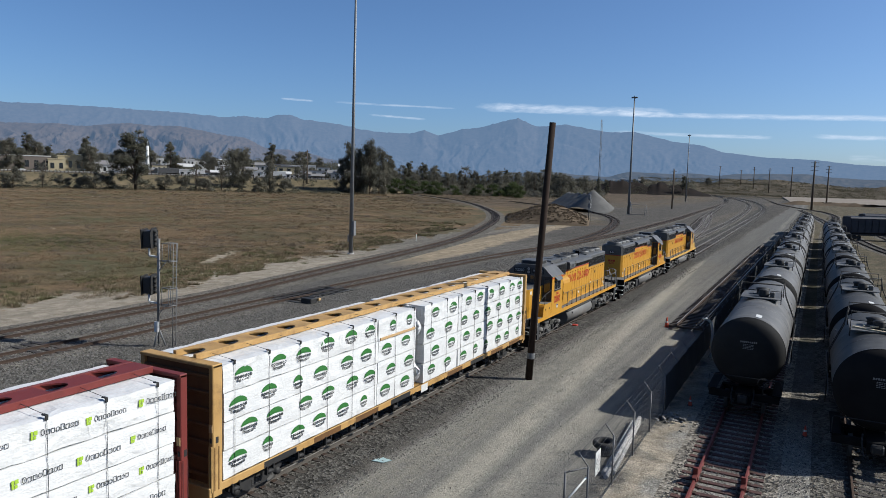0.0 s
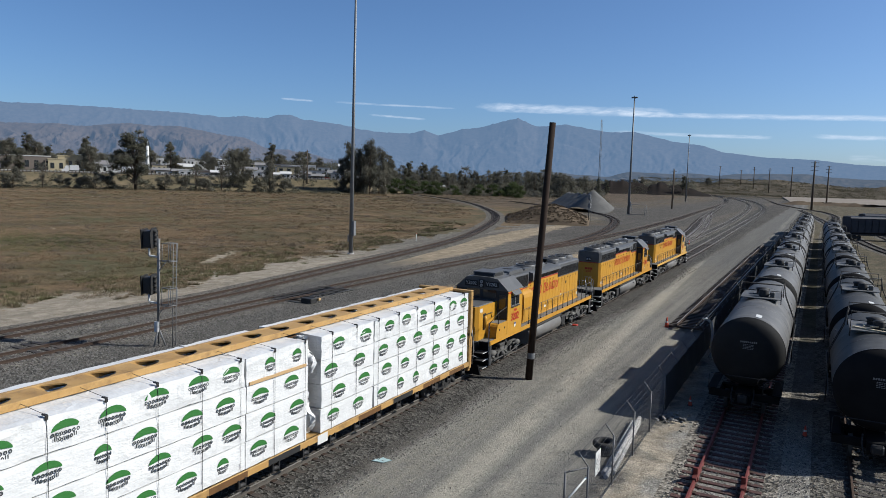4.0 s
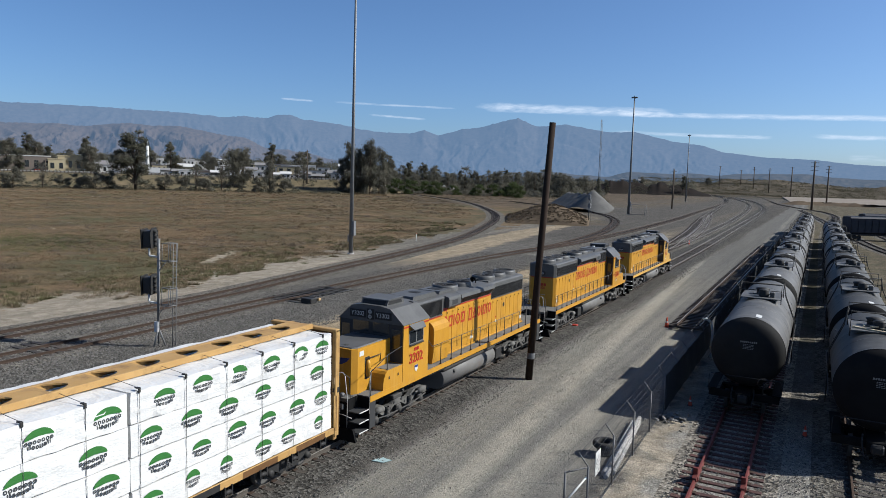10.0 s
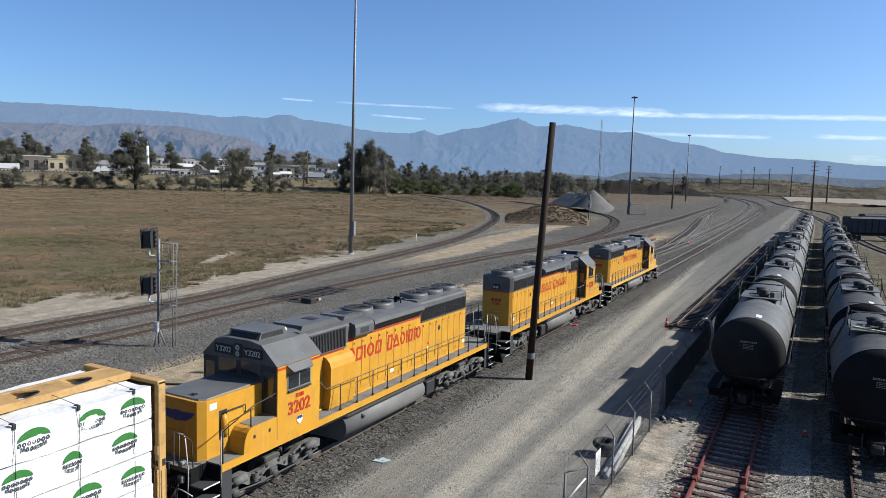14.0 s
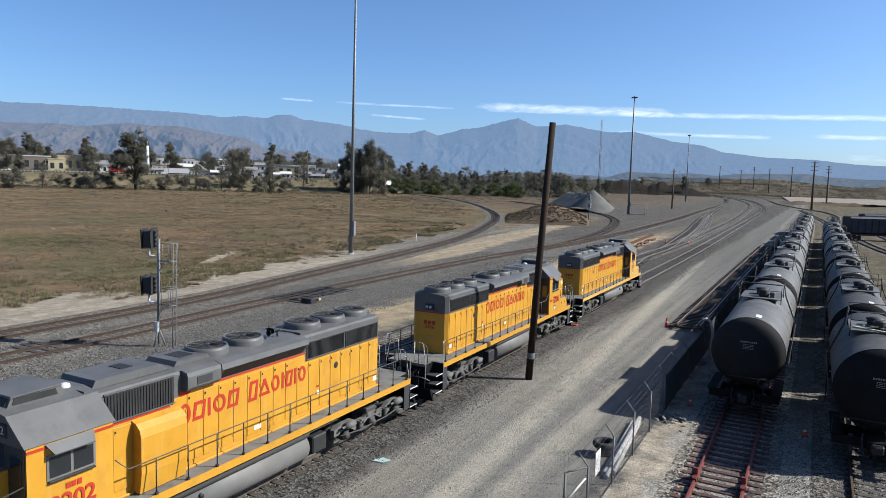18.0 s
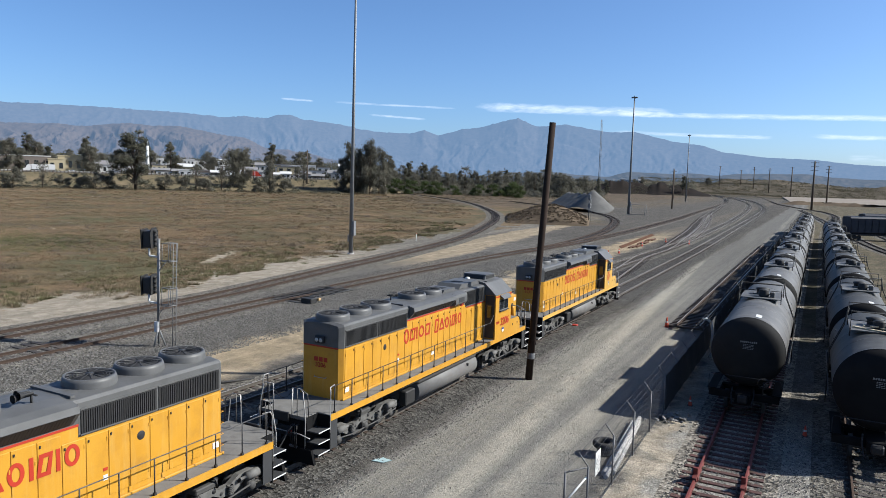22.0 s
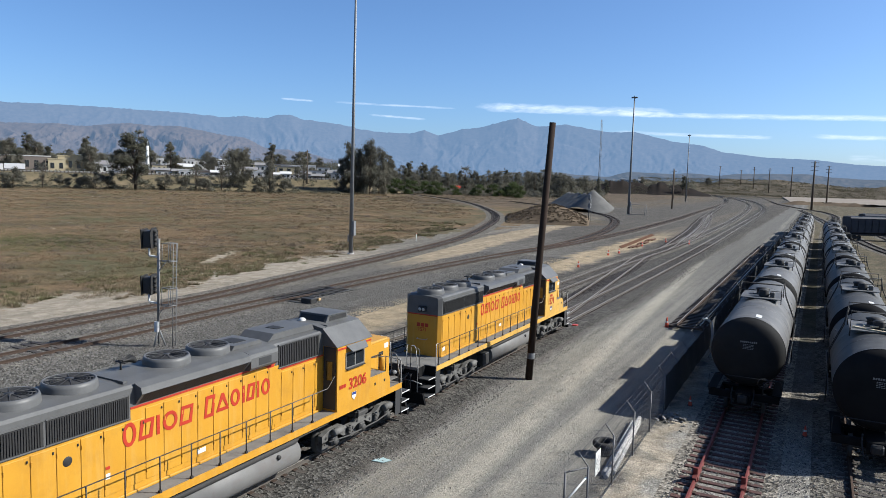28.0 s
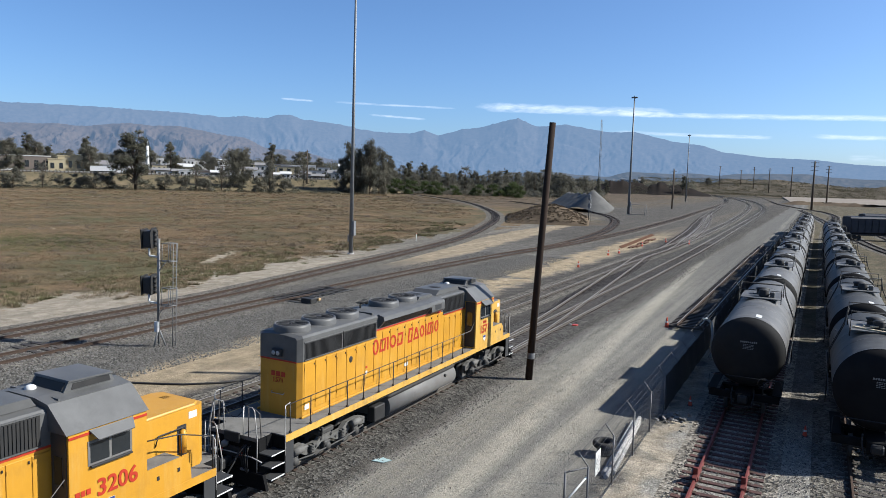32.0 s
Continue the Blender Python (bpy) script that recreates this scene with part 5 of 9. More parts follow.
            part("end_post", Shape().tube([(sx * 0.62, e, DECK), (sx * 0.62, e, 2.59)], 0.016, 6), HANDRAIL, t)
        part("cut_lever", Shape().tube([(-1.30, e + sg * 0.16, 1.02), (-0.9, e + sg * 0.16, 1.10), (0.1, e + sg * 0.18, 1.12), (0.9, e + sg * 0.16, 1.10), (1.30, e + sg * 0.16, 1.02)], 0.018, 6), RAIL_STEEL, t, "bare steel uncoupling lever")
        part("safety_chain", Shape().tube([(-0.40, e, 2.45), (-0.2, e + sg * 0.02, 2.24), (0.0, e + sg * 0.02, 2.18), (0.2, e + sg * 0.02, 2.24), (0.40, e, 2.45)], 0.012, 5), BLACK, t)
        part("pilot_light", Shape().lathe([(0.0, e + sg * 0.20), (0.10, e + sg * 0.20), (0.12, e + sg * 0.08), (0.07, e)], (0.26 * sg, 0, 1.30), "y", 12), GALV, t)
        part("buffer_plate", Shape().box(-0.42, 0.42, *sorted((e, e + sg * 0.10)), 0.92, 1.26, 0.03), BLACK, t)
        part("drop_step", Shape().box(-0.32, 0.32, *sorted((e + sg * 0.02, e + sg * 0.10)), 1.4, 1.72, 0.02), BLACK, t)
        part("cable_socket", Shape().box(-0.85, -0.65, *sorted((e, e + sg * 0.12)), 1.25, 1.45, 0.02), GALV, t)
        part("jumper_cable", Shape().tube([(-0.75, e + sg * 0.1, 1.3), (-0.7, e + sg * 0.3, 0.95), (-0.3, e + sg * 0.4, 0.6), (0.2, e + sg * 0.35, 0.8), (0.6, e + sg * 0.1, 1.4)], 0.03, 6), BLACK, t)
    loco_truck(t, 3.86)
    loco_truck(t, 17.12)
    for right in (True, False):
        sx = 1 if right else -1
        name_bars(t, side_pose(sx * 0.943, 9.95, 3.20, right), material=RED)
    for right in (True, False):
        sx = 1 if right else -1
        part("shield_mark", Shape().prism([(-0.13, 0.12), (0.13, 0.12), (0.13, -0.05), (0, -0.17), (-0.13, -0.05)], 0, 0.006, "z"), WHITE, t, at=side_pose(sx * 1.553, 16.2, 2.02, right))
        part("shield_band", Shape().box(-0.12, 0.12, 0.02, 0.115, 0.006, 0.009), BLUE, t, at=side_pose(sx * 1.553, 16.2, 2.02, right))
        for yy, zz, w, h in ((6.75, 2.35, 0.12, 0.14), (3.2, 2.0, 0.24, 0.18), (9.7, 2.02, 0.3, 0.14)):
            part("notice_plate", Shape().box(-w / 2, w / 2, -h / 2, h / 2, 0, 0.005), WHITE, t, "small white notice", at=side_pose(sx * 0.942, yy, zz, right))
        part("notice_plate", Shape().box(-0.06, 0.06, -0.04, 0.04, 0, 0.005), RED, t, "small red notice", at=side_pose(sx * 0.942, 6.75, 2.56, right))
        part("hood_porthole", Shape().lathe([(0.0, 0.012), (0.10, 0.012), (0.12, 0.0)], (0, 0, 0), "z", 14), BLACK, t, at=side_pose(sx * 0.94, 5.72, 3.08, right))
    part("blower_duct", Shape().prism([(-0.92, 1.68), (-1.2, 1.68), (-1.27, 2.2), (-1.27, 3.12), (-1.22, 3.32), (-1.08, 3.46), (-0.92, 3.52)], 12.75, 14.2), YELLOW, t, "rounded yellow blower duct")
    return t


def add_number(t, text, label, beside=False):
    t["label"] = label
    for right in (True, False):
        sx = 1 if right else -1
        dy = 0.20 if beside else 0.0
        part("road_number", lettering(text, 0.56, RED, 0.012), None, t, "red road number", at=side_pose(sx * 1.557, 16.22 + dy, 2.46, right))
        part("road_letters", Shape().box(-0.19, -0.08, 0, 0.13, 0, 0.005).box(-0.05, 0.05, 0, 0.13, 0, 0.005).box(0.08, 0.19, 0, 0.13, 0, 0.005), RED, t, "small red letters", at=side_pose(sx * 1.552, 15.52 if beside else 16.2, 2.42 if beside else 2.76, right))
    for x in (0.60, -0.60):
        part("board_number", lettering("Y" + text, 0.25, WHITE), None, t, "white board number", at=end_pose(x, 17.335, 4.22))
    part("rear_letters", Shape().box(-0.30, -0.13, 0, 0.17, 0, 0.004).box(-0.09, 0.09, 0, 0.17, 0, 0.004).box(0.13, 0.30, 0, 0.17, 0, 0.004), RED, t, "small red letters", at=back_pose(0.0, 2.846, 2.98))
    part("rear_handle", Shape().tube([(-0.26, 2.85, 2.44), (-0.26, 2.79, 2.40), (0.26, 2.79, 2.40), (0.26, 2.85, 2.44)], 0.014, 5), RAIL_STEEL, t)
    part("rear_number", lettering(text, 0.24, RED, 0.004), None, t, "red rear number", at=back_pose(0.0, 2.836, 2.85))


loco_mid = build_loco()
base_wheels = [w[2] for w in WHEELS]
WHEELS.clear()
loco_far = copy_thing(loco_mid, Matrix())
loco_near = copy_thing(loco_mid, Matrix())
for o in list(loco_mid.children) + list(loco_far.children):
    if o.name.startswith("blower_duct") and o.parent is not loco_near:
        bpy.data.objects.remove(o)
add_number(loco_mid, "3206", "yellow and grey six-axle diesel locomotive, hood end first, dusty", True)
add_number(loco_far, "1571", "faded yellow and grey six-axle locomotive at the far end")
add_number(loco_near, "3202", "yellow and grey six-axle locomotive coupled to a lumber car")
FADED = mat("sun-faded yellow paint", (0.72, 0.44, 0.085), (0.60, 0.34, 0.055), 0.8, 0.6, bump=0.05, dirt=(0.30, 0.20, 0.085), dirt_scale=1.6, dirt_amount=0.8, streak=(0.76, 0.58, 0.26))
for o in loco_far.children:
    if o.name.split(".")[0] in ("cab", "nose", "battery_box", "side_sill"):
        o.material_slots[0].link = "OBJECT"
        o.material_slots[0].material = FADED
for o in loco_mid.children:
    if o.name.split(".")[0] == "nose_top":
        o.material_slots[0].link = "OBJECT"
        o.material_slots[0].material = YELLOW
        tagged(o, "yellow nose top")
for L_ in (loco_mid, loco_far, loco_near):
    for o in L_.children:
        if o.name.startswith("wheelset"):
            WHEELS.append((o, 0.51, tuple(o.matrix_basis.translation)))

# ---------------------------------------------------------------- centre-beam cars
CAR_LEN = 24.41


def car_truck(parent, yc, paint):
    s = Shape()
    for sx in (-1, 1):
        a, b = sorted((sx * 0.95, sx * 1.10))
        s.prism([(yc - 1.15, 0.5), (yc - 1.15, 0.62), (yc - 0.45, 0.78), (yc + 0.45, 0.78), (yc + 1.15, 0.62), (yc + 1.15, 0.5), (yc + 0.7, 0.42), (yc + 0.4, 0.25), (yc - 0.4, 0.25), (yc - 0.7, 0.42)], a, b, "x")
    s.box(-1.05, 1.05, yc - 0.22, yc + 0.22, 0.45, 0.85, 0.03)
    fr = part("truck_frame", s, paint, parent)
    for sx in (-1, 1):
        sp = Shape()
        for dy in (-0.16, 0.0, 0.16):
            for k in range(4):
                sp.lathe([(0.06, 0.30 + k * 0.06), (0.08, 0.33 + k * 0.06), (0.06, 0.36 + k * 0.06)], (sx * 1.05, yc + dy, 0), "z", 8)
        part("spring_nest", sp, paint, fr)
        for dy in (-0.9, 0.9):
            part("bearing_cap", Shape().lathe([(0.0, sx * 1.2), (0.11, sx * 1.2), (0.13, sx * 1.08)], (0, yc + dy, 0.42), "x", 12), paint, fr)
    for dy in (-0.9, 0.9):
        w = part("wheelset", CAR_WHEEL, None, parent, at=pose(0, yc + dy, 0.42))
        WHEELS.append((w, 0.42, (0, yc + dy, 0.42)))


def centre_beam_car(label, paint, grime_shade):
    t = thing("centerbeam_car", label, "freight car", "lumber cars of the train")
    part("deck", Shape().box(-1.36, 1.36, 0.6, 23.85, 0.98, 1.08), paint, t)
    for sx in (-1, 1):
        a, b = sorted((sx * 1.30, sx * 1.42))
        sill = part("side_sill", Shape().box(a, b, 0.6, 23.85, 0.86, 1.08, 0.01), paint, t)
        for k in range(16):
            y = 1.4 + k * 1.45
            part("winch", Shape().lathe([(0.0, y - 0.12), (0.07, y - 0.12), (0.07, y + 0.12), (0.0, y + 0.12)], (sx * 1.40, 0, 0.70), "y", 8).box(sx * 1.40 - 0.06, sx * 1.40 + 0.06, y - 0.16, y - 0.12, 0.62, 0.90).box(sx * 1.40 - 0.06, sx * 1.40 + 0.06, y + 0.12, y + 0.16, 0.62, 0.90), BLACK, sill)
        for k in range(9):
            y = 2.6 + k * 2.4
            part("sill_marking", Shape().box(min(sx * 1.42, sx * 1.425), max(sx * 1.42, sx * 1.425), y, y + (0.55 if k == 4 else 1.5), 0.872 if k != 4 else 0.75, 1.066), WHITE if k == 4 else (grime_shade if k % 3 else BLACK), sill)
    part("centre_sill", Shape().box(-0.3, 0.3, 0.4, 24.0, 0.55, 0.98), BLACK, t)
    beam = part("centre_beam", Shape().box(-0.05, 0.05, 0.9, 23.6, 1.08, 4.42), paint, t)
    for k in range(9):
        y = 1.6 + k * 2.6
        part("beam_post", Shape().prism([(-0.12, 1.08), (0.12, 1.08), (0.12, 4.4), (-0.12, 4.4)], y - 0.12, y + 0.12), paint, beam)
    # top chord: two rails with sloping gusset plates between them
    ch = Shape()
    for sx in (-1, 1):
        a, b = sorted((sx * 0.34, sx * 0.46))
        ch.box(a, b, 0.85, 23.8, 4.44, 4.62, 0.01)
    chord = part("top_chord", ch, paint, t)
    part("chord_pan", Shape().box(-0.34, 0.34, 0.85, 23.8, 4.30, 4.34), grime_shade, chord)
    for k in range(17):
        y = 1.1 + k * 1.34
        # a plate with a bowed cut-out at its end
        bow = [(-0.335 + 0.67 * i / 8, y + 0.42 * math.sin(math.pi * (i / 8) ** 1.25) ** 0.7 + 0.02) for i in range(9)]
        part("gusset_plate", Shape().prism(bow + [(0.335, y + 1.16), (-0.335, y + 1.16)], 4.575, 4.612, "z"), paint, chord)
    for y0, y1 in ((0.50, 0.88), (23.80, 24.05)):
        w = Shape().box(-1.40, 1.40, y0 + 0.12, y1 - 0.06, 1.05, 4.42)
        bulk = part("bulkhead", w, grime_shade, t)
        for sx in (-1, 1):
            part("bulkhead_post", Shape().box(sx * 1.36 - 0.08, sx * 1.36 + 0.08, y0 + 0.02, y1, 0.75, 4.50, 0.02), paint, bulk)
            part("post_plate", Shape().box(sx * 1.36 - 0.06, sx * 1.36 + 0.06, y0 - 0.004, y0 + 0.03, 2.62, 2.84, 0.005), LUMBER, bulk)
            part("post_slot", Shape().box(sx * 1.36 - 0.035, sx * 1.36 + 0.035, y0 - 0.002, y0 + 0.03, 2.32, 2.46, 0.01), BLACK, bulk)
            part("post_stiffener", Shape().box(sx * 1.36 - 0.06, sx * 1.36 - 0.02, y0 - 0.02, y0 + 0.03, 0.9, 2.22, 0.008).box(sx * 1.36 + 0.02, sx * 1.36 + 0.06, y0 - 0.02, y0 + 0.03, 0.9, 2.22, 0.008), paint, bulk)
            part("side_slot", Shape().box(*sorted((sx * 1.438, sx * 1.446)), y0 + 0.12, y0 + 0.22, 2.30, 2.48), BLACK, bulk)
            part("side_groove", Shape().box(*sorted((sx * 1.438, sx * 1.448)), y0 + 0.07, y0 + 0.10, 0.95, 2.2).box(*sorted((sx * 1.438, sx * 1.448)), y0 + 0.22, y0 + 0.25, 0.95, 2.2), grime_shade, bulk)
        part("bulkhead_cap", Shape().box(-1.44, 1.44, y0, y1, 4.42, 4.52, 0.02), paint, bulk)
        for k in range(7):
            z = 1.3 + k * 0.47
            part("bulkhead_rib", Shape().box(-1.28, 1.28, y0 + 0.02, y0 + 0.13, z, z + 0.10, 0.015), grime_shade, bulk)
    for y, sg in ((0.0, -1), (CAR_LEN, 1)):
        coupler(t, y, sg)
        part("end_sill", Shape().box(-1.4, 1.4, *sorted((y - sg * 0.42, y - sg * 0.62)), 0.62, 1.05, 0.02), paint, t)
    car_truck(t, 2.6, BLACK)
    car_truck(t, CAR_LEN - 2.6, BLACK)
    # tie-down cables over the load with corner guards
    for k in range(16):
        y = 1.4 + k * 1.45
        c = part("tie_cable", Shape().tube([(0.45, y, 4.56), (1.36, y, 4.475), (1.393, y, 4.44), (1.393, y, 1.0)], 0.007, 5), INK, t)
        part("corner_guard", Shape().box(1.25, 1.40, y - 0.04, y + 0.04, 4.455, 4.485, 0.01).box(1.375, 1.40, y - 0.04, y + 0.04, 4.36, 4.47, 0.01), BLACK, c)
    return t


def wrapped_block(w, l, h, seed, rough=0.014):
    """A paper-wrapped stack: rounded box with slack, slightly puckered faces."""
    rnd = random.Random(seed)
    nx, ny, nz = 5, max(6, int(l / 0.22)), 5
    bm = bmesh.new()
    off = Vector((rnd.uniform(0, 50), rnd.uniform(0, 50), rnd.uniform(0, 50)))
    at = {}

    def vert(i, j, k):
        if (i, j, k) not in at:
            p = Vector((-w / 2 + w * i / nx, l * j / ny, h * k / nz))
            e = sum(1 for q, m in ((i, nx), (j, ny), (k, nz)) if q in (0, m))
            c = Vector((0, l / 2, h / 2))
            if e >= 2:
                d = Vector((0 if i not in (0, nx) else (1 if i == 0 else -1), 0 if j not in (0, ny) else (1 if j == 0 else -1), 0 if k not in (0, nz) else (1 if k == 0 else -1)))
                p += d * 0.008
            p += Vector((noise.noise(p * 2.3 + off) + 0.6 * noise.noise(p * 5.1 - off), 0.3 * noise.noise(p * 1.9 - off), noise.noise(p * 1.7 + off * 2))) * rough
            at[i, j, k] = bm.verts.new(p)
        return at[i, j, k]

    for a, b, fix, top in ((0, 1, 2, nz), (1, 2, 0, nx), (0, 2, 1, ny)):
        na, nb = (nx, ny, nz)[a], (nx, ny, nz)[b]
        for side in (0, top):
            for u in range(na):
                for v_ in range(nb):
                    q = []
                    for du, dv in ((0, 0), (1, 0), (1, 1), (0, 1)):
                        c = [0, 0, 0]
                        c[a], c[b], c[fix] = u + du, v_ + dv, side
                        q.append(vert(*c))
                    bm.faces.new(q)
    bmesh.ops.recalc_face_normals(bm, faces=bm.faces)
    me = bpy.data.meshes.new("wrap")
    bm.to_mesh(me)
    bm.free()
    me.materials.append(WRAP)
    return me


def hill_mark():
    """A low dome over two rows of plain bars."""
    pts = [(-0.375 * math.cos(math.pi * i / 16), 0.235 * math.sin(math.pi * i / 16) ** 1.15) for i in range(17)]
    g = Shape().prism(pts + [(0.17, 0.03), (0.0, 0.045), (-0.17, 0.03)], 0, 0.004, "z").mesh("dome_mark", GREEN)
    s = Shape()
    rn_ = random.Random(3)
    for row, (n, w) in enumerate(((7, 0.76), (6, 0.60))):
        for i in range(n):
            x = -w / 2 + w * i / n
            dz = -0.05 * (1 - (2 * (i + 0.5) / n - 1) ** 2) * (0.2 + row) + 0.03 * row
            z0, z1, x1 = -0.118 - row * 0.118 + dz, -0.020 - row * 0.118 + dz, x + w / n - 0.024
            if rn_.random() < 0.75:
                ring(s, x, x1, z0, z1, 0.024, 0.004)
            else:
                s.box(x, x + 0.022, z0, z1, 0, 0.004).box(x1 - 0.022, x1, z0, z1, 0, 0.004)
    return g, s.mesh("bar_mark", INK)


def mill_mark():
    g = Shape().box(-0.60, -0.54, -0.10, 0.10, 0, 0.004).box(-0.525, -0.44, 0.0, 0.10, 0, 0.004).box(-0.525, -0.47, -0.10, -0.015, 0, 0.004).mesh("square_mark", LIME)
    s = Shape()
    for i in range(8):
        x = -0.36 + i * 0.125
        (outline if i % 3 else ring)(s, x, x + 0.098, -0.07, 0.09 if i in (0, 4) else 0.05, 0.015, 0.004)
    return g, s.mesh("bar_mark", INK)


HILL, MILL = hill_mark(), mill_mark()
LOADS = []  # (object, rest pose in the car's space, car)


def load_car(car, sections, marks, group, seed, shift=0.0):
    rnd = random.Random(seed)
    tier = 0.835
    for si, (y0, y1) in enumerate(sections):
        for k in range(4):
            me = wrapped_block(1.24, y1 - y0, tier - 0.018, seed + si * 10 + k, 0.040 if k == 3 else 0.018)
            for right in (True, False):
                sx = 1 if right else -1
                p = pose(sx * (0.745 + rnd.uniform(-0.008, 0.012)), y0 + rnd.uniform(-0.03, 0.03), 1.092 + k * tier)
                b = thing("lumber_package", "lumber stack in printed white wrap on the centre-beam car", "lumber package", group)
                part("wrap", me, None, b)
                LOADS.append((b, p, car))
                if right:
                    n = max(2, round((y1 - y0) / 1.36))
                    for i in range(n):
                        yy = (y1 - y0) * (i + 0.5) / n + rnd.uniform(-0.12, 0.12) + (0.25 if k % 2 else -0.15)
                        yy = min(max(yy, 0.55), y1 - y0 - 0.55)
                        tilt = Matrix.Rotation(radians(rnd.uniform(-2, 2)), 4, "Z")
                        size = rnd.uniform(0.86, 0.99)
                        narrow = 0.66 if marks is HILL and rnd.random() < 0.10 else 1.0
                        m = side_pose(0.637, yy, tier * 0.5 + 0.04 + rnd.uniform(-0.05, 0.05), True) @ tilt @ Matrix.Diagonal((size * narrow, size, size, 1))
                        part("printed_mark", marks[0], None, b, at=m)
                        tagged(part("printed_caption", marks[1], None, b, at=m), kind="stuff")


car_lumber = centre_beam_car("ochre centre-beam flat car loaded with wrapped lumber", CAR_YELLOW, BULK_BROWN)
car_red = centre_beam_car("oxide red centre-beam flat car loaded with wrapped lumber", CAR_RED, BULK_RED)
load_car(car_lumber, [(0.98, 8.86), (8.90, 11.72), (12.42, 15.60), (15.65, 23.68)], HILL, "green marked lumber packages", 100)
load_car(car_red, [(0.98, 6.3), (6.4, 12.0), (12.2, 17.8), (17.95, 23.68)], MILL, "dark lettered lumber packages", 200)
# torn wrap and bare boards at the gap
b = thing("lumber_board", "bare lumber board showing through torn wrap", "lumber")
part("board", Shape().box(-0.02, 0.02, 0, 2.6, 0, 0.10, 0.004), LUMBER, b)
LOADS.append((b, pose(1.382, 9.0, 3.585), car_lumber))
b = thing("torn_wrap", "torn flap of white wrap hanging at a gap", "wrap")
sf = Shape()
rn = random.Random(5)
nu, nv = 7, 22
sf.add([(0.5 + 0.35 * math.sin(j * 0.5) * (i / nu) + rn.uniform(-0.04, 0.04), 0.30 + 0.12 * math.sin(i * 1.7 + j * 0.9) + rn.uniform(-0.05, 0.05), 0.1 + 3.3 * j / nv) for j in range(nv + 1) for i in range(nu + 1)],
       [(j * (nu + 1) + i, j * (nu + 1) + i + 1, (j + 1) * (nu + 1) + i + 1, (j + 1) * (nu + 1) + i) for j in range(nv) for i in range(nu)], True)
part("flap", sf, WRAP, b, fix=False)
LOADS.append((b, pose(0.55, 11.75, 1.05), car_lumber))

# ---------------------------------------------------------------- tank cars


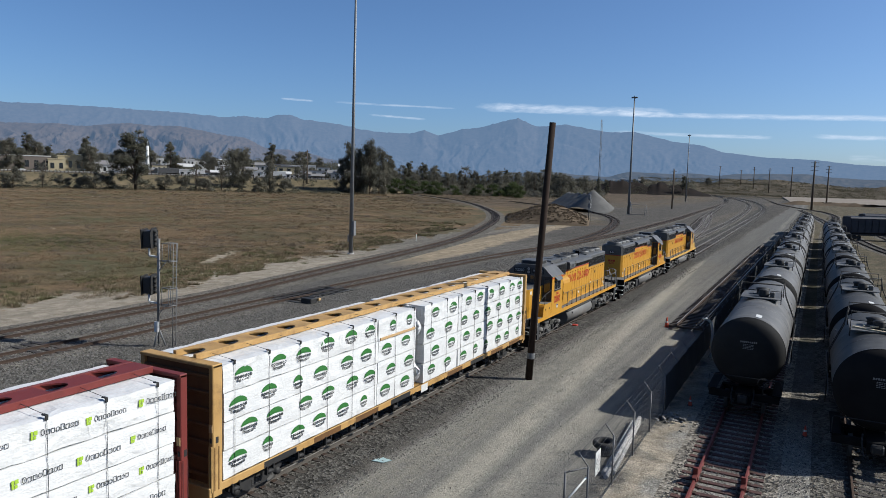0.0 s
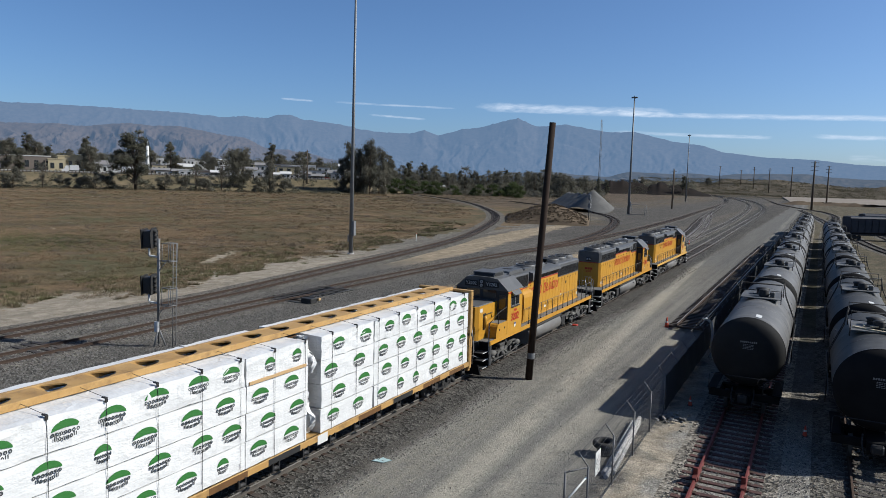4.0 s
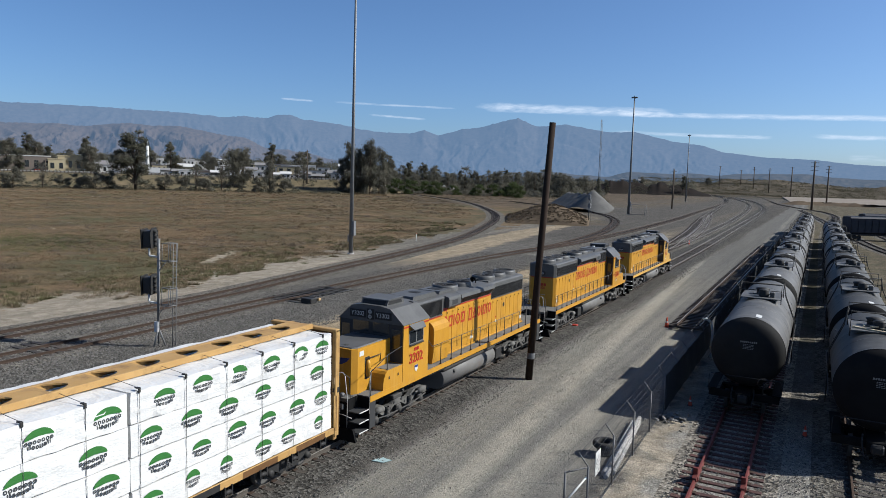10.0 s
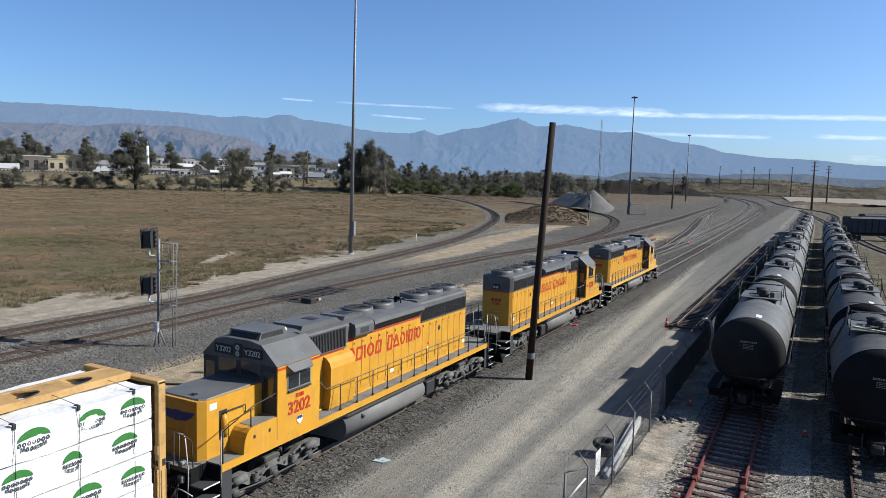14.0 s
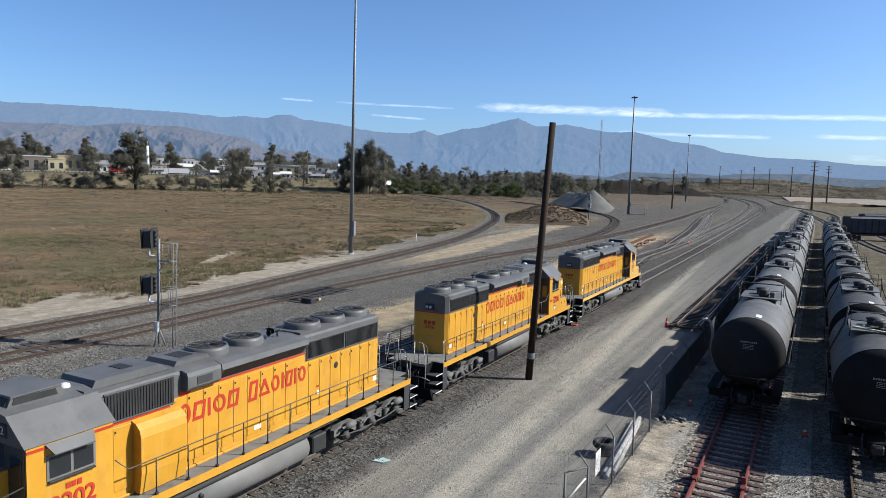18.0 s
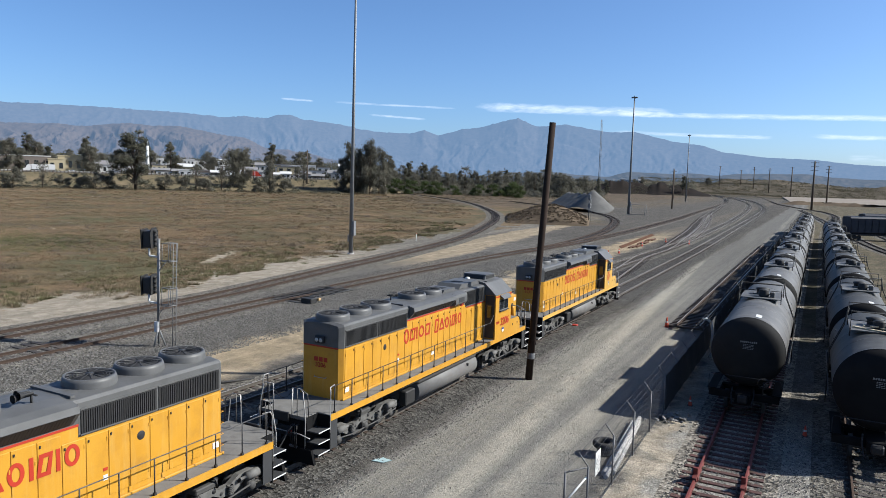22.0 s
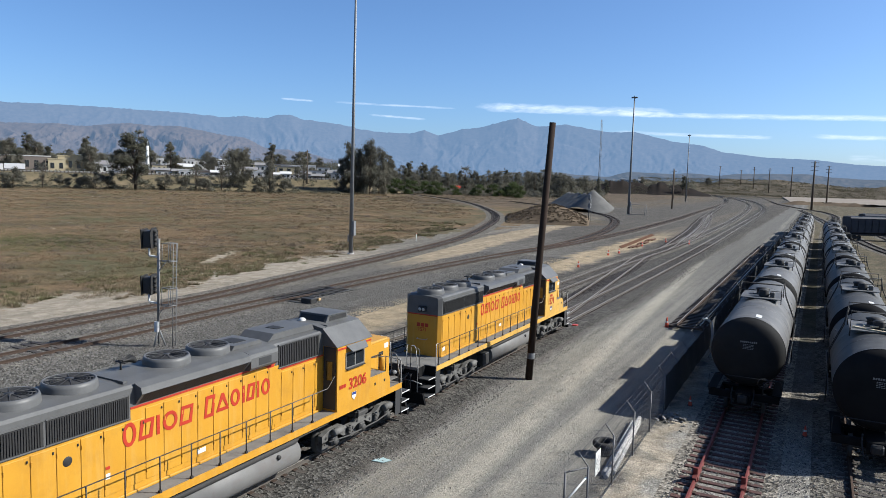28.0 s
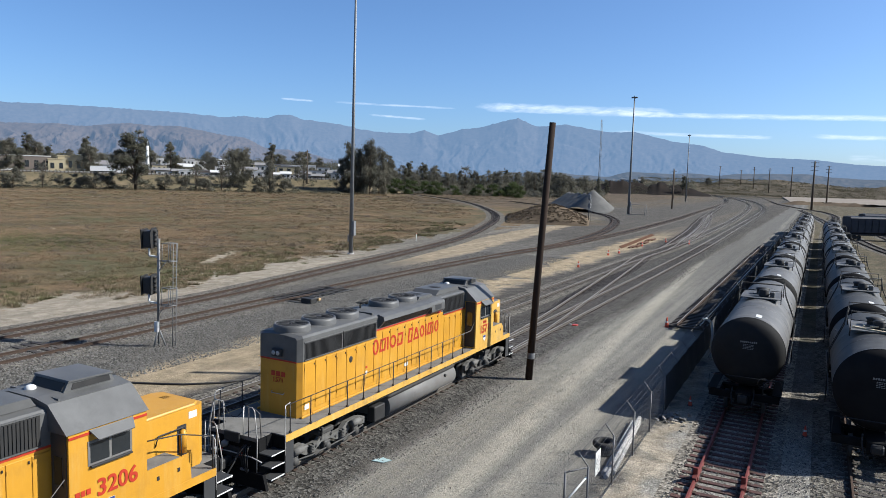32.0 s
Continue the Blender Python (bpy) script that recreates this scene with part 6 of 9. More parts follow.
def tank_car(length, label, r=1.50, head=None, shell=None):
    """Length over the tank heads; y runs from the near head."""
    t = thing("tank_car", label, "tank car", "stored tank cars")
    zc = 2.68
    prof = [(0.0, 0.0), (r * 0.35, 0.03), (r * 0.62, 0.11), (r * 0.82, 0.24), (r * 0.94, 0.40), (r, 0.62)]
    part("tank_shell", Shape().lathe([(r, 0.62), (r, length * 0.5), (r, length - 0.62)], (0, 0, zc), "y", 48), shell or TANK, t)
    part("tank_head", Shape().lathe(prof, (0, 0, zc), "y", 48), head or HEAD_SHADE_GREY, t, "dark dished tank head")
    part("tank_head", Shape().lathe([(q, length - h) for q, h in prof[::-1]], (0, 0, zc), "y", 48), head or HEAD_SHADE_GREY, t, "dark dished tank head")
    for y in (0.62, length * 0.27, length * 0.5, length * 0.73, length - 0.62):
        part("weld_band", Shape().lathe([(r, y - 0.03), (r + 0.008, y - 0.02), (r + 0.008, y + 0.02), (r, y + 0.03)], (0, 0, zc), "y", 48), TANK, t)
    for y0 in (0.2, length - 2.7):
        part("stub_sill", Shape().box(-0.32, 0.32, y0 - 0.7, y0 + 3.2, 0.62, 1.05, 0.02), DEEP_BLACK, t)
        part("saddle", Shape().prism([(-1.15, 1.72), (-0.6, 1.05), (0.6, 1.05), (1.15, 1.72), (0.7, 1.40), (0, 1.22), (-0.7, 1.40)], y0 + 1.0, y0 + 1.7), DEEP_BLACK, t)
    for y, sg in ((-0.75, -1), (length + 0.75, 1)):
        coupler(t, y, sg, 0.86)
        e = y - sg * 0.62
        part("end_sill", Shape().box(-1.40, 1.40, *sorted((e, e - sg * 0.18)), 0.72, 1.02, 0.02), DEEP_BLACK, t)
        part("end_handrail", Shape().tube([(-1.42, e, 0.9), (-1.42, e, 1.62), (-1.36, e, 1.70), (1.36, e, 1.70), (1.42, e, 1.62), (1.42, e, 0.9)], 0.018, 6), BLACK, t)
    part("handbrake", Shape().lathe([(0.20, -0.02), (0.24, 0.0), (0.20, 0.02)], (0.75, -0.2, 1.55), "y", 16).tube([(0.75, -0.1, 1.0), (0.75, -0.1, 1.6)], 0.03, 6), BLACK, t)
    for sx in (-1, 1):
        part("walkboard", Shape().box(*sorted((sx * 1.10, sx * 1.46)), -0.2, 2.6, 1.05, 1.09), DEEP_BLACK, t)
        part("side_handrail", Shape().tube([(sx * 1.56, 0.6, 2.2), (sx * 1.60, 0.7, 2.2), (sx * 1.60, length - 0.7, 2.2), (sx * 1.56, length - 0.6, 2.2)], 0.016, 6), BLACK, t)
    # top platform round the manway
    ym = length * 0.5
    pf = part("platform", Shape().box(-0.95, 0.95, ym - 1.3, ym + 1.3, zc + r + 0.02, zc + r + 0.06), TANK, t)
    z0 = zc + r + 0.06
    part("manway", Shape().lathe([(0.30, 0.0), (0.30, 0.22), (0.34, 0.24), (0.34, 0.30), (0.1, 0.36), (0.0, 0.36)], (0.0, ym + 0.35, z0), "z", 18), BLACK, t)
    part("valve_housing", Shape().lathe([(0.24, 0.0), (0.24, 0.30), (0.2, 0.36), (0.0, 0.37)], (0.1, ym - 0.55, z0), "z", 16), BLACK, t)
    part("valve", Shape().tube([(-0.4, ym - 0.7, z0 + 0.12), (0.55, ym - 0.45, z0 + 0.14)], 0.045, 6).box(0.4, 0.62, ym - 0.75, ym - 0.5, z0, z0 + 0.26, 0.03), TANK, t)
    for y in (ym - 1.3, ym + 1.3):
        rl = Shape()
        rl.tube([(-0.95, y, z0 - 0.25), (-0.95, y, z0 + 0.75), (0.95, y, z0 + 0.75), (0.95, y, z0 - 0.25)], 0.028, 6)
        rl.tube([(-0.95, y, z0 + 0.4), (0.95, y, z0 + 0.4)], 0.018, 6)
        part("platform_rail", rl, BLACK, t)
    for sx in (-1, 1):
        l = Shape()
        for dy in (-0.22, 0.22):
            l.tube([(sx * 1.0, ym + dy, z0 + 0.7), (sx * 1.12, ym + dy, z0), (sx * 1.58, ym + dy, zc + 0.4), (sx * 1.58, ym + dy, 0.85)], 0.02, 5)
        for k in range(10):
            z = 0.95 + k * 0.33
            x = 1.58 if z < zc + 0.4 else 1.58 - (z - zc - 0.4) * 0.21
            l.tube([(sx * x, ym - 0.22, z), (sx * x, ym + 0.22, z)], 0.014, 5)
        part("ladder", l, BLACK, t)
    # stencilled rows of plain bars on the end
    s = Shape()
    for i in range(9):
        s.box(-0.46 + i * 0.105, -0.385 + i * 0.105, 0.10, 0.20, 0, 0.004)
    for k in range(4):
        for i in range(6):
            s.box(-0.30 + i * 0.10, -0.225 + i * 0.10, -0.02 - k * 0.085, 0.015 - k * 0.085, 0, 0.004)
    part("stencil_bars", s, GALV, t, at=back_pose(0.05, -0.012, zc + 0.42) @ Matrix.Scale(0.72, 4))
    a = 0.20
    part("placard", Shape().box(-0.12, 0.12, -0.35, 0.35, 0, 0.006), WHITE, t, "white placard on the shell", at=pose(math.sin(a) * (r + 0.012), 1.25, zc + math.cos(a) * (r + 0.012), 0, math.degrees(a), 0))
    for yc in (1.75, length - 1.75):
        s = Shape()
        for sx in (-1, 1):
            s.prism([(yc - 1.1, 0.5), (yc - 1.1, 0.62), (yc - 0.45, 0.78), (yc + 0.45, 0.78), (yc + 1.1, 0.62), (yc + 1.1, 0.5), (yc + 0.4, 0.25), (yc - 0.4, 0.25)], *sorted((sx * 0.95, sx * 1.08)), "x")
        s.box(-1.0, 1.0, yc - 0.2, yc + 0.2, 0.5, 0.85)
        part("truck_frame", s, DEEP_BLACK, t)
        for dy in (-0.88, 0.88):
            part("wheelset", CAR_WHEEL, None, t, at=pose(0, yc + dy, 0.42))
    return t


def stand(ob, x, y, z=RAIL_Z, rz=0.0):
    ob.matrix_basis = pose(x, y, z, 0, 0, rz)
    return ob


tank_a = stand(tank_car(15.4, "faded black tank car with dusty shell on the red track"), -2.28, 32.5)
for y in (49.6, 66.7, 83.8, 100.9, 118.0, 135.1, 152.2, 169.3):
    stand(copy_thing(tank_a, Matrix()), -2.28, y)
tank_b = stand(tank_car(9.9, "short black tank car with open platform fittings", head=HEAD_SHADE_BLACK, shell=TANK_DULL), 2.4, 28.8)
tank_c = stand(tank_car(13.0, "faded black tank car on the storage track", head=HEAD_SHADE_BLACK, shell=TANK_DULL), 2.4, 40.3)
for y in (55.0, 69.8):
    stand(copy_thing(tank_c, Matrix()), 2.4, y)
for y in (84.6, 101.7, 118.8, 135.9):
    stand(copy_thing(tank_a, Matrix()), 2.4, y)

# ---------------------------------------------------------------- distance
SKYLINE = [(-80, 4.0), (-68, 4.2), (-59.5, 4.31), (-56.7, 4.38), (-53.5, 4.41), (-50.3, 4.38), (-47.6, 4.34), (-45.0, 4.17), (-43.5, 4.34), (-41.9, 4.25), (-41.0, 4.54), (-40.1, 4.63), (-39.1, 4.29), (-36.3, 4.06), (-34.5, 3.69), (-32.7, 3.53), (-30.7, 3.51), (-29.5, 3.82), (-28.4, 3.41), (-26.4, 4.0), (-25.2, 4.12), (-23.3, 4.65), (-22.1, 4.96), (-21.0, 4.48), (-20.5, 4.31), (-18.3, 4.53), (-16.0, 4.13), (-14.9, 3.97), (-13.1, 4.04), (-11.9, 3.75), (-10.3, 3.35), (-8.0, 3.04), (-6.7, 2.59), (-3.7, 2.23), (-0.5, 2.11), (1.9, 1.83), (3.6, 1.74), (14, 1.5), (26, 1.4)]


def skyline(az):
    for (a0, e0), (a1, e1) in zip(SKYLINE, SKYLINE[1:]):
        if a0 <= az <= a1:
            u = (az - a0) / (a1 - a0)
            return e0 + (e1 - e0) * u
    return 1.5


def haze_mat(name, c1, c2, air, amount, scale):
    """Far backdrop surface; airlight haze is painted in as a faint bluish emission."""
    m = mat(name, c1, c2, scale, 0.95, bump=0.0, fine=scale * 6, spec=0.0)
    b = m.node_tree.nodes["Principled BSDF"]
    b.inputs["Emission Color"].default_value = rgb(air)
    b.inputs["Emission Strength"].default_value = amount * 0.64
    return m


def mountains(name, label, r0, r1, r2, lift, material, seed, wobble):
    """A range as relief: foot at r0, crest at r1, back at r2; lift scales the crest; spurs run down the slope."""
    s = Shape()
    azs = [-80 + 0.10 * i for i in range(int(105 / 0.10))]
    rows = 46
    for az in azs:
        a = radians(az)
        crest = EYE[2] + r1 * math.tan(radians(skyline(az) * lift(az)))
        for j in range(rows):
            u = j / (rows - 1)
            if u < 0.85:
                w = u / 0.85
                r, z = r0 + (r1 - r0) * w, crest * w ** 1.35
            else:
                w = (u - 0.85) / 0.15
                r, z = r1 + (r2 - r1) * w, crest * (1 - w * w)
            p = Vector((math.sin(a) * r, math.cos(a) * r, 0))
            warp = noise.noise((az * 0.22, r * 0.0034, seed)) * 4.2
            rid, amp, fr = 0.0, 1.0, 0.52
            for o_ in range(7):
                rid += amp * (1 - 2.2 * abs(noise.noise(((az + warp) * fr, r * 0.0016 * fr * 3.0, seed + 3 * o_))))
                amp, fr = amp * 0.70, fr * 2.0
            env = math.sin(math.pi * min(1.0, w)) ** 0.8 if u < 0.85 else 0.0
            z += crest * wobble * 0.8 * (rid - 1.1) * env
            if u >= 0.84:
                z += crest * (0.012 * noise.noise((az * 1.6, seed, 0)) + 0.010 * noise.noise((az * 5.0, seed, 3)))
            s.v.append((p.x, p.y, max(z, -5)))
    n = rows
    s.f = [(i * n + j, (i + 1) * n + j, (i + 1) * n + j + 1, i * n + j + 1) for i in range(len(azs) - 1) for j in range(n - 1)]
    s.sm = [True] * len(s.f)
    return setting(name, s, material, label, fix=False)


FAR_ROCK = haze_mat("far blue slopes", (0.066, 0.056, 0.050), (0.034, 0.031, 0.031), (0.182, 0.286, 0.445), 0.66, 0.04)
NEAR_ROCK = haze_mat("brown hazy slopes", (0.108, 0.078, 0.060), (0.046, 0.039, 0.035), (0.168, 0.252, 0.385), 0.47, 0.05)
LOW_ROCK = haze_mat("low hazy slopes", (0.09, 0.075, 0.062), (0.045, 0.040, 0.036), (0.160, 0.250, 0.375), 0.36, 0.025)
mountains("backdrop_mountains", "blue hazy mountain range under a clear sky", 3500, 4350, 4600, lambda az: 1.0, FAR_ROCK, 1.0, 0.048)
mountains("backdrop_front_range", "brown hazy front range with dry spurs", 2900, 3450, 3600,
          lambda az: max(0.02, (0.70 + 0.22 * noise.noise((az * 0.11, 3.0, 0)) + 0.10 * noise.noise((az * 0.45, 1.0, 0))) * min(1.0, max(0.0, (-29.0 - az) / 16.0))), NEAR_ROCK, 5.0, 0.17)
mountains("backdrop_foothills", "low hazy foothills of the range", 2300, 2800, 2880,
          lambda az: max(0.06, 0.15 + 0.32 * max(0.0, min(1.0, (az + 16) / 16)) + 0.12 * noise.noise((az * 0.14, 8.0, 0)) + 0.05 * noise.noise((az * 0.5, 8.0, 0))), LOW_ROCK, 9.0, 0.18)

CLOUD = bpy.data.materials.new("thin cloud")
CLOUD.use_nodes = True
ct = CLOUD.node_tree
c_pr = ct.nodes["Principled BSDF"]
ct.nodes.remove(c_pr)
c_co, c_mp = ct.nodes.new("ShaderNodeTexCoord"), ct.nodes.new("ShaderNodeMapping")
c_mp.inputs["Scale"].default_value = (1.0, 1.0, 6.0)
c_no = node(ct, "ShaderNodeTexNoise", Scale=0.009, Detail=8.0, Roughness=0.65)
c_uv = ct.nodes.new("ShaderNodeAttribute")
c_uv.attribute_name = "thick"
c_mu, c_ra = ct.nodes.new("ShaderNodeMath"), ct.nodes.new("ShaderNodeMapRange")
c_mu.operation = "MULTIPLY"
c_ra.inputs["From Min"].default_value, c_ra.inputs["From Max"].default_value = 0.20, 0.80
c_tr, c_em, c_mi, c_ou = ct.nodes.new("ShaderNodeBsdfTransparent"), ct.nodes.new("ShaderNodeEmission"), ct.nodes.new("ShaderNodeMixShader"), ct.nodes["Material Output"]
c_em.inputs["Color"].default_value, c_em.inputs["Strength"].default_value = (0.84, 0.90, 1.0, 1), 0.58
for s_, d_ in ((c_co.outputs["Object"], c_mp.inputs["Vector"]), (c_mp.outputs["Vector"], c_no.inputs["Vector"]), (c_no.outputs["Fac"], c_mu.inputs[0]), (c_uv.outputs["Fac"], c_mu.inputs[1]),
               (c_mu.outputs["Value"], c_ra.inputs["Value"]), (c_ra.outputs["Result"], c_mi.inputs["Fac"]), (c_tr.outputs["BSDF"], c_mi.inputs[1]), (c_em.outputs["Emission"], c_mi.inputs[2]), (c_mi.outputs["Shader"], c_ou.inputs["Surface"])):
    ct.links.new(s_, d_)


def cloud(name, az0, az1, el0, el1, thick, peak):
    """A long thin streak of high cloud, far behind everything."""
    n, m, R = 60, 8, 4750
    vs, th = [], []
    for i in range(n + 1):
        u = i / n
        az, el = radians(az0 + (az1 - az0) * u), el0 + (el1 - el0) * u
        for j in range(m + 1):
            w = j / m
            e_ = radians(el + thick * (w - 0.5))
            vs.append((math.sin(az) * R, math.cos(az) * R, EYE[2] + R * math.tan(e_)))
            th.append(math.sin(math.pi * w) * min(1.0, 6 * u, 6 * (1 - u)) * peak)
    s = Shape()
    s.add(vs, [(i * (m + 1) + j, (i + 1) * (m + 1) + j, (i + 1) * (m + 1) + j + 1, i * (m + 1) + j + 1) for i in range(n) for j in range(m)], True)
    ob = setting(name, s, CLOUD, "thin white streak of high cloud", fix=False)
    at = ob.data.attributes.new("thick", "FLOAT", "POINT")
    at.data.foreach_set("value", th)


cloud("backdrop_cloud", -26.6, -9, 5.78, 5.42, 1.05, 1.0)
cloud("backdrop_cloud_streak", -17, 10, 5.42, 4.80, 0.62, 0.95)
cloud("backdrop_cloud_lower", -16, -2, 4.02, 3.60, 0.46, 0.82)
cloud("backdrop_cloud_side", -2.2, 12, 3.80, 3.3, 0.55, 0.9)
cloud("backdrop_cloud_thin", -38, -26, 5.72, 5.55, 0.30, 0.72)
cloud("backdrop_cloud_wisp", -34.5, -29, 4.86, 4.62, 0.30, 0.85)
cloud("backdrop_cloud_shred", -41, -38, 5.78, 5.70, 0.28, 0.8)
cloud("backdrop_cloud_low_right", 0, 12, 2.3, 2.0, 0.8, 0.62)

# ---------------------------------------------------------------- plants


def spray(rnd, out, la, lb):
    """Half axes of a leaf spray that roughly faces outwards."""
    nrm = (out.normalized() + 0.55 * Vector((rnd.gauss(0, 1), rnd.gauss(0, 1), rnd.gauss(0, 1)))).normalized()
    a = nrm.cross(Vector((rnd.gauss(0, 1), rnd.gauss(0, 1), rnd.gauss(0, 1)))).normalized()
    return a * la, nrm.cross(a) * lb


def crown_mesh(name, blobs, count, size, material, seed, flat=0.8):
    """Many small leaf sprays gathered in uneven clumps; blobs: (centre, radius)."""
    rnd = random.Random(seed)
    s = Shape()
    weights = [r ** 2 for _, r in blobs]
    for _ in range(count):
        c, r = rnd.choices(blobs, weights)[0]
        d = Vector((rnd.gauss(0, 1), rnd.gauss(0, 1), rnd.gauss(0, 1) * flat))
        d = d.normalized() * r * rnd.uniform(0.25, 1.2)
        p = Vector(c) + Vector((d.x, d.y, d.z * flat))
        a, b = spray(rnd, d, size * rnd.uniform(0.5, 1.2), size * rnd.uniform(0.3, 0.7))
        s.add([p - a, p + b * 0.8, p + a, p - b], [(0, 1, 2, 3)])
    return s.mesh(name, material, fix=False)


def tree_kind(height, spread, trunk_share, clumps, count, leaf, material, seed):
    rnd = random.Random(seed)
    blobs = []
    for i in range(clumps):
        u = (i + 0.5) / clumps
        z = height * (trunk_share + (1 - trunk_share) * u * 0.95)
        w = spread * math.sin(math.pi * (0.25 + 0.68 * u)) ** 0.7 * rnd.uniform(0.35, 1.2)
        a = rnd.uniform(0, 6.283)
        blobs.append(((math.cos(a) * w * 0.8, math.sin(a) * w * 0.8, z + rnd.gauss(0, 0.035) * height), rnd.uniform(0.20, 0.42) * spread))
    s = Shape().tube([(0, 0, -0.3), (rnd.uniform(-0.2, 0.2), 0, height * 0.3), (rnd.uniform(-0.4, 0.4), rnd.uniform(-0.4, 0.4), height * 0.75)], height * 0.022, 7, height * 0.008)
    for c, r in blobs:
        s.tube([(0, 0, c[2] * 0.45), (c[0] * 0.5, c[1] * 0.5, c[2] * 0.8), c], height * 0.008, 5, height * 0.003)
    return s.mesh("trunk", BARK), crown_mesh("crown", blobs, count, leaf, material, seed)


KINDS = [tree_kind(20, 4.6, 0.12, 30, 9500, 0.29, LEAF_OLIVE, 11), tree_kind(15, 5.6, 0.05, 30, 9500, 0.29, LEAF_GREY, 12), tree_kind(12, 5.2, 0.10, 24, 6000, 0.27, LEAF_GREY, 13),
         tree_kind(7, 4.2, 0.05, 12, 2600, 0.29, LEAF_GREY, 14), tree_kind(6.5, 4.0, 0.04, 11, 2600, 0.29, LEAF_GREEN, 15), tree_kind(14, 4.2, 0.35, 14, 1000, 0.30, LEAF_GREY, 16)]
TREE_NAMES = ["tall dark olive eucalyptus tree with open crown", "broad olive green tree at the field edge", "dusty grey green tree", "low grey green bush tree", "bright green rounded shrub", "thin half-bare grey tree"]


def tree(kind, x, y, z, scale=1.0, turn=0.0, wide=1.0):
    t = thing("tree", TREE_NAMES[kind], "tree", "trees behind the field", pose(x, y, z, 0, 0, turn) @ Matrix.Diagonal((scale * wide, scale * wide, scale, 1)))
    part("trunk", KINDS[kind][0], None, t)
    part("crown", KINDS[kind][1], None, t)
    return t


def bearing(az, d):
    a = radians(az)
    return math.sin(a) * d, math.cos(a) * d


def freeway(col, off=0.0):
    """Place on the freeway for a column of the view: an arc, bending away behind the green belt."""
    far = max(0.0, col - 600.0)
    d = 442.0 + off + far * 0.55
    x, y = bearing(px_az(col), d)
    z = 7.2 - min(6.5, far * 0.05)
    return x, y, z


def px_az(x):
    """Bearing of a column of the view near the horizon."""
    return -27.744 + math.degrees(math.atan((x - 784) / 1257.0))


rt = random.Random(77)
# single trees that stand out: column, distance, kind, scale, width
for col, d, k, sc, wd in ((238, 375, 0, 1.36, 1.45), (652, 395, 1, 1.85, 0.62), (636, 398, 1, 1.55, 0.6), (668, 400, 1, 1.62, 0.62), (620, 398, 1, 1.75, 0.66), (606, 399, 1, 1.30, 0.7), (410, 400, 2, 1.75, 0.75), (428, 402, 1, 1.45, 0.7), (475, 380, 2, 1.35, 0.6), (535, 402, 5, 1.35, 0.6),
                          (390, 385, 5, 1.25, 0.9), (345, 380, 5, 1.0, 1.0), (500, 378, 3, 1.3, 1.0), (455, 376, 3, 1.1, 1.0), (320, 378, 3, 1.2, 1.0), (165, 376, 3, 1.15, 1.1), (190, 380, 3, 1.2, 1.2), (22, 370, 3, 1.3, 1.2), (75, 378, 5, 0.9, 1.0), (110, 384, 3, 0.9, 1.2), (140, 384, 3, 1.0, 1.2), (290, 380, 3, 1.1, 1.2), (365, 378, 3, 1.1, 1.2)):
    x, y = bearing(px_az(col), d)
    tree(k, x, y, 0.0, sc, rt.uniform(0, 360), wd)
# belt of mixed trees beyond the curve, in layers
for i in range(120):
    col = 684 + i * 3.2 + rt.uniform(-6, 6)
    d = rt.uniform(455, 690)
    x, y = bearing(px_az(col), d)
    k = rt.choice((2, 2, 3, 1, 5, 5, 0, 3))
    near = 1.0 if col < 1000 else 0.8
    tree(k, x, y, ground_height(x, y) - 0.6, near * rt.uniform(0.75, 1.5) * {0: 0.72, 1: 0.85, 2: 0.9, 5: 0.95}.get(k, 1.1), rt.uniform(0, 360), rt.uniform(0.6, 1.15))
for col, d in ((748, 440), (770, 436), (800, 444), (845, 440), (905, 446), (700, 436), (725, 430), (868, 438), (912, 425), (1004, 330), (1016, 333)):
    x, y = bearing(px_az(col), d)
    tree(4, x, y, ground_height(x, y) - 0.3, rt.uniform(0.9, 1.4) * d / 440, rt.uniform(0, 360), 1.3)
# lone dark trees on and behind the burnt bank
for col, d, k, sc in ((1203, 640, 0, 0.62), (1210, 644, 0, 0.5), (1246, 900, 1, 0.75), (1250, 905, 2, 0.8), (1118, 690, 2, 0.7), (1132, 700, 2, 0.75), (1150, 694, 3, 0.9), (1168, 705, 2, 0.6)):
    x, y = bearing(px_az(col), d)
    tree(k, x, y, ground_height(x, y) + 4.0, sc, rt.uniform(0, 360), 1.0)
# trees along and behind the freeway
for i in range(70):
    col = rt.uniform(-40, 690)
    d = rt.uniform(500, 640)
    x, y = bearing(px_az(col), d)
    tree(rt.choice((0, 1, 2, 2)), x, y, 7.0 + (d - 470) * 0.06, rt.uniform(0.55, 1.0), rt.uniform(0, 360), 1.2)
for col, d, k, sc in ((12, 455, 1, 1.15), (158, 470, 1, 1.1), (38, 520, 2, 1.1), (85, 520, 2, 1.0)):
    x, y = bearing(px_az(col), d)
    tree(k, x, y, 6.5, sc, rt.uniform(0, 360), 1.0)


def field_edge(y):
    """The near edge of the scrub along the curving track."""
    for (x0, y0), (x1, y1) in zip(TRACK_A, TRACK_A[1:]):
        if y0 <= y <= y1:
            return x0 + (x1 - x0) * (y - y0) / (y1 - y0)
    return -42.0


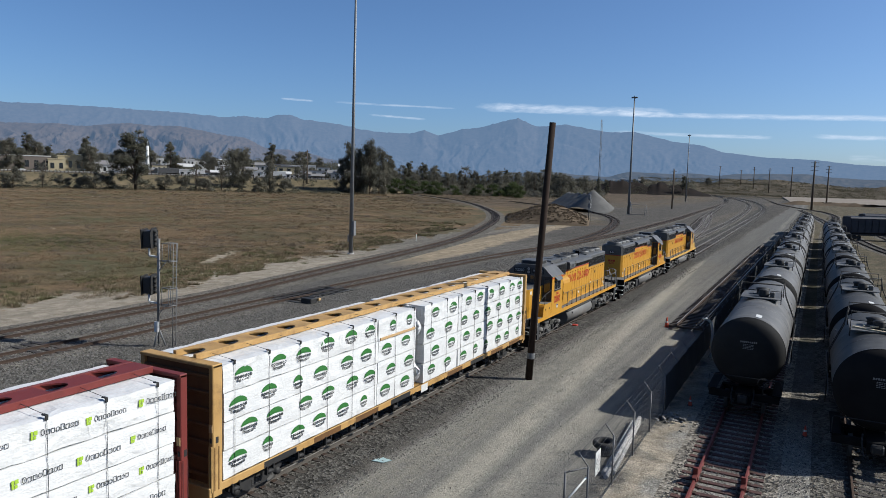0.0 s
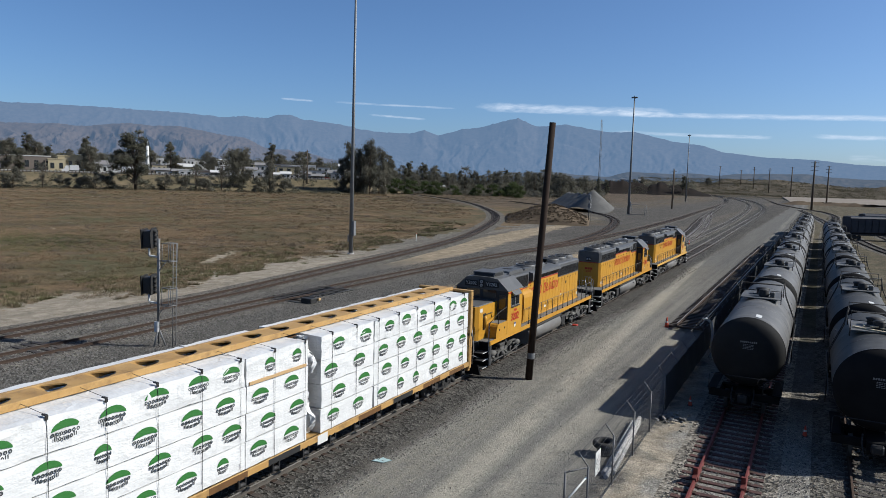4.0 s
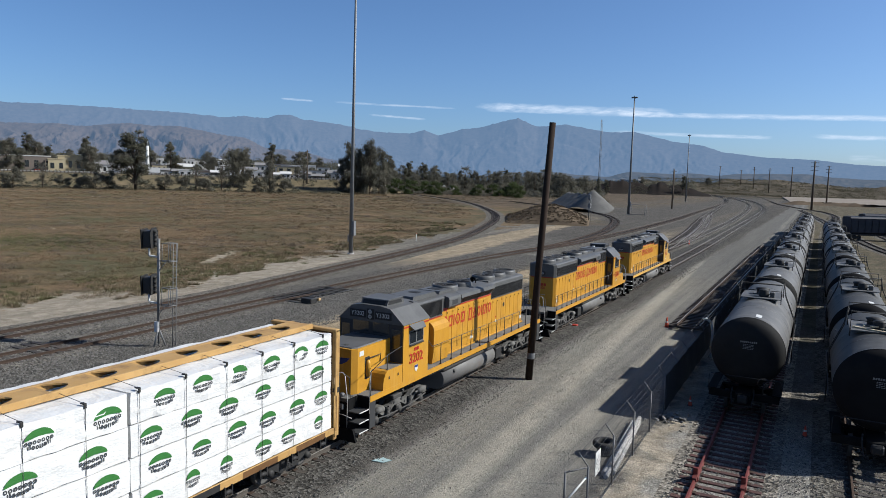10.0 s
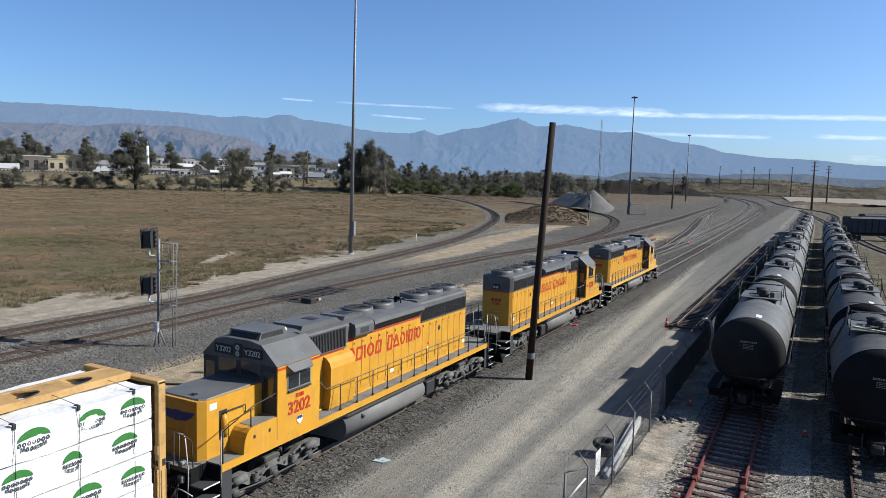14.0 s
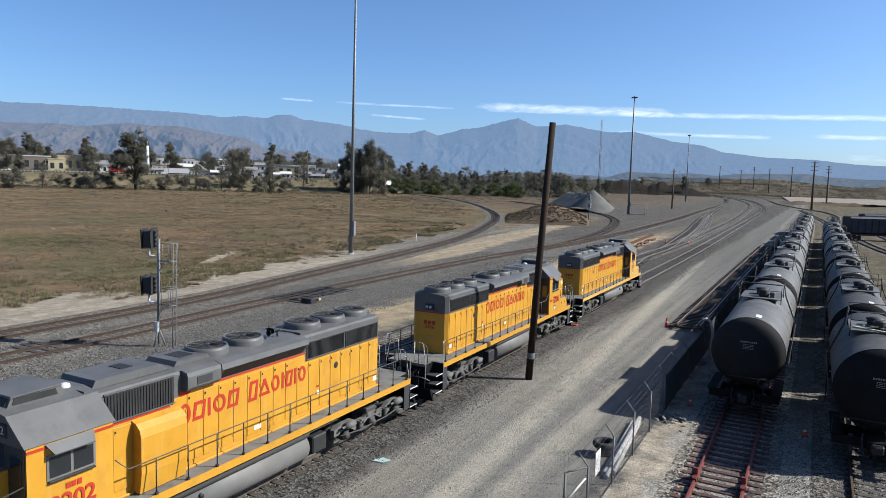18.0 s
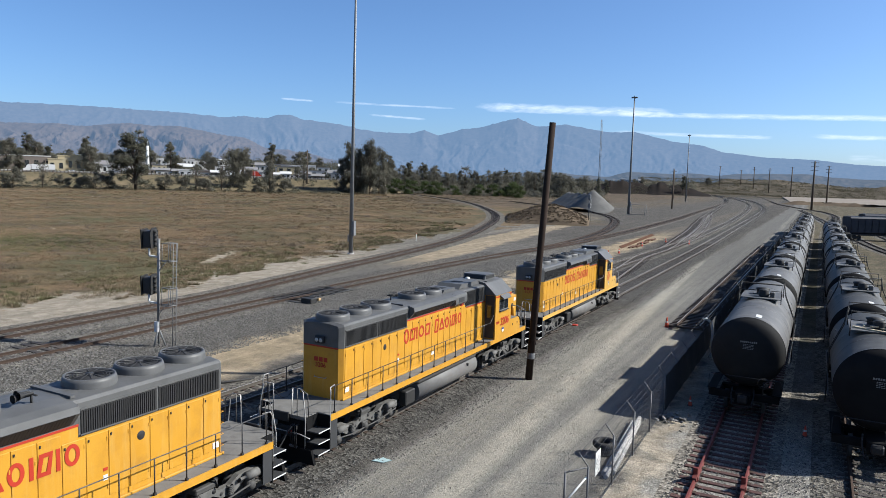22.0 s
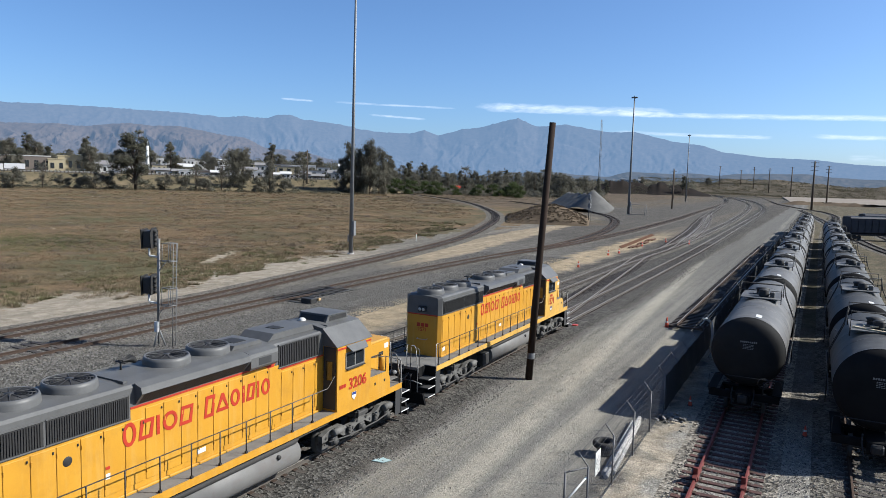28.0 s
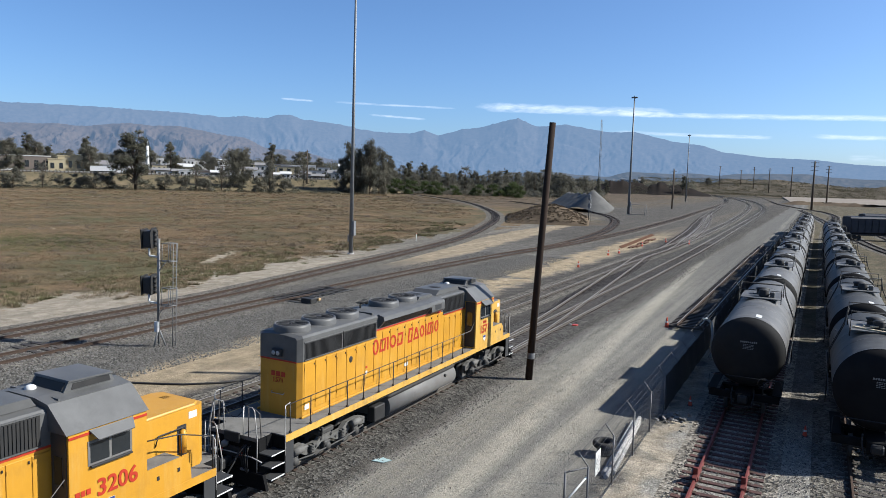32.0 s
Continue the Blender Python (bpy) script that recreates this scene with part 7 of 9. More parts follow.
def in_field(rnd):
    u = rnd.random()
    d = 32 + 348 * u ** 1.3
    az = rnd.uniform(-66, -24)
    x, y = bearing(az, d)
    if x > field_edge(y) - 6.5 - abs(noise.noise((y * 0.09, 2.0, 0))) * 7:
        return None, None
    if math.hypot(x, y) > 365:
        return None, None
    if abs((x + 62) * 0.86 + (y - 61.5) * 0.5) < 0.8 and abs(y - 61.5) < 7:
        return None, None
    if noise.noise((x * 0.08, y * 0.08, 1.0)) < (-0.32 if x > field_edge(y) - 22 else -0.52) or noise.noise((x * 0.22, y * 0.22, 4.0)) < rnd.uniform(-0.5, 0.1):
        return None, None
    return x, y


def tuft_mat(name, c1, c2, scale=0.07, dirt=None):
    """Dry blades in drifting tones, each blade a little different."""
    m = mat(name, c1, c2, scale, 0.9, bump=0.0, dirt=dirt or tuple(x * 0.55 for x in c2), dirt_scale=0.13, dirt_amount=0.6, spec=0.1)
    t = m.node_tree
    b_ = t.nodes["Principled BSDF"]
    old = b_.inputs["Base Color"].links[0].from_socket
    gm, mr, hv = t.nodes.new("ShaderNodeNewGeometry"), t.nodes.new("ShaderNodeMapRange"), t.nodes.new("ShaderNodeHueSaturation")
    mr.inputs["To Min"].default_value, mr.inputs["To Max"].default_value = 0.72, 1.34
    t.links.new(gm.outputs["Random Per Island"], mr.inputs["Value"])
    t.links.new(mr.outputs["Result"], hv.inputs["Value"])
    t.links.new(old, hv.inputs["Color"])
    t.links.new(hv.outputs["Color"], b_.inputs["Base Color"])
    return m


GRASS = tuft_mat("dry field grass", (0.275, 0.195, 0.115), (0.165, 0.138, 0.080))


def grass(name, label, count, place, low, high, material, blades, seed):
    """Tufts of thin upright blades as one sheet of geometry."""
    rnd = random.Random(seed)
    s = Shape()
    for _ in range(count):
        x, y = place(rnd)
        if x is None:
            continue
        z, far = ground_height(x, y), 0.6 + math.hypot(x, y) / 110
        sp = rnd.uniform(0.10, 0.26) * far
        for _b in range(blades):
            a, h = rnd.uniform(0, 6.283), rnd.uniform(low, high)
            bx, by = x + rnd.gauss(0, sp), y + rnd.gauss(0, sp)
            w = 0.016 * far
            dx, dy = math.cos(a) * w, math.sin(a) * w
            s.v += [(bx - dx, by - dy, z - 0.02), (bx + dx, by + dy, z - 0.02), (bx + rnd.gauss(0, 0.9) * h, by + rnd.gauss(0, 0.9) * h, z + h)]
            n = len(s.v)
            s.f.append((n - 3, n - 2, n - 1))
            s.sm.append(False)
    return tagged(part(name, s, material, None, fix=False), label, "grass", "", "stuff")


grass("field_grass", "dry brown and olive grass covering the field", 70000, in_field, 0.06, 0.22, GRASS, 7, 1)
grass("green_weeds", "greener weeds in patches of the field", 8000, lambda r: (lambda q: q if q[0] is not None and noise.noise((q[0] * 0.03, q[1] * 0.03, 7.0)) > 0.2 else (None, None))(in_field(r)), 0.06, 0.22, BRUSH_GREEN, 6, 3)


def on_bank(rnd):
    az, d = rnd.uniform(px_az(-40), px_az(680)), rnd.uniform(366, 430)
    return bearing(az, d)


grass("bank_grass", "dry grass on the freeway bank", 5000, on_bank, 0.4, 1.0, GRASS, 5, 4)


def on_waste(rnd):
    az, d = rnd.uniform(-32, 9), 150 + 420 * rnd.random()
    x, y = bearing(az, d)
    if x > -150 and d < 640 and y > 230 or x > field_edge(y) - 4 and x < -46 and d < 170:
        return None, None
    if min(math.hypot(x - a, y - b) for a, b in TRACK_B2 + TRACK_A + TRACK_E) < 7 or (x > -110 and y < 240):
        return None, None
    return x, y


grass("waste_grass", "dry grass on the waste ground beyond the tracks", 14000, on_waste, 0.2, 0.7, GRASS, 5, 6)

# ---------------------------------------------------------------- freeway, town
bank = Shape()
fcols = [-900 + 22 * i for i in range(92)]
prof = [(-76, 0.0), (-50, 0.08), (-17, 0.92), (-10, 0.985), (10, 1.0), (24, 1.0), (38, 0.95), (120, 0.8), (260, 0.3)]
for i, col in enumerate(fcols):
    for d, z in prof:
        x, y, top = freeway(col, d)
        bump_ = noise.noise((x * 0.05, y * 0.05, 0)) * (0.5 if -60 < d < -12 else 0.0)
        bank.v.append((x, y, max(top - 0.1, ground_height(x, y)) * z + bump_ - (0.3 if z == 0 else 0)))
k = len(prof)
bank.f = [(i * k + j, (i + 1) * k + j, (i + 1) * k + j + 1, i * k + j + 1) for i in range(len(fcols) - 1) for j in range(k - 1)]
bank.sm = [True] * len(bank.f)
BANK = mat("dry grass bank", (0.27, 0.21, 0.13), (0.15, 0.13, 0.075), 0.09, 0.95, bump=0.2, fine=2.0, distance=0.1, dirt=(0.095, 0.085, 0.055), dirt_scale=0.16, dirt_amount=0.7, spec=0.03)
setting("embankment", bank, BANK, "dry grassy freeway embankment", fix=False)
rd = Shape()
for col in fcols:
    for d in (-8, 9):
        x, y, z = freeway(col, d)
        rd.v.append((x, y, z))
rd.f = [(2 * i, 2 * i + 2, 2 * i + 3, 2 * i + 1) for i in range(len(fcols) - 1)]
rd.sm = [False] * len(rd.f)
setting("road", rd, mat("freeway concrete", (0.30, 0.29, 0.28), (0.25, 0.24, 0.23), 0.2, 0.9, bump=0.1), "concrete freeway on the embankment", fix=False)
gr = thing("guard_rail", "pale guard rail with dark posts along the freeway", "guard rail")
for i in range(34):
    c0, c1 = -60 + i * 20, -40 + i * 20
    (x0, y0, z0), (x1, y1, z1) = freeway(c0, -9), freeway(c1, -9)
    part("rail_panel", Shape().add([(x0, y0, z0 + 0.4), (x1, y1, z1 + 0.4), (x1, y1, z1 + 0.85), (x0, y0, z0 + 0.85), (x0 * 1.0006, y0 * 1.0006, z0 + 0.4), (x1 * 1.0006, y1 * 1.0006, z1 + 0.4), (x1 * 1.0006, y1 * 1.0006, z1 + 0.85), (x0 * 1.0006, y0 * 1.0006, z0 + 0.85)], [(0, 1, 2, 3), (7, 6, 5, 4), (0, 4, 5, 1), (3, 2, 6, 7), (0, 3, 7, 4), (1, 5, 6, 2)]), CONCRETE, gr)
    for u in (0.0, 0.33, 0.66):
        x, y = x0 + (x1 - x0) * u, y0 + (y1 - y0) * u
        part("post", Shape().box(x - 0.17, x + 0.17, y - 0.17, y + 0.17, z0 - 0.2, z0 + 0.9), UTIL_WOOD, gr)


def house(az, d, w, h, depth, wall, roof, label, gable=False, windows=4, z=6.4):
    t = thing("house", label, "building", "town buildings", Matrix.Translation((*bearing(az, d), z)) @ Matrix.Rotation(-radians(az), 4, "Z"))
    part("wall", Shape().box(-w / 2, w / 2, 0, depth, -3, h), wall, t)
    if gable:
        part("roof", Shape().prism([(-0.6, h), (depth + 0.6, h), (depth / 2, h + depth * 0.22)], -w / 2 - 0.5, w / 2 + 0.5, "x"), roof, t)
    else:
        part("roof", Shape().box(-w / 2 - 0.2, w / 2 + 0.2, -0.2, depth + 0.2, h, h + 0.5), roof, t)
    for i in range(windows):
        x = -w / 2 + w * (i + 0.5) / windows
        part("window", Shape().box(x - w / windows * 0.22, x + w / windows * 0.22, -0.08, 0.0, h * 0.35, h * 0.75), GLASS, t)
    return t


house(px_az(30), 480, 34, 9.5, 20, BROWN_WALL, PLASTER, "long brown store building with pale parapet", windows=7)
house(px_az(100), 470, 9, 8.0, 12, STUCCO, STUCCO, "cream stucco shop block", windows=2)
house(px_az(124), 474, 13, 10.0, 12, STUCCO, STUCCO, "taller cream stucco shop block", windows=3)
house(px_az(190), 490, 14, 6.0, 12, PLASTER, ROOF_FAR, "low pale building with dark roof", True, 4)
rh = random.Random(9)
for i in range(30):
    az = px_az(262 + i * 12 + rh.uniform(-8, 8))
    hd_ = rh.uniform(470, 600)
    house(az, hd_, rh.uniform(8, 17), rh.uniform(3.6, 5.2), 9, PLASTER if rh.random() < 0.75 else STUCCO, ROOF_FAR if rh.random() < 0.6 else PLASTER, "low white house behind the freeway", rh.random() < 0.5, rh.choice((2, 3, 4)), 6.8 + (hd_ - 470) * 0.06)

for i in range(44):
    az = px_az(205 + i * 10 + rh.uniform(-5, 5))
    house(az, rh.uniform(459, 500), rh.uniform(5, 11), rh.uniform(1.6, 3.4), 7, PLASTER if rh.random() < 0.7 else (BROWN_WALL if rh.random() < 0.5 else STUCCO), ROOF_FAR if rh.random() < 0.55 else PLASTER, "low pale shed beside the freeway", rh.random() < 0.4, rh.choice((1, 2, 3)), 7.0)
for col, d, w in ((1097, 705, 6), (1113, 718, 9), (1129, 712, 5)):
    house(px_az(col), d, w, 2.1, 6, PLASTER, ROOF_FAR if w < 9 else PLASTER, "small white shed among the woods", w < 6, 2, 11.6)
for i in range(34):
    x, y = bearing(px_az(rt.uniform(0, 640)), rt.uniform(466, 530))
    tree(rt.choice((2, 2, 3, 3, 4, 0)), x, y, 6.4, rt.uniform(0.45, 0.8), rt.uniform(0, 360), rt.uniform(0.9, 1.4))
mono = thing("monopole", "tall white tapered monopole in the town", "pole", "", Matrix.Translation((*bearing(px_az(260), 505), 6.0)))
part("shaft", Shape().tube([(0, 0, -2), (0, 0, 9), (0, 0, 19.5)], 1.35, 12, 0.85), WHITE, mono)
part("antenna", Shape().tube([(0, 0, 19.5), (0, 0, 22.5)], 0.35, 8, 0.2), GALV, mono)

# ---------------------------------------------------------------- masts, poles, signal


def light_mast(x, y, h, label, r=0.28, lean=0.0):
    t = thing("light_mast", label, "light mast", "yard light masts", pose(x, y, 0, 0, lean, 0))
    part("shaft", Shape().tube([(0, 0, 0), (0, 0, h * 0.5), (0, 0, h)], r, 10, r * 0.45), GALV, t)
    part("base", Shape().lathe([(r * 1.6, -0.2), (r * 1.6, 0.14), (r * 1.4, 0.18), (0, 0.18)], n=12), CONCRETE, t)
    part("winch_box", Shape().box(r * 0.8, r * 0.8 + 0.35, -0.25, 0.25, 2.4, 4.3, 0.03), GALV, t)
    part("cable_box", Shape().box(-r - 0.18, -r + 0.02, -0.18, 0.18, 1.6, 2.5, 0.03), GALV, t)
    hd = part("head_ring", Shape().lathe([(0.45, 0.0), (0.5, 0.1), (0.45, 0.2)], (0, 0, h - 0.5), n=16), GALV, t)
    for k in range(4):
        a = k * math.pi / 2
        part("floodlight", Shape().box(math.cos(a) * 0.7 - 0.25, math.cos(a) * 0.7 + 0.25, math.sin(a) * 0.7 - 0.25, math.sin(a) * 0.7 + 0.25, h - 0.75, h - 0.35, 0.06), BLACK, hd)
    return t


light_mast(-52.5, 74.5, 36.0, "tall galvanised yard light mast beside the curve track", 0.27, 0.22)
light_mast(-55.2, 235.0, 38.4, "tall galvanised light mast by a gravel pile", 0.42)
light_mast(-72.5, 455.0, 41.0, "distant light mast beyond the yard throat", 0.40)

pole = thing("wooden_pole", "dark leaning wooden pole stub with grey band", "pole", "", pose(-12.35, 33.2, 0, -0.6, 2.6, 0))
part("shaft", Shape().tube([(0, 0, -0.6), (0, 0, 6), (0.05, 0, 12.85)], 0.185, 14, 0.155), POLE_WOOD, pole)
part("metal_band", Shape().lathe([(0.188, 1.08), (0.195, 1.10), (0.193, 1.36), (0.186, 1.38)], n=16), GALV, pole, "grey metal band")
part("step_peg", Shape().tube([(0.16, 0, 10.6), (0.25, 0, 10.62)], 0.02, 5), GALV, pole)


def utility_pole(x, y, h, arms, z=0.0, w=0.17):
    t = thing("utility_pole", "wooden utility pole with crossarms beyond the yard" if arms else "bare wooden pole beyond the yard", "utility pole", "utility poles", pose(x, y, z))
    part("shaft", Shape().tube([(0, 0, -1), (0, 0, h)], w * 1.3, 8, w * 0.8), UTIL_WOOD, t)
    for k in range(arms):
        zz = h - 0.8 - k * 1.9
        part("crossarm", Shape().box(-1.7, 1.7, -0.08, 0.08, zz, zz + 0.18), UTIL_WOOD, t)
        for xx in (-1.5, -0.6, 0.6, 1.5):
            part("insulator", Shape().lathe([(0.05, 0), (0.08, 0.1), (0.05, 0.25)], (xx, 0, zz + 0.18), n=6), GALV, t)
    return t


for x, y, h, arms, w in ((-3.2, 391, 23.8, 3, 0.42), (4.3, 560, 26.5, 3, 0.45), (-23, 700, 28, 2, 0.45), (-48, 820, 28, 2, 0.45), (-66, 860, 29, 2, 0.45), (-83, 900, 26, 1, 0.45), (-104, 880, 30, 1, 0.5), (-55.3, 313, 17.2, 0, 0.26), (-88, 500, 20, 1, 0.4), (-83, 470, 19, 0, 0.35)):
    utility_pole(x, y, h, arms, ground_height(x, y) - 0.2, w)
for col, d, h in ((541, 415, 26.0), (480, 425, 22.0), (80, 450, 14.0)):
    x, y = bearing(px_az(col), d)
    utility_pole(x, y, h * 0.82, 1, 2.5, 0.36)

tower = thing("lattice_tower", "slender lattice radio tower far behind the yard", "tower", "", pose(-188, 674, 2))
for k in range(3):
    a = k * 2.094
    part("leg", Shape().tube([(math.cos(a) * 0.9, math.sin(a) * 0.9, 0), (math.cos(a) * 0.9, math.sin(a) * 0.9, 68)], 0.11, 4), GALV, tower)
for k in range(34):
    z = k * 2.0
    s = Shape()
    for q in range(3):
        a, b2 = q * 2.094, (q + 1) * 2.094
        s.tube([(math.cos(a) * 0.9, math.sin(a) * 0.9, z), (math.cos(b2) * 0.9, math.sin(b2) * 0.9, z + 2.0)], 0.06, 4)
    part("brace", s, GALV, tower)


def signal_head(parent, z):
    """A hooded light unit on a white bracket, its lenses turned away from the field."""
    part("bracket", Shape().tube([(0.0, 0.0, z), (-0.72, 0.0, z), (-0.76, 0.0, z + 0.06), (-0.76, 0.0, z + 0.5)], 0.055, 8), WHITE, parent, "white bracket arm")
    m = pose(-0.86, 0.05, z + 0.98, 0, -4, 110)
    h = part("backboard", Shape().prism([(-0.34, -0.52), (0.34, -0.52), (0.42, -0.40), (0.42, 0.36), (0.24, 0.62), (-0.24, 0.62), (-0.42, 0.36), (-0.42, -0.40)], -0.33, -0.28), BLACK, parent, "black backboard", at=m)
    part("housing", Shape().box(-0.27, 0.27, -0.28, 0.24, -0.50, 0.46, 0.05), CAB_DARK, parent, "dark lamp housing", at=m)
    part("housing_door", Shape().prism([(-0.31, -0.56), (0.31, -0.56), (0.35, 0.52), (-0.35, 0.52)], 0.24, 0.31), BLACK, parent, at=m)
    part("door_panel", Shape().prism([(-0.23, -0.46), (0.23, -0.46), (0.26, 0.42), (-0.26, 0.42)], 0.31, 0.325), TRUCK_GREY, parent, "grey door panel", at=m)
    for k in range(4):
        part("visor", Shape().lathe([(0.10, -0.33), (0.11, -0.52), (0.095, -0.52), (0.08, -0.33)], (0, 0, -0.36 + k * 0.26), "y", 12), TRUCK_GREY, h)


sig = thing("signal_mast", "galvanised railway signal mast with two dark heads and ladder", "railway signal", "", pose(-32.62, 27.6, 0, 0, 1.2, 0))
part("pole", Shape().tube([(0, 0, 0.55), (0, 0, 6.15)], 0.075, 10), GALV, sig)
part("tripod_base", Shape().tube([(0, 0, 1.1), (0.28, 0.28, 0)], 0.05, 6).tube([(0, 0, 1.1), (-0.28, 0.28, 0)], 0.05, 6).tube([(0, 0, 1.1), (0.0, -0.3, 0)], 0.05, 6), GALV, sig)
part("junction_box", Shape().box(-0.14, 0.14, -0.20, -0.06, 0.85, 1.45, 0.02), WHITE, sig, "white junction box")
signal_head(sig, 5.12)
signal_head(sig, 2.48)
lad = Shape()
for dx in (0.95, 1.22):
    lad.tube([(dx - 0.2, 0.35, 0.0), (dx - 0.2, 0.35, 5.9)], 0.022, 5)
for k in range(17):
    lad.tube([(0.75, 0.35, 0.3 + k * 0.31), (1.02, 0.35, 0.3 + k * 0.31)], 0.014, 4)
part("ladder", lad, GALV, sig)
for z in (2.45, 4.95):
    s = Shape()
    s.tube([(0.0, 0, z), (1.0, 0.2, z)], 0.03, 5).tube([(0.05, 0, z - 0.6), (0.5, 0.1, z)], 0.025, 5)
    s.tube([(0.5, -0.2, z), (1.02, -0.2, z), (1.02, 0.4, z), (0.5, 0.4, z), (0.5, -0.2, z)], 0.022, 5)
    s.tube([(0.5, -0.2, z + 1.0), (1.02, -0.2, z + 1.0), (1.02, 0.4, z + 1.0), (0.5, 0.4, z + 1.0), (0.5, -0.2, z + 1.0)], 0.022, 5)
    for x_, y_ in ((0.5, -0.2), (1.02, -0.2), (1.02, 0.4), (0.5, 0.4)):
        s.tube([(x_, y_, z), (x_, y_, z + 1.0)], 0.022, 5)
    part("cage", s, GALV, sig)

# ---------------------------------------------------------------- gravel pile, right side
pile = Shape()
nr, na = 14, 40
for i in range(nr + 1):
    for j in range(na):
        a = 2 * math.pi * j / na
        u = i / nr
        x, y = math.cos(a) * 9.5 * u, math.sin(a) * 22 * u
        h = max(0.0, 1 - math.hypot(x / 9.5, (y + 12.5) / 9.5)) * 8.3
        h = max(h, max(0.0, 1 - math.hypot(x, max(0.0, abs(y - 0.5) - 12.5)) / 9.5) * (6.6 + 0.5 * noise.noise((y * 0.3, 0, 0))))
        pile.v.append((x, y, h * 0.95 + noise.noise((x * 0.5, y * 0.5, 0)) * 0.25 * (1 - u) - 0.1))
pile.f = [(i * na + j, i * na + (j + 1) % na, (i + 1) * na + (j + 1) % na, (i + 1) * na + j) for i in range(nr) for j in range(na)]
pile.sm = [True] * len(pile.f)
gp = part("stockpile", pile, mat("crushed grey gravel", (0.17, 0.165, 0.155), (0.12, 0.118, 0.112), 0.6, 0.95, bump=0.4, fine=6.0, distance=0.05), None, at=pose(-77, 252, 0, 0, 0, 38), fix=False)
tagged(gp, "long pile of grey crushed gravel", "gravel pile")

# ---------------------------------------------------------------- low hills, dark bank, pale lot beyond the yard
HILL_SOIL = mat("brushy hill soil", (0.185, 0.155, 0.115), (0.065, 0.058, 0.044), 0.03, 0.95, bump=0.3, fine=0.8, distance=0.3, dirt=(0.075, 0.07, 0.05), dirt_scale=0.05, dirt_amount=0.8, spec=0.03)
DARK_SOIL = mat("burnt dark soil", (0.018, 0.015, 0.013), (0.036, 0.029, 0.024), 0.05, 0.95, bump=0.3, fine=0.8, distance=0.2, spec=0.03)
MOUND_SOIL = mat("brown scrub soil", (0.190, 0.145, 0.100), (0.112, 0.088, 0.063), 0.16, 0.95, bump=0.3, fine=2.0, distance=0.1, dirt=(0.075, 0.06, 0.042), dirt_scale=0.3, dirt_amount=0.8, spec=0.03)
LOT = mat("pale concrete lot", (0.36, 0.315, 0.265), (0.30, 0.265, 0.225), 0.02, 0.9, bump=0.05, fine=1.0, spec=0.03)


def ridge(name, label, az0, az1, d, depth, height, material, seed, rough=0.35):
    s = Shape()
    n = 90
    pr = [(0.0, -0.02), (0.2, 0.35), (0.4, 0.8), (0.5, 1.0), (0.65, 0.85), (1.0, 0.0)]
    for i in range(n + 1):
        u = i / n
        az = az0 + (az1 - az0) * u
        h = height(u) * (1 + rough * noise.noise((u * 9, seed, 0)) + rough * 0.5 * noise.noise((u * 31, seed, 2)))
        for w, q in pr:
            x, y = bearing(az, d + depth * w + 12 * noise.noise((u * 6, w * 3, seed)))
            s.v.append((x, y, ground_height(x, y) + max(h * q + (0.10 * h * noise.noise((u * 14, w * 4, seed)) if 0 < w < 1 else 0), -0.4)))
    k = len(pr)
    s.f = [(i * k + j, (i + 1) * k + j, (i + 1) * k + j + 1, i * k + j + 1) for i in range(n) for j in range(k - 1)]
    s.sm = [True] * len(s.f)
    return setting(name, s, material, label, fix=False)


def mound_z(x, y):
    """Height of the scrubby mound between the curve and branch tracks."""
    az, d = math.degrees(math.atan2(x, y)), math.hypot(x, y)
    u, w = (az + 22.9) / 6.8, (d - 166) / 48
    if not (0 < u < 1 and 0 < w < 1):
        return 0.0
    h = (math.sin(math.pi * u) ** 0.8) * (math.sin(math.pi * w ** 0.75) ** 0.9) * (0.72 + 0.45 * u)
    return 3.7 * h * (1 + 0.35 * noise.noise((x * 0.09, y * 0.09, 5.0)) + 0.12 * noise.noise((x * 0.35, y * 0.35, 2.0)))


def edge(u, w=0.08):
    return min(1.0, u / w, (1 - u) / w)


ridge("ground_hills", "low brushy hills beyond the yard", -14.5, 12, 790, 260, lambda u: 9.5 * edge(u), HILL_SOIL, 2.0, 0.2)
ridge("ground_rise", "brushy rise behind the pale lot", -8, 12, 1060, 400, lambda u: 15 * edge(u), HILL_SOIL, 4.0, 0.2)
ridge("ground_bank", "dark burnt earth bank beyond the light masts", -16.6, -7.2, 625, 90, lambda u: (11.5 - 5 * u) * edge(u, 0.2), DARK_SOIL, 6.0, 0.32)
mo, mn = Shape(), 34
for i in range(mn + 1):
    for j in range(mn + 1):
        u, w = i / mn, j / mn
        x, y = bearing(-22.9 + 6.8 * u, 166 + 48 * w)
        mo.v.append((x, y, mound_z(x, y) - (0.25 if i in (0, mn) or j in (0, mn) else 0.0)))
mo.f = [(i * (mn + 1) + j, (i + 1) * (mn + 1) + j, (i + 1) * (mn + 1) + j + 1, i * (mn + 1) + j + 1) for i in range(mn) for j in range(mn)]
mo.sm = [True] * len(mo.f)
setting("ground_mound", mo, MOUND_SOIL, "brown scrubby mound beside the curve track", fix=False)
ridge("ground_berm", "brown earth berm beside the pale lot", -2.4, 9, 500, 26, lambda u: (2.4 - 1.2 * u) * edge(u, 0.1), MOUND_SOIL, 12.0, 0.6)
lot = Shape()
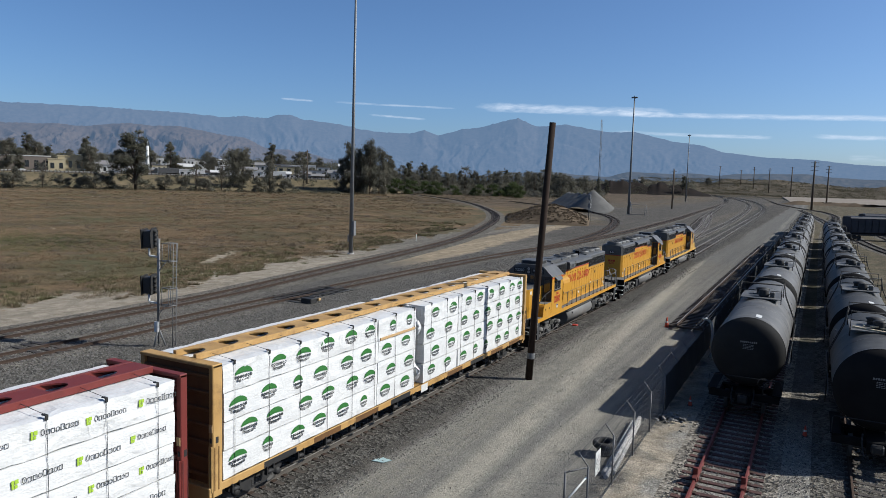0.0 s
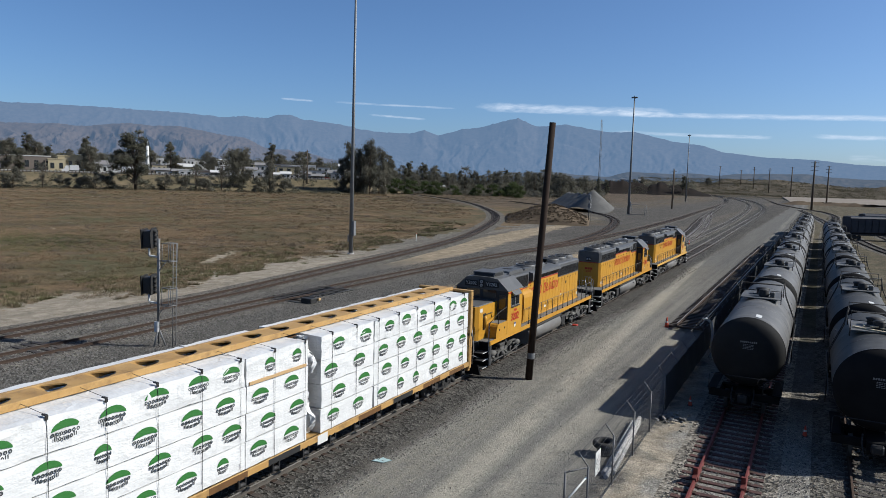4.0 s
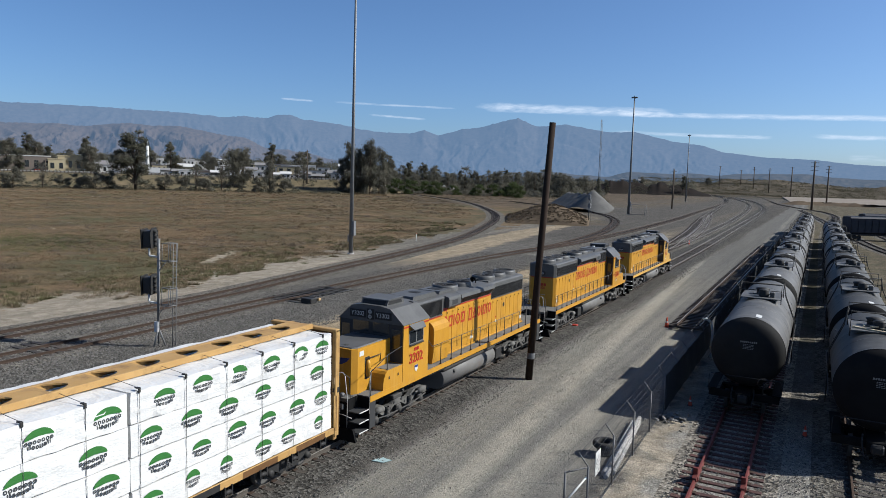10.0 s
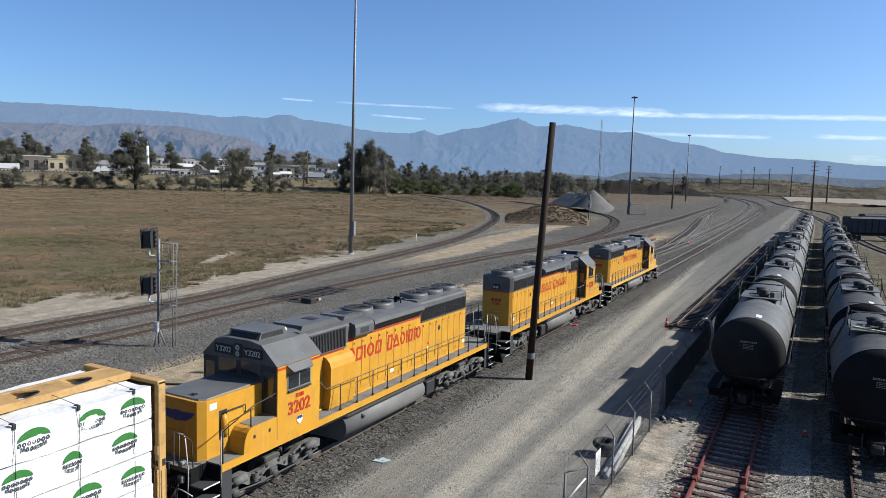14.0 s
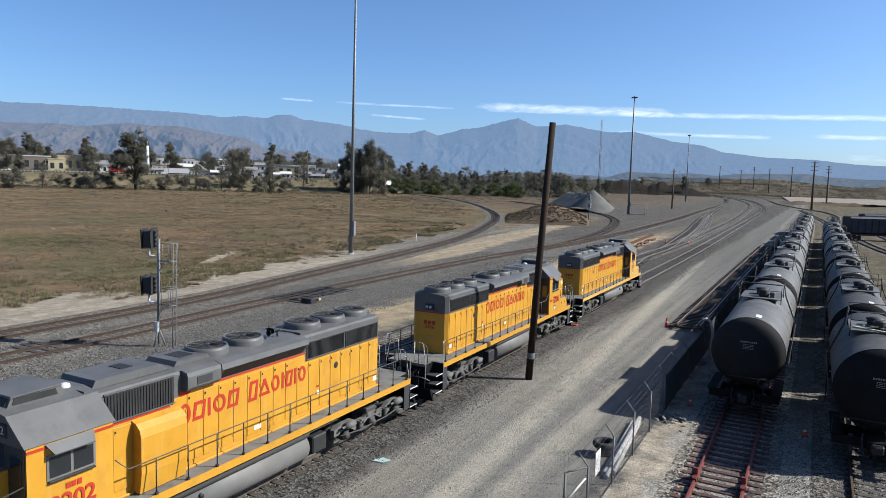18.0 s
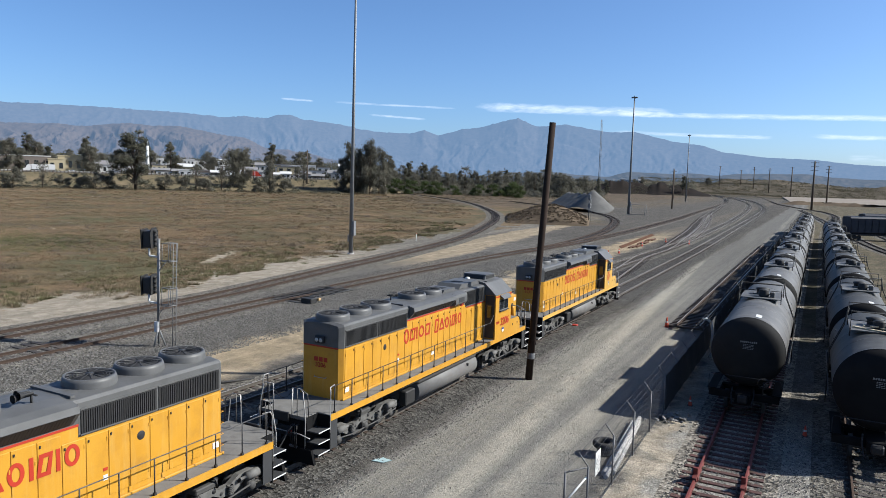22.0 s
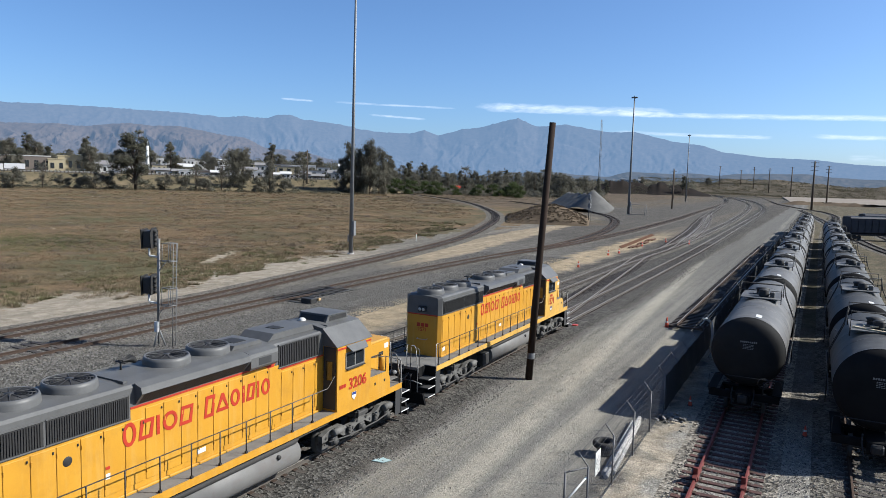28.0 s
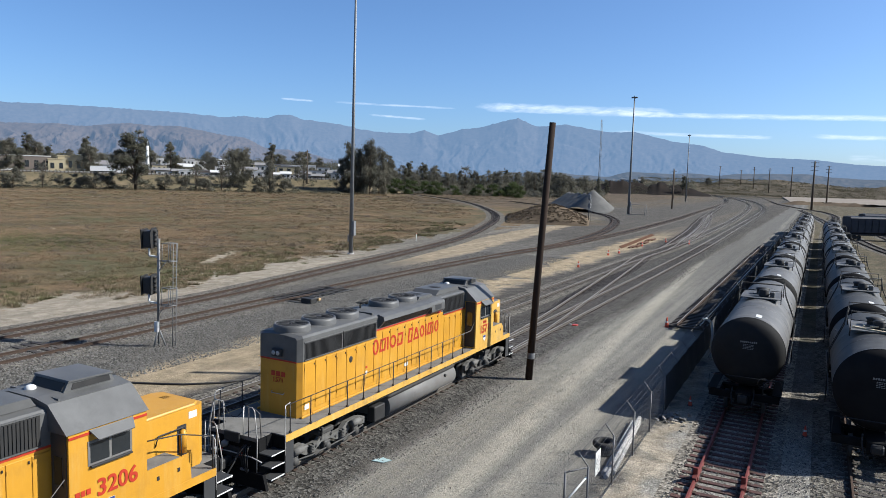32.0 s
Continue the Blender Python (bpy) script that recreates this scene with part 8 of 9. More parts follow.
for az, d, z in ((-1.8, 560, 0.05), (12, 440, 0.05), (12, 640, 4.0), (-2.4, 700, 1.4)):
    x, y = bearing(az, d)
    lot.v.append((x, y, ground_height(x, y) + z))
lot.v += [(x, y, -1.0) for x, y, z in lot.v]
lot.f, lot.sm = [(0, 1, 2, 3), (0, 4, 5, 1), (1, 5, 6, 2), (2, 6, 7, 3), (3, 7, 4, 0)], [False] * 5
setting("pavement", lot, LOT, "pale concrete lot beyond the tracks")


def on_hills(rnd):
    az, d = rnd.uniform(-12.6, 10), rnd.uniform(730, 1270)
    return bearing(az, d)


def hill_z(x, y):
    d = math.hypot(x, y)
    return ground_height(x, y) + (9.0 * max(0.0, min(1.0, (d - 805) / 100)) if d < 1000 else 14.0 * max(0.0, min(1.0, (d - 1080) / 150)))


def clumps(name, label, count, place, height, size, material, seed, leaf=1.0, sprays=14, flat=1.0):
    """Rounded brush clumps, many leaf sprays each, as one sheet of growth."""
    rnd = random.Random(seed)
    s = Shape()
    for _ in range(count):
        x, y = place(rnd)
        if x is None:
            continue
        z, r = height(x, y), size(rnd)
        for _b in range(sprays):
            d = Vector((rnd.gauss(0, 1), rnd.gauss(0, 1), abs(rnd.gauss(0, 0.8)))).normalized() * r * rnd.uniform(0.5, 1.0)
            d.z *= flat
            a, b = spray(rnd, d + Vector((0, 0, r * 0.8)), r * 0.36 * leaf, r * (0.27 if leaf > 0.5 else 0.15) * leaf)
            p = Vector((x, y, z)) + d
            s.add([p - a, p + b, p + a, p - b], [(0, 1, 2, 3)])
    return tagged(part(name, s, material, None, fix=False), label, "brush", "", "stuff")


def tufts(name, label, count, place, height, size, material, seed, blades=30, tall=0.8):
    """Dry tufts: thin blades fanning up and outwards from one root, as one sheet of growth."""
    rnd = random.Random(seed)
    s = Shape()
    for _ in range(count):
        x, y = place(rnd)
        if x is None:
            continue
        z, r, far = height(x, y), size(rnd), 0.6 + math.hypot(x, y) / 95
        w = 0.015 * far
        for _b in range(blades):
            a, q = rnd.uniform(0, 6.283), rnd.random() ** 0.6
            ox, oy, c = math.cos(a), math.sin(a), rnd.uniform(0, 6.283)
            bx, by, h = x + ox * r * q * 0.55, y + oy * r * q * 0.55, r * tall * rnd.uniform(0.45, 1.0) * (1.15 - 0.65 * q)
            dx, dy = math.cos(c) * w, math.sin(c) * w
            s.v += [(bx - dx, by - dy, z), (bx + dx, by + dy, z), (bx + ox * r * q * 0.55 + rnd.gauss(0, 0.12) * r, by + oy * r * q * 0.55 + rnd.gauss(0, 0.12) * r, z + h)]
            n = len(s.v)
            s.f.append((n - 3, n - 2, n - 1))
    s.sm = [False] * len(s.f)
    return tagged(part(name, s, material, None, fix=False), label, "brush", "", "stuff")


clumps("hill_brush", "grey green brush clumps on the low hills", 10500, on_hills, hill_z, lambda r: 0.7 + 3.6 * r.random() ** 2.6, SAGE, 21, 0.5, 20, 0.6)
tufts("mound_brush", "brown dry brush on the mound", 1500, lambda r: bearing(r.uniform(-22.6, -16.4), r.uniform(167, 212)), mound_z, lambda r: 0.25 + 0.7 * r.random() ** 1.5, tuft_mat("mound straw", (0.225, 0.172, 0.115), (0.128, 0.100, 0.070)), 22, 34, 0.65)
clumps("hill_shrubs", "dark shrubs and low trees scattered on the hills", 1500, on_hills, hill_z, lambda r: 0.9 + 2.8 * r.random() ** 1.8, LEAF_OLIVE, 71, 0.45, 30, 0.8)
clumps("yard_woods", "grey green woods behind the dark bank", 620, lambda r: bearing(r.uniform(-19.5, -8.5), r.uniform(720, 900)), lambda x, y: ground_height(x, y) + 4.0, lambda r: 2.5 + 4.5 * r.random() ** 1.5, LEAF_GREY, 38, 0.42, 50, 1.1)
clumps("belt_woods", "grey green undergrowth of the tree belt", 1500, lambda r: bearing(px_az(r.uniform(682, 1062)), r.uniform(446, 700)), lambda x, y: ground_height(x, y) - 0.4, lambda r: 1.8 + 4.4 * r.random() ** 1.6, LEAF_GREY, 61, 0.40, 44, 1.0)
clumps("fallow_brush", "dusty brush over the fallow ground", 1700, lambda r: bearing(px_az(r.uniform(690, 1075)), r.uniform(300, 445)), lambda x, y: ground_height(x, y) - 0.1, lambda r: 0.25 + 0.9 * r.random() ** 2.0, SAGE, 62, 0.5, 22, 0.6)
clumps("bank_scrub", "grey scrub over the freeway bank", 1800, lambda r: bearing(px_az(r.uniform(-40, 640)), r.uniform(368, 432)), lambda x, y: 0.2 + max(0.0, (math.hypot(x, y) - 392) * 0.18), lambda r: 0.3 + 1.2 * r.random() ** 2.0, SAGE, 63, 0.5, 24, 0.7)
clumps("burnt_brush", "charred brush on the dark bank", 520, lambda r: bearing(r.uniform(-15.7, -8.8), r.uniform(622, 672)), lambda x, y: ground_height(x, y) + 8.0 * max(0.0, min(1.0, (math.hypot(x, y) - 632) / 40)), lambda r: r.uniform(0.5, 1.5), LEAF_OLIVE, 36, 0.5, 30)
clumps("bank_brush", "dark brush clumps along the freeway bank", 620, lambda r: bearing(px_az(r.uniform(-40, 600)), r.uniform(372, 426)), lambda x, y: 0.3 + max(0.0, (math.hypot(x, y) - 392) * 0.18), lambda r: 0.4 + 2.2 * r.random() ** 2.2, LEAF_OLIVE, 23, 0.6, 36)
clumps("town_greenery", "dark trees and hedges of the town", 1500, lambda r: bearing(px_az(r.uniform(-60, 690)), r.uniform(530, 820)), lambda x, y: 9.0 + (math.hypot(x, y) - 530) * 0.045, lambda r: 2.2 + 4.2 * r.random() ** 1.5, LEAF_OLIVE, 24, 0.42, 60)
clumps("road_hedge", "dark hedge and shrubs behind the freeway", 900, lambda r: bearing(px_az(r.uniform(-60, 640)), r.uniform(455, 478)), lambda x, y: 6.7, lambda r: r.uniform(0.6, 1.9), LEAF_OLIVE, 35)
# distance haze is painted onto these leaves as bluish emission
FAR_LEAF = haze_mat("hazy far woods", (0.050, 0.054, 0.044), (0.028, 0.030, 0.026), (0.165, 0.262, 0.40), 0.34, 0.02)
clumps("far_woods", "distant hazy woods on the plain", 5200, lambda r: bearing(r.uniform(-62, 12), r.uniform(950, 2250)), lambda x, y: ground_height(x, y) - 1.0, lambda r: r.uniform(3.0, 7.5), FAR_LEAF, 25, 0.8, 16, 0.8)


def patch(f, seed, lo):
    """Field places where a drifting pattern is high."""
    def place(rnd):
        x, y = in_field(rnd)
        return (x, y) if x is not None and noise.noise((x * f, y * f, seed)) > lo else (None, None)
    return place


FIELD_BROWN = tuft_mat("brown field brush", (0.285, 0.190, 0.118), (0.175, 0.122, 0.078))
FIELD_OLIVE = tuft_mat("olive field brush", (0.215, 0.176, 0.102), (0.132, 0.114, 0.068))
FIELD_GREEN = tuft_mat("green field brush", (0.178, 0.180, 0.080), (0.115, 0.120, 0.056))
FIELD_STRAW = tuft_mat("pale straw brush", (0.38, 0.292, 0.192), (0.26, 0.20, 0.132))
for nm, lb, ct_, pl_, mt_, sd_ in (("field_brush", "low brown brush mounds over the field", 7000, patch(0.035, 1.0, -0.12), FIELD_BROWN, 26), ("field_scrub", "low olive brush mounds over the field", 5500, patch(0.035, 11.0, -0.05), FIELD_OLIVE, 29),
                                   ("field_straw", "pale dry brush mounds over the field", 4000, patch(0.06, 21.0, 0.05), FIELD_STRAW, 30), ("field_greens", "green weeds in patches of the field", 2800, patch(0.03, 31.0, 0.18), FIELD_GREEN, 33)):
    tufts(nm, lb, ct_, pl_, lambda x, y: -0.03, lambda r: 0.3 + 1.0 * r.random() ** 1.6, mt_, sd_, 26, 0.55)
FIELD_ASH = tuft_mat("grey dead brush", (0.225, 0.190, 0.155), (0.125, 0.104, 0.088))
FIELD_PALE = tuft_mat("bleached weeds", (0.50, 0.43, 0.335), (0.36, 0.30, 0.23))
tufts("field_dead_brush", "grey dead brush in drifts over the field", 6500, patch(0.045, 41.0, 0.10), lambda x, y: -0.03, lambda r: 0.4 + 1.3 * r.random() ** 1.6, FIELD_ASH, 51, 28, 0.5)
tufts("field_bleached", "bleached pale weeds in drifts over the field", 3200, patch(0.07, 51.0, 0.20), lambda x, y: -0.03, lambda r: 0.3 + 0.7 * r.random() ** 1.6, FIELD_PALE, 52, 24, 0.4)
tufts("green_patch", "greener weeds in a damp patch of the field", 800, lambda r: (-92 + r.gauss(0, 9), 57 + r.gauss(0, 6)), lambda x, y: -0.03, lambda r: r.uniform(0.3, 0.9), FIELD_GREEN, 37, 26, 0.5)


def near_edge(rnd):
    y = 22 + 120 * rnd.random() ** 1.3
    x = field_edge(y) - 5.0 - abs(rnd.gauss(0, 6))
    return (x, y) if noise.noise((x * 0.16, y * 0.13, 3.0)) > -0.02 else (None, None)


tufts("edge_brush", "olive brush along the sandy field edge", 1500, near_edge, lambda x, y: -0.03, lambda r: r.uniform(0.2, 0.75), FIELD_OLIVE, 27, 54, 0.75)
tufts("edge_brush_grey", "dusty dry brush along the sandy field edge", 1300, near_edge, lambda x, y: -0.03, lambda r: r.uniform(0.2, 0.7), FIELD_STRAW, 28, 54, 0.75)
tufts("edge_brush_dark", "dark green brush along the sandy field edge", 900, near_edge, lambda x, y: -0.03, lambda r: r.uniform(0.25, 0.8), FIELD_GREEN, 34, 54, 0.75)

# ---------------------------------------------------------------- fence, lot clutter
FX = -5.43
fence = thing("fence", "galvanised chain-link fence with barbed wire and dark screen cloth", "fence")
ys = [19.9 + 2.95 * i for i in range(40)]
for y in ys:
    p = part("post", Shape().tube([(FX, y, -0.2), (FX, y, 1.68)], 0.03, 8), FENCE_STEEL, fence)
    part("wire_arm", Shape().tube([(FX, y, 1.66), (FX - 0.30, y - 0.02, 2.05)], 0.02, 6), FENCE_STEEL, p)
part("bottom_rail", Shape().tube([(FX, ys[0], 0.06), (FX, ys[-1], 0.06)], 0.012, 5), FENCE_STEEL, fence)
for k in range(3):
    u = 0.3 + 0.33 * k
    part("barbed_wire", Shape().tube([(FX - 0.30 * u, ys[0], 1.66 + 0.39 * u), (FX - 0.30 * u, ys[-1], 1.66 + 0.39 * u)], 0.006, 4), FENCE_STEEL, fence)
for y0, y1 in zip(ys[:4], ys[1:5]):
    s = Shape()
    h, st = 1.6, 0.16
    n = int((y1 - y0 + h) / st)
    for k in range(n):
        for flip in (False, True):
            a, b = y0 + k * st - h, y0 + k * st
            z0, z1 = 0.05, 0.05 + h
            if a < y0:
                z0, a = z0 + (y0 - a), y0
            if b > y1:
                z1, b = z1 - (b - y1), y1
            if flip:
                a, b = y0 + y1 - a, y0 + y1 - b
            s.add([(FX - 0.0026, a, z0), (FX + 0.0026, a, z0), (FX + 0.0026, b, z1), (FX - 0.0026, b, z1), (FX, a, z0 - 0.0052), (FX, b, z1 - 0.0052)], [(0, 1, 2, 3), (0, 4, 5, 3), (1, 2, 5, 4)])
    tagged(part("chain_link", s, FENCE_STEEL, fence, fix=False), kind="stuff")
for y0, y1 in zip(ys[4:], ys[5:]):
    s = Shape()
    nn = 8
    vs = []
    for i in range(nn + 1):
        for j in range(5):
            vs.append((FX + 0.045 + 0.02 * math.sin(i * 1.3 + j + y0), y0 + (y1 - y0) * i / nn, 0.04 + 1.62 * j / 4))
    s.add(vs, [(i * 5 + j, (i + 1) * 5 + j, (i + 1) * 5 + j + 1, i * 5 + j + 1) for i in range(nn) for j in range(4)], True)
    s.add([(x + 0.008, y, z) for x, y, z in vs], [(i * 5 + j, i * 5 + j + 1, (i + 1) * 5 + j + 1, (i + 1) * 5 + j) for i in range(nn) for j in range(4)], True)
    part("screen_panel", s, SCREEN, fence, fix=False)
part("notice_board", Shape().box(FX - 0.06, FX - 0.04, 20.85, 21.4, 1.0, 1.75, 0.006), WHITE, fence, "blank white notice board", at=pose(0, 0, 0))
gate = thing("gate_frame", "galvanised pipe gate frame with a diagonal brace", "gate")
part("gate_post", Shape().tube([(-5.95, 19.35, 0), (-5.95, 19.35, 1.62)], 0.03, 8), FENCE_STEEL, gate)
part("gate_rail", Shape().tube([(-5.95, 19.35, 1.58), (-5.46, 20.0, 1.62)], 0.022, 6), FENCE_STEEL, gate)
part("gate_brace", Shape().tube([(-5.88, 19.0, 0.75), (-5.47, 19.9, 1.35)], 0.028, 6), WHITE, gate)

drum = part("drum", Shape().lathe([(0.0, 0.0), (0.27, 0.0), (0.28, 0.03), (0.27, 0.14), (0.28, 0.16), (0.27, 0.28), (0.24, 0.30), (0.0, 0.30)], n=20), BLACK, None, at=pose(-6.35, 25.35, 0.0))
tagged(drum, "dark steel drum under an old tyre", "drum")
tyre = part("tyre", Shape().lathe([(0.24, 0.03), (0.23, 0.11), (0.25, 0.20), (0.32, 0.24), (0.40, 0.22), (0.44, 0.16), (0.44, 0.08), (0.40, 0.02), (0.32, 0.0), (0.25, 0.01), (0.24, 0.03)], n=32), RUBBER, None, at=pose(-6.35, 25.35, 0.31, 3, -2, 0))
tagged(tyre, "worn rubber tyre lying flat on a drum", "tyre")
for i, (x0, x1) in enumerate(((-5.72, -6.10), (-5.86, -6.22), (-5.60, -5.98), (-5.74, -6.02))):
    o = part("pipe", Shape().tube([(x0, 23.2 + 0.25 * i, 0.08 + (0.13 if i == 3 else 0)), (x1, 29.2 + 0.15 * i, 0.08 + (0.13 if i == 3 else 0))], 0.085, 10), PIPE_GREY, None)
    tagged(o, "grey steel pipe lying along the fence", "pipe", "pipes by the fence")


def traffic_cone(x, y, z=0.0, scale=1.0, tilt=0.0):
    t = thing("traffic_cone", "orange traffic cone with a white band on gravel", "traffic cone", "traffic cones", pose(x, y, z, 0, tilt, 0) @ Matrix.Diagonal((scale, scale, scale, 1)))
    part("cone", Shape().lathe([(0.15, 0.03), (0.035, 0.70), (0.03, 0.71), (0.0, 0.71)], n=16), CONE, t)
    part("base", Shape().box(-0.18, 0.18, -0.18, 0.18, 0.0, 0.035, 0.01), CONE if scale > 0.9 else BLACK, t)
    part("band", Shape().lathe([(0.105, 0.32), (0.085, 0.45)], n=16), WHITE, t)


for x, y in ((-8.9, 51.2), (-24.7, 81.5), (-25.5, 98.0), (-25.0, 102.0), (-24.9, 116.7), (-19.2, 127.0), (-23.4, 128.5)):
    traffic_cone(x, y, 0.0, 1.0)
traffic_cone(-4.55, 33.3, 0.0, 0.62)
traffic_cone(0.16, 31.7, 0.0, 0.62)

rr = random.Random(31)
rub = thing("rubble_heap", "heap of broken concrete shards beside the fence", "rubble")
for i in range(64):
    bmr = bmesh.new()
    bmesh.ops.create_icosphere(bmr, subdivisions=1, radius=rr.uniform(0.035, 0.12))
    for v_ in bmr.verts:
        v_.co *= rr.uniform(0.6, 1.25)
        v_.co.z *= 0.42
    me = bpy.data.meshes.new("stone")
    bmr.to_mesh(me)
    bmr.free()
    me.materials.append(ROCK)
    part("stone", me, None, rub, at=pose(-4.85 + rr.gauss(0, 0.33), 30.7 + rr.gauss(0, 0.48), rr.uniform(0.02, 0.13), rr.gauss(0, 22), rr.gauss(0, 22), rr.uniform(0, 360)))
sheet = part("paper_sheet", Shape().prism([(-0.32, -0.12), (0.1, -0.2), (0.36, 0.05), (0.02, 0.22)], 0, 0.02, "z"), mat("pale teal sheet", (0.42, 0.56, 0.56), (0.36, 0.50, 0.50), 3.0, 0.6, bump=0.05), None, at=pose(-12.99, 20.5, 0.02, 2, 1, 20))
tagged(sheet, "pale teal sheet lying on the gravel lane", "litter")

# wheel stops clamped on the red rails
for x in (-3.03, -1.53):
    t = thing("wheel_stop", "red painted wheel stop clamped on the rail end", "wheel stop", "wheel stops", pose(x, 24.6, RAIL_Z))
    part("shoe", Shape().prism([(-0.35, -0.05), (0.3, -0.05), (0.3, 0.10), (-0.02, 0.34), (-0.14, 0.34), (-0.10, 0.12), (-0.35, 0.06)], -0.07, 0.07, "x"), RED_RAIL, t)
    part("clamp", Shape().box(-0.10, 0.10, -0.12, 0.12, -0.14, 0.03, 0.02), RED_RAIL, t)

# stacked old rails and timbers, switch parts
st = thing("tie_stack", "low stack of dark old ties and rails", "tie stack")
for i in range(9):
    part("timber", Shape().box(-0.13, 0.13, 0, 4.0, 0, 0.2, 0.01), RUST_OLD, st, at=pose(-25.7 + (i % 3) * 0.32 - (i // 3) * 0.45, 111 + (i // 3) * 8 + (i % 3) * 1.2, 0.0, 0, 0, 3))
for i in range(3):
    part("old_rail", Shape().prism([(u, w + 0.16) for u, w in RAIL_PROFILE], 0, 34), RUST_OLD, st, at=pose(-26.6 - i * 0.4, 110 + i, 0.0, 0, 0, 3.2))
sw = thing("switch_machine", "greasy black switch machine beside pale ties", "switch machine", "", pose(-34.55, 43.5, 0))
part("housing", Shape().box(-0.5, 0.5, -0.35, 0.35, 0.0, 0.42, 0.05), BLACK, sw)
part("motor", Shape().lathe([(0.0, 0.5), (0.16, 0.5), (0.16, 1.0), (0.0, 1.0)], (0, 0, 0.24), "y", 12), BLACK, sw)
part("throw_rod", Shape().tube([(-2.4, 0.1, 0.12), (0, 0.1, 0.15)], 0.03, 6), RAIL_RUST, sw)
part("marker", Shape().box(0.1, 0.3, 0.9, 1.2, 0.1, 0.3, 0.03), LUMBER, sw, "pale wooden block")
for y0 in (43.2, 23.0):
    gt = thing("switch_timbers", "oil-blackened long switch ties under the rails", "switch ties", "", pose(-37.3, y0, 0))
    for k in range(13 if y0 > 30 else 3):
        part("long_tie", Shape().box(-1.5, 1.9, -0.15, 0.15, 0.0, 0.078, 0.01), BLACK if y0 > 30 else TIE, gt, at=pose(0, k * 0.62, 0, 0, 0, (k * 37) % 5 - 2))
    if y0 > 30:
        for k in range(6):
            part("throw_bar", Shape().tube([(-1.4, 0.9 + k * 1.2, 0.11), (1.5, 1.0 + k * 1.2, 0.11)], 0.035, 6), BLACK, gt)
        for sx_ in (-0.62, 0.62):
            part("point_rail", Shape().prism([(u, w_ + 0.2) for u, w_ in RAIL_PROFILE], 0, 7.5), BLACK, gt, at=pose(sx_, 0.2, 0, 0, 0, -sx_ * 2))
            part("plate", Shape().box(-0.18, 0.18, 0, 0.5 if sx_ > 0 else 2.4, 0.08, 0.11), BLACK, gt, at=pose(sx_ * 1.9, 4.0, 0))
bx = thing("red_debris", "small heap of red and white scrap beside the rail", "scrap", "", pose(-14.45, 47.6, 0))
part("red_bag", Shape().box(-0.2, 0.2, -0.2, 0.2, 0, 0.12, 0.05), RED, bx)
part("white_bag", Shape().box(-0.45, -0.22, -0.1, 0.15, 0.0, 0.12, 0.05), GALV, bx)
rc = thing("dwarf_mast", "small grey signal mast beside the branch track", "railway signal", "", pose(-52.8, 181.3, 0))
part("pole", Shape().tube([(0, 0, 0), (0, 0, 7.2)], 0.12, 8), GALV, rc)
for z in (3.4, 5.6):
    part("head", Shape().box(-0.35, 0.35, -0.3, 0.3, z, z + 1.3, 0.08), GALV, rc)
part("ladder", Shape().tube([(0.5, 0.2, 0), (0.5, 0.2, 6)], 0.04, 5), GALV, rc)
cg = thing("mesh_cage", "pale wire cage enclosure by the light mast", "cage", "", pose(-51.8, 233.5, 0, 0, 0, 0))
for x, y in ((-2.4, -1.2), (2.4, -1.2), (2.4, 1.2), (-2.4, 1.2)):
    part("corner_post", Shape().tube([(x, y, 0), (x, y, 3.4)], 0.06, 6), GALV, cg)
for z in (0.2, 3.4):
    part("rail", Shape().tube([(-2.4, -1.2, z), (2.4, -1.2, z), (2.4, 1.2, z), (-2.4, 1.2, z), (-2.4, -1.2, z)], 0.05, 5), GALV, cg)

hose = part("hose", Shape().tube([(-28.5, 21.1, 0.05), (-27.9, 21.9, 0.06), (-27.0, 22.35, 0.05), (-25.6, 23.1, 0.05), (-24.4, 24.2, 0.05), (-23.6, 25.6, 0.05)], 0.05, 7), BLACK, None)
tagged(hose, "black rubber hose lying on tan dirt", "hose")
mk = thing("marker_post", "thin white marker post in dry grass", "post", "", pose(-55.9, 97.1, 0))
part("shaft", Shape().tube([(0, 0, -0.1), (0, 0, 1.15)], 0.07, 8), WHITE, mk)
part("cap", Shape().lathe([(0.08, 1.15), (0.07, 1.22), (0.0, 1.24)], n=8), CONE, mk)
for k, (py, px_, rz_) in enumerate(((-0.95, -0.25, 62), (-0.72, 0.15, 70), (-0.55, 0.35, 118))):
    pk = part("plank", Shape().box(-0.65, 0.65, -0.07, 0.07, 0.0, 0.05, 0.006), PALE_WOOD, None, at=pose(2.4 + px_, 33.75 + py, RAIL_Z + 4.242 + 0.052 * k, 0, 0, rz_ - 90))
    tagged(pk, "pale bare plank lying on a tank car platform", "plank", "planks on the platform")

# hoses standing at the fence
hs_ = thing("stand_pipe", "pale bent standpipe behind the fence", "pipe", "", pose(-4.95, 43.4, 0))
part("riser", Shape().tube([(0, 0, 0), (0, 0, 1.6), (-0.08, -0.1, 2.1), (-0.35, -0.3, 2.35), (-0.5, -0.4, 2.3)], 0.07, 8), WHITE, hs_)

# stored hopper cars on the outer tracks


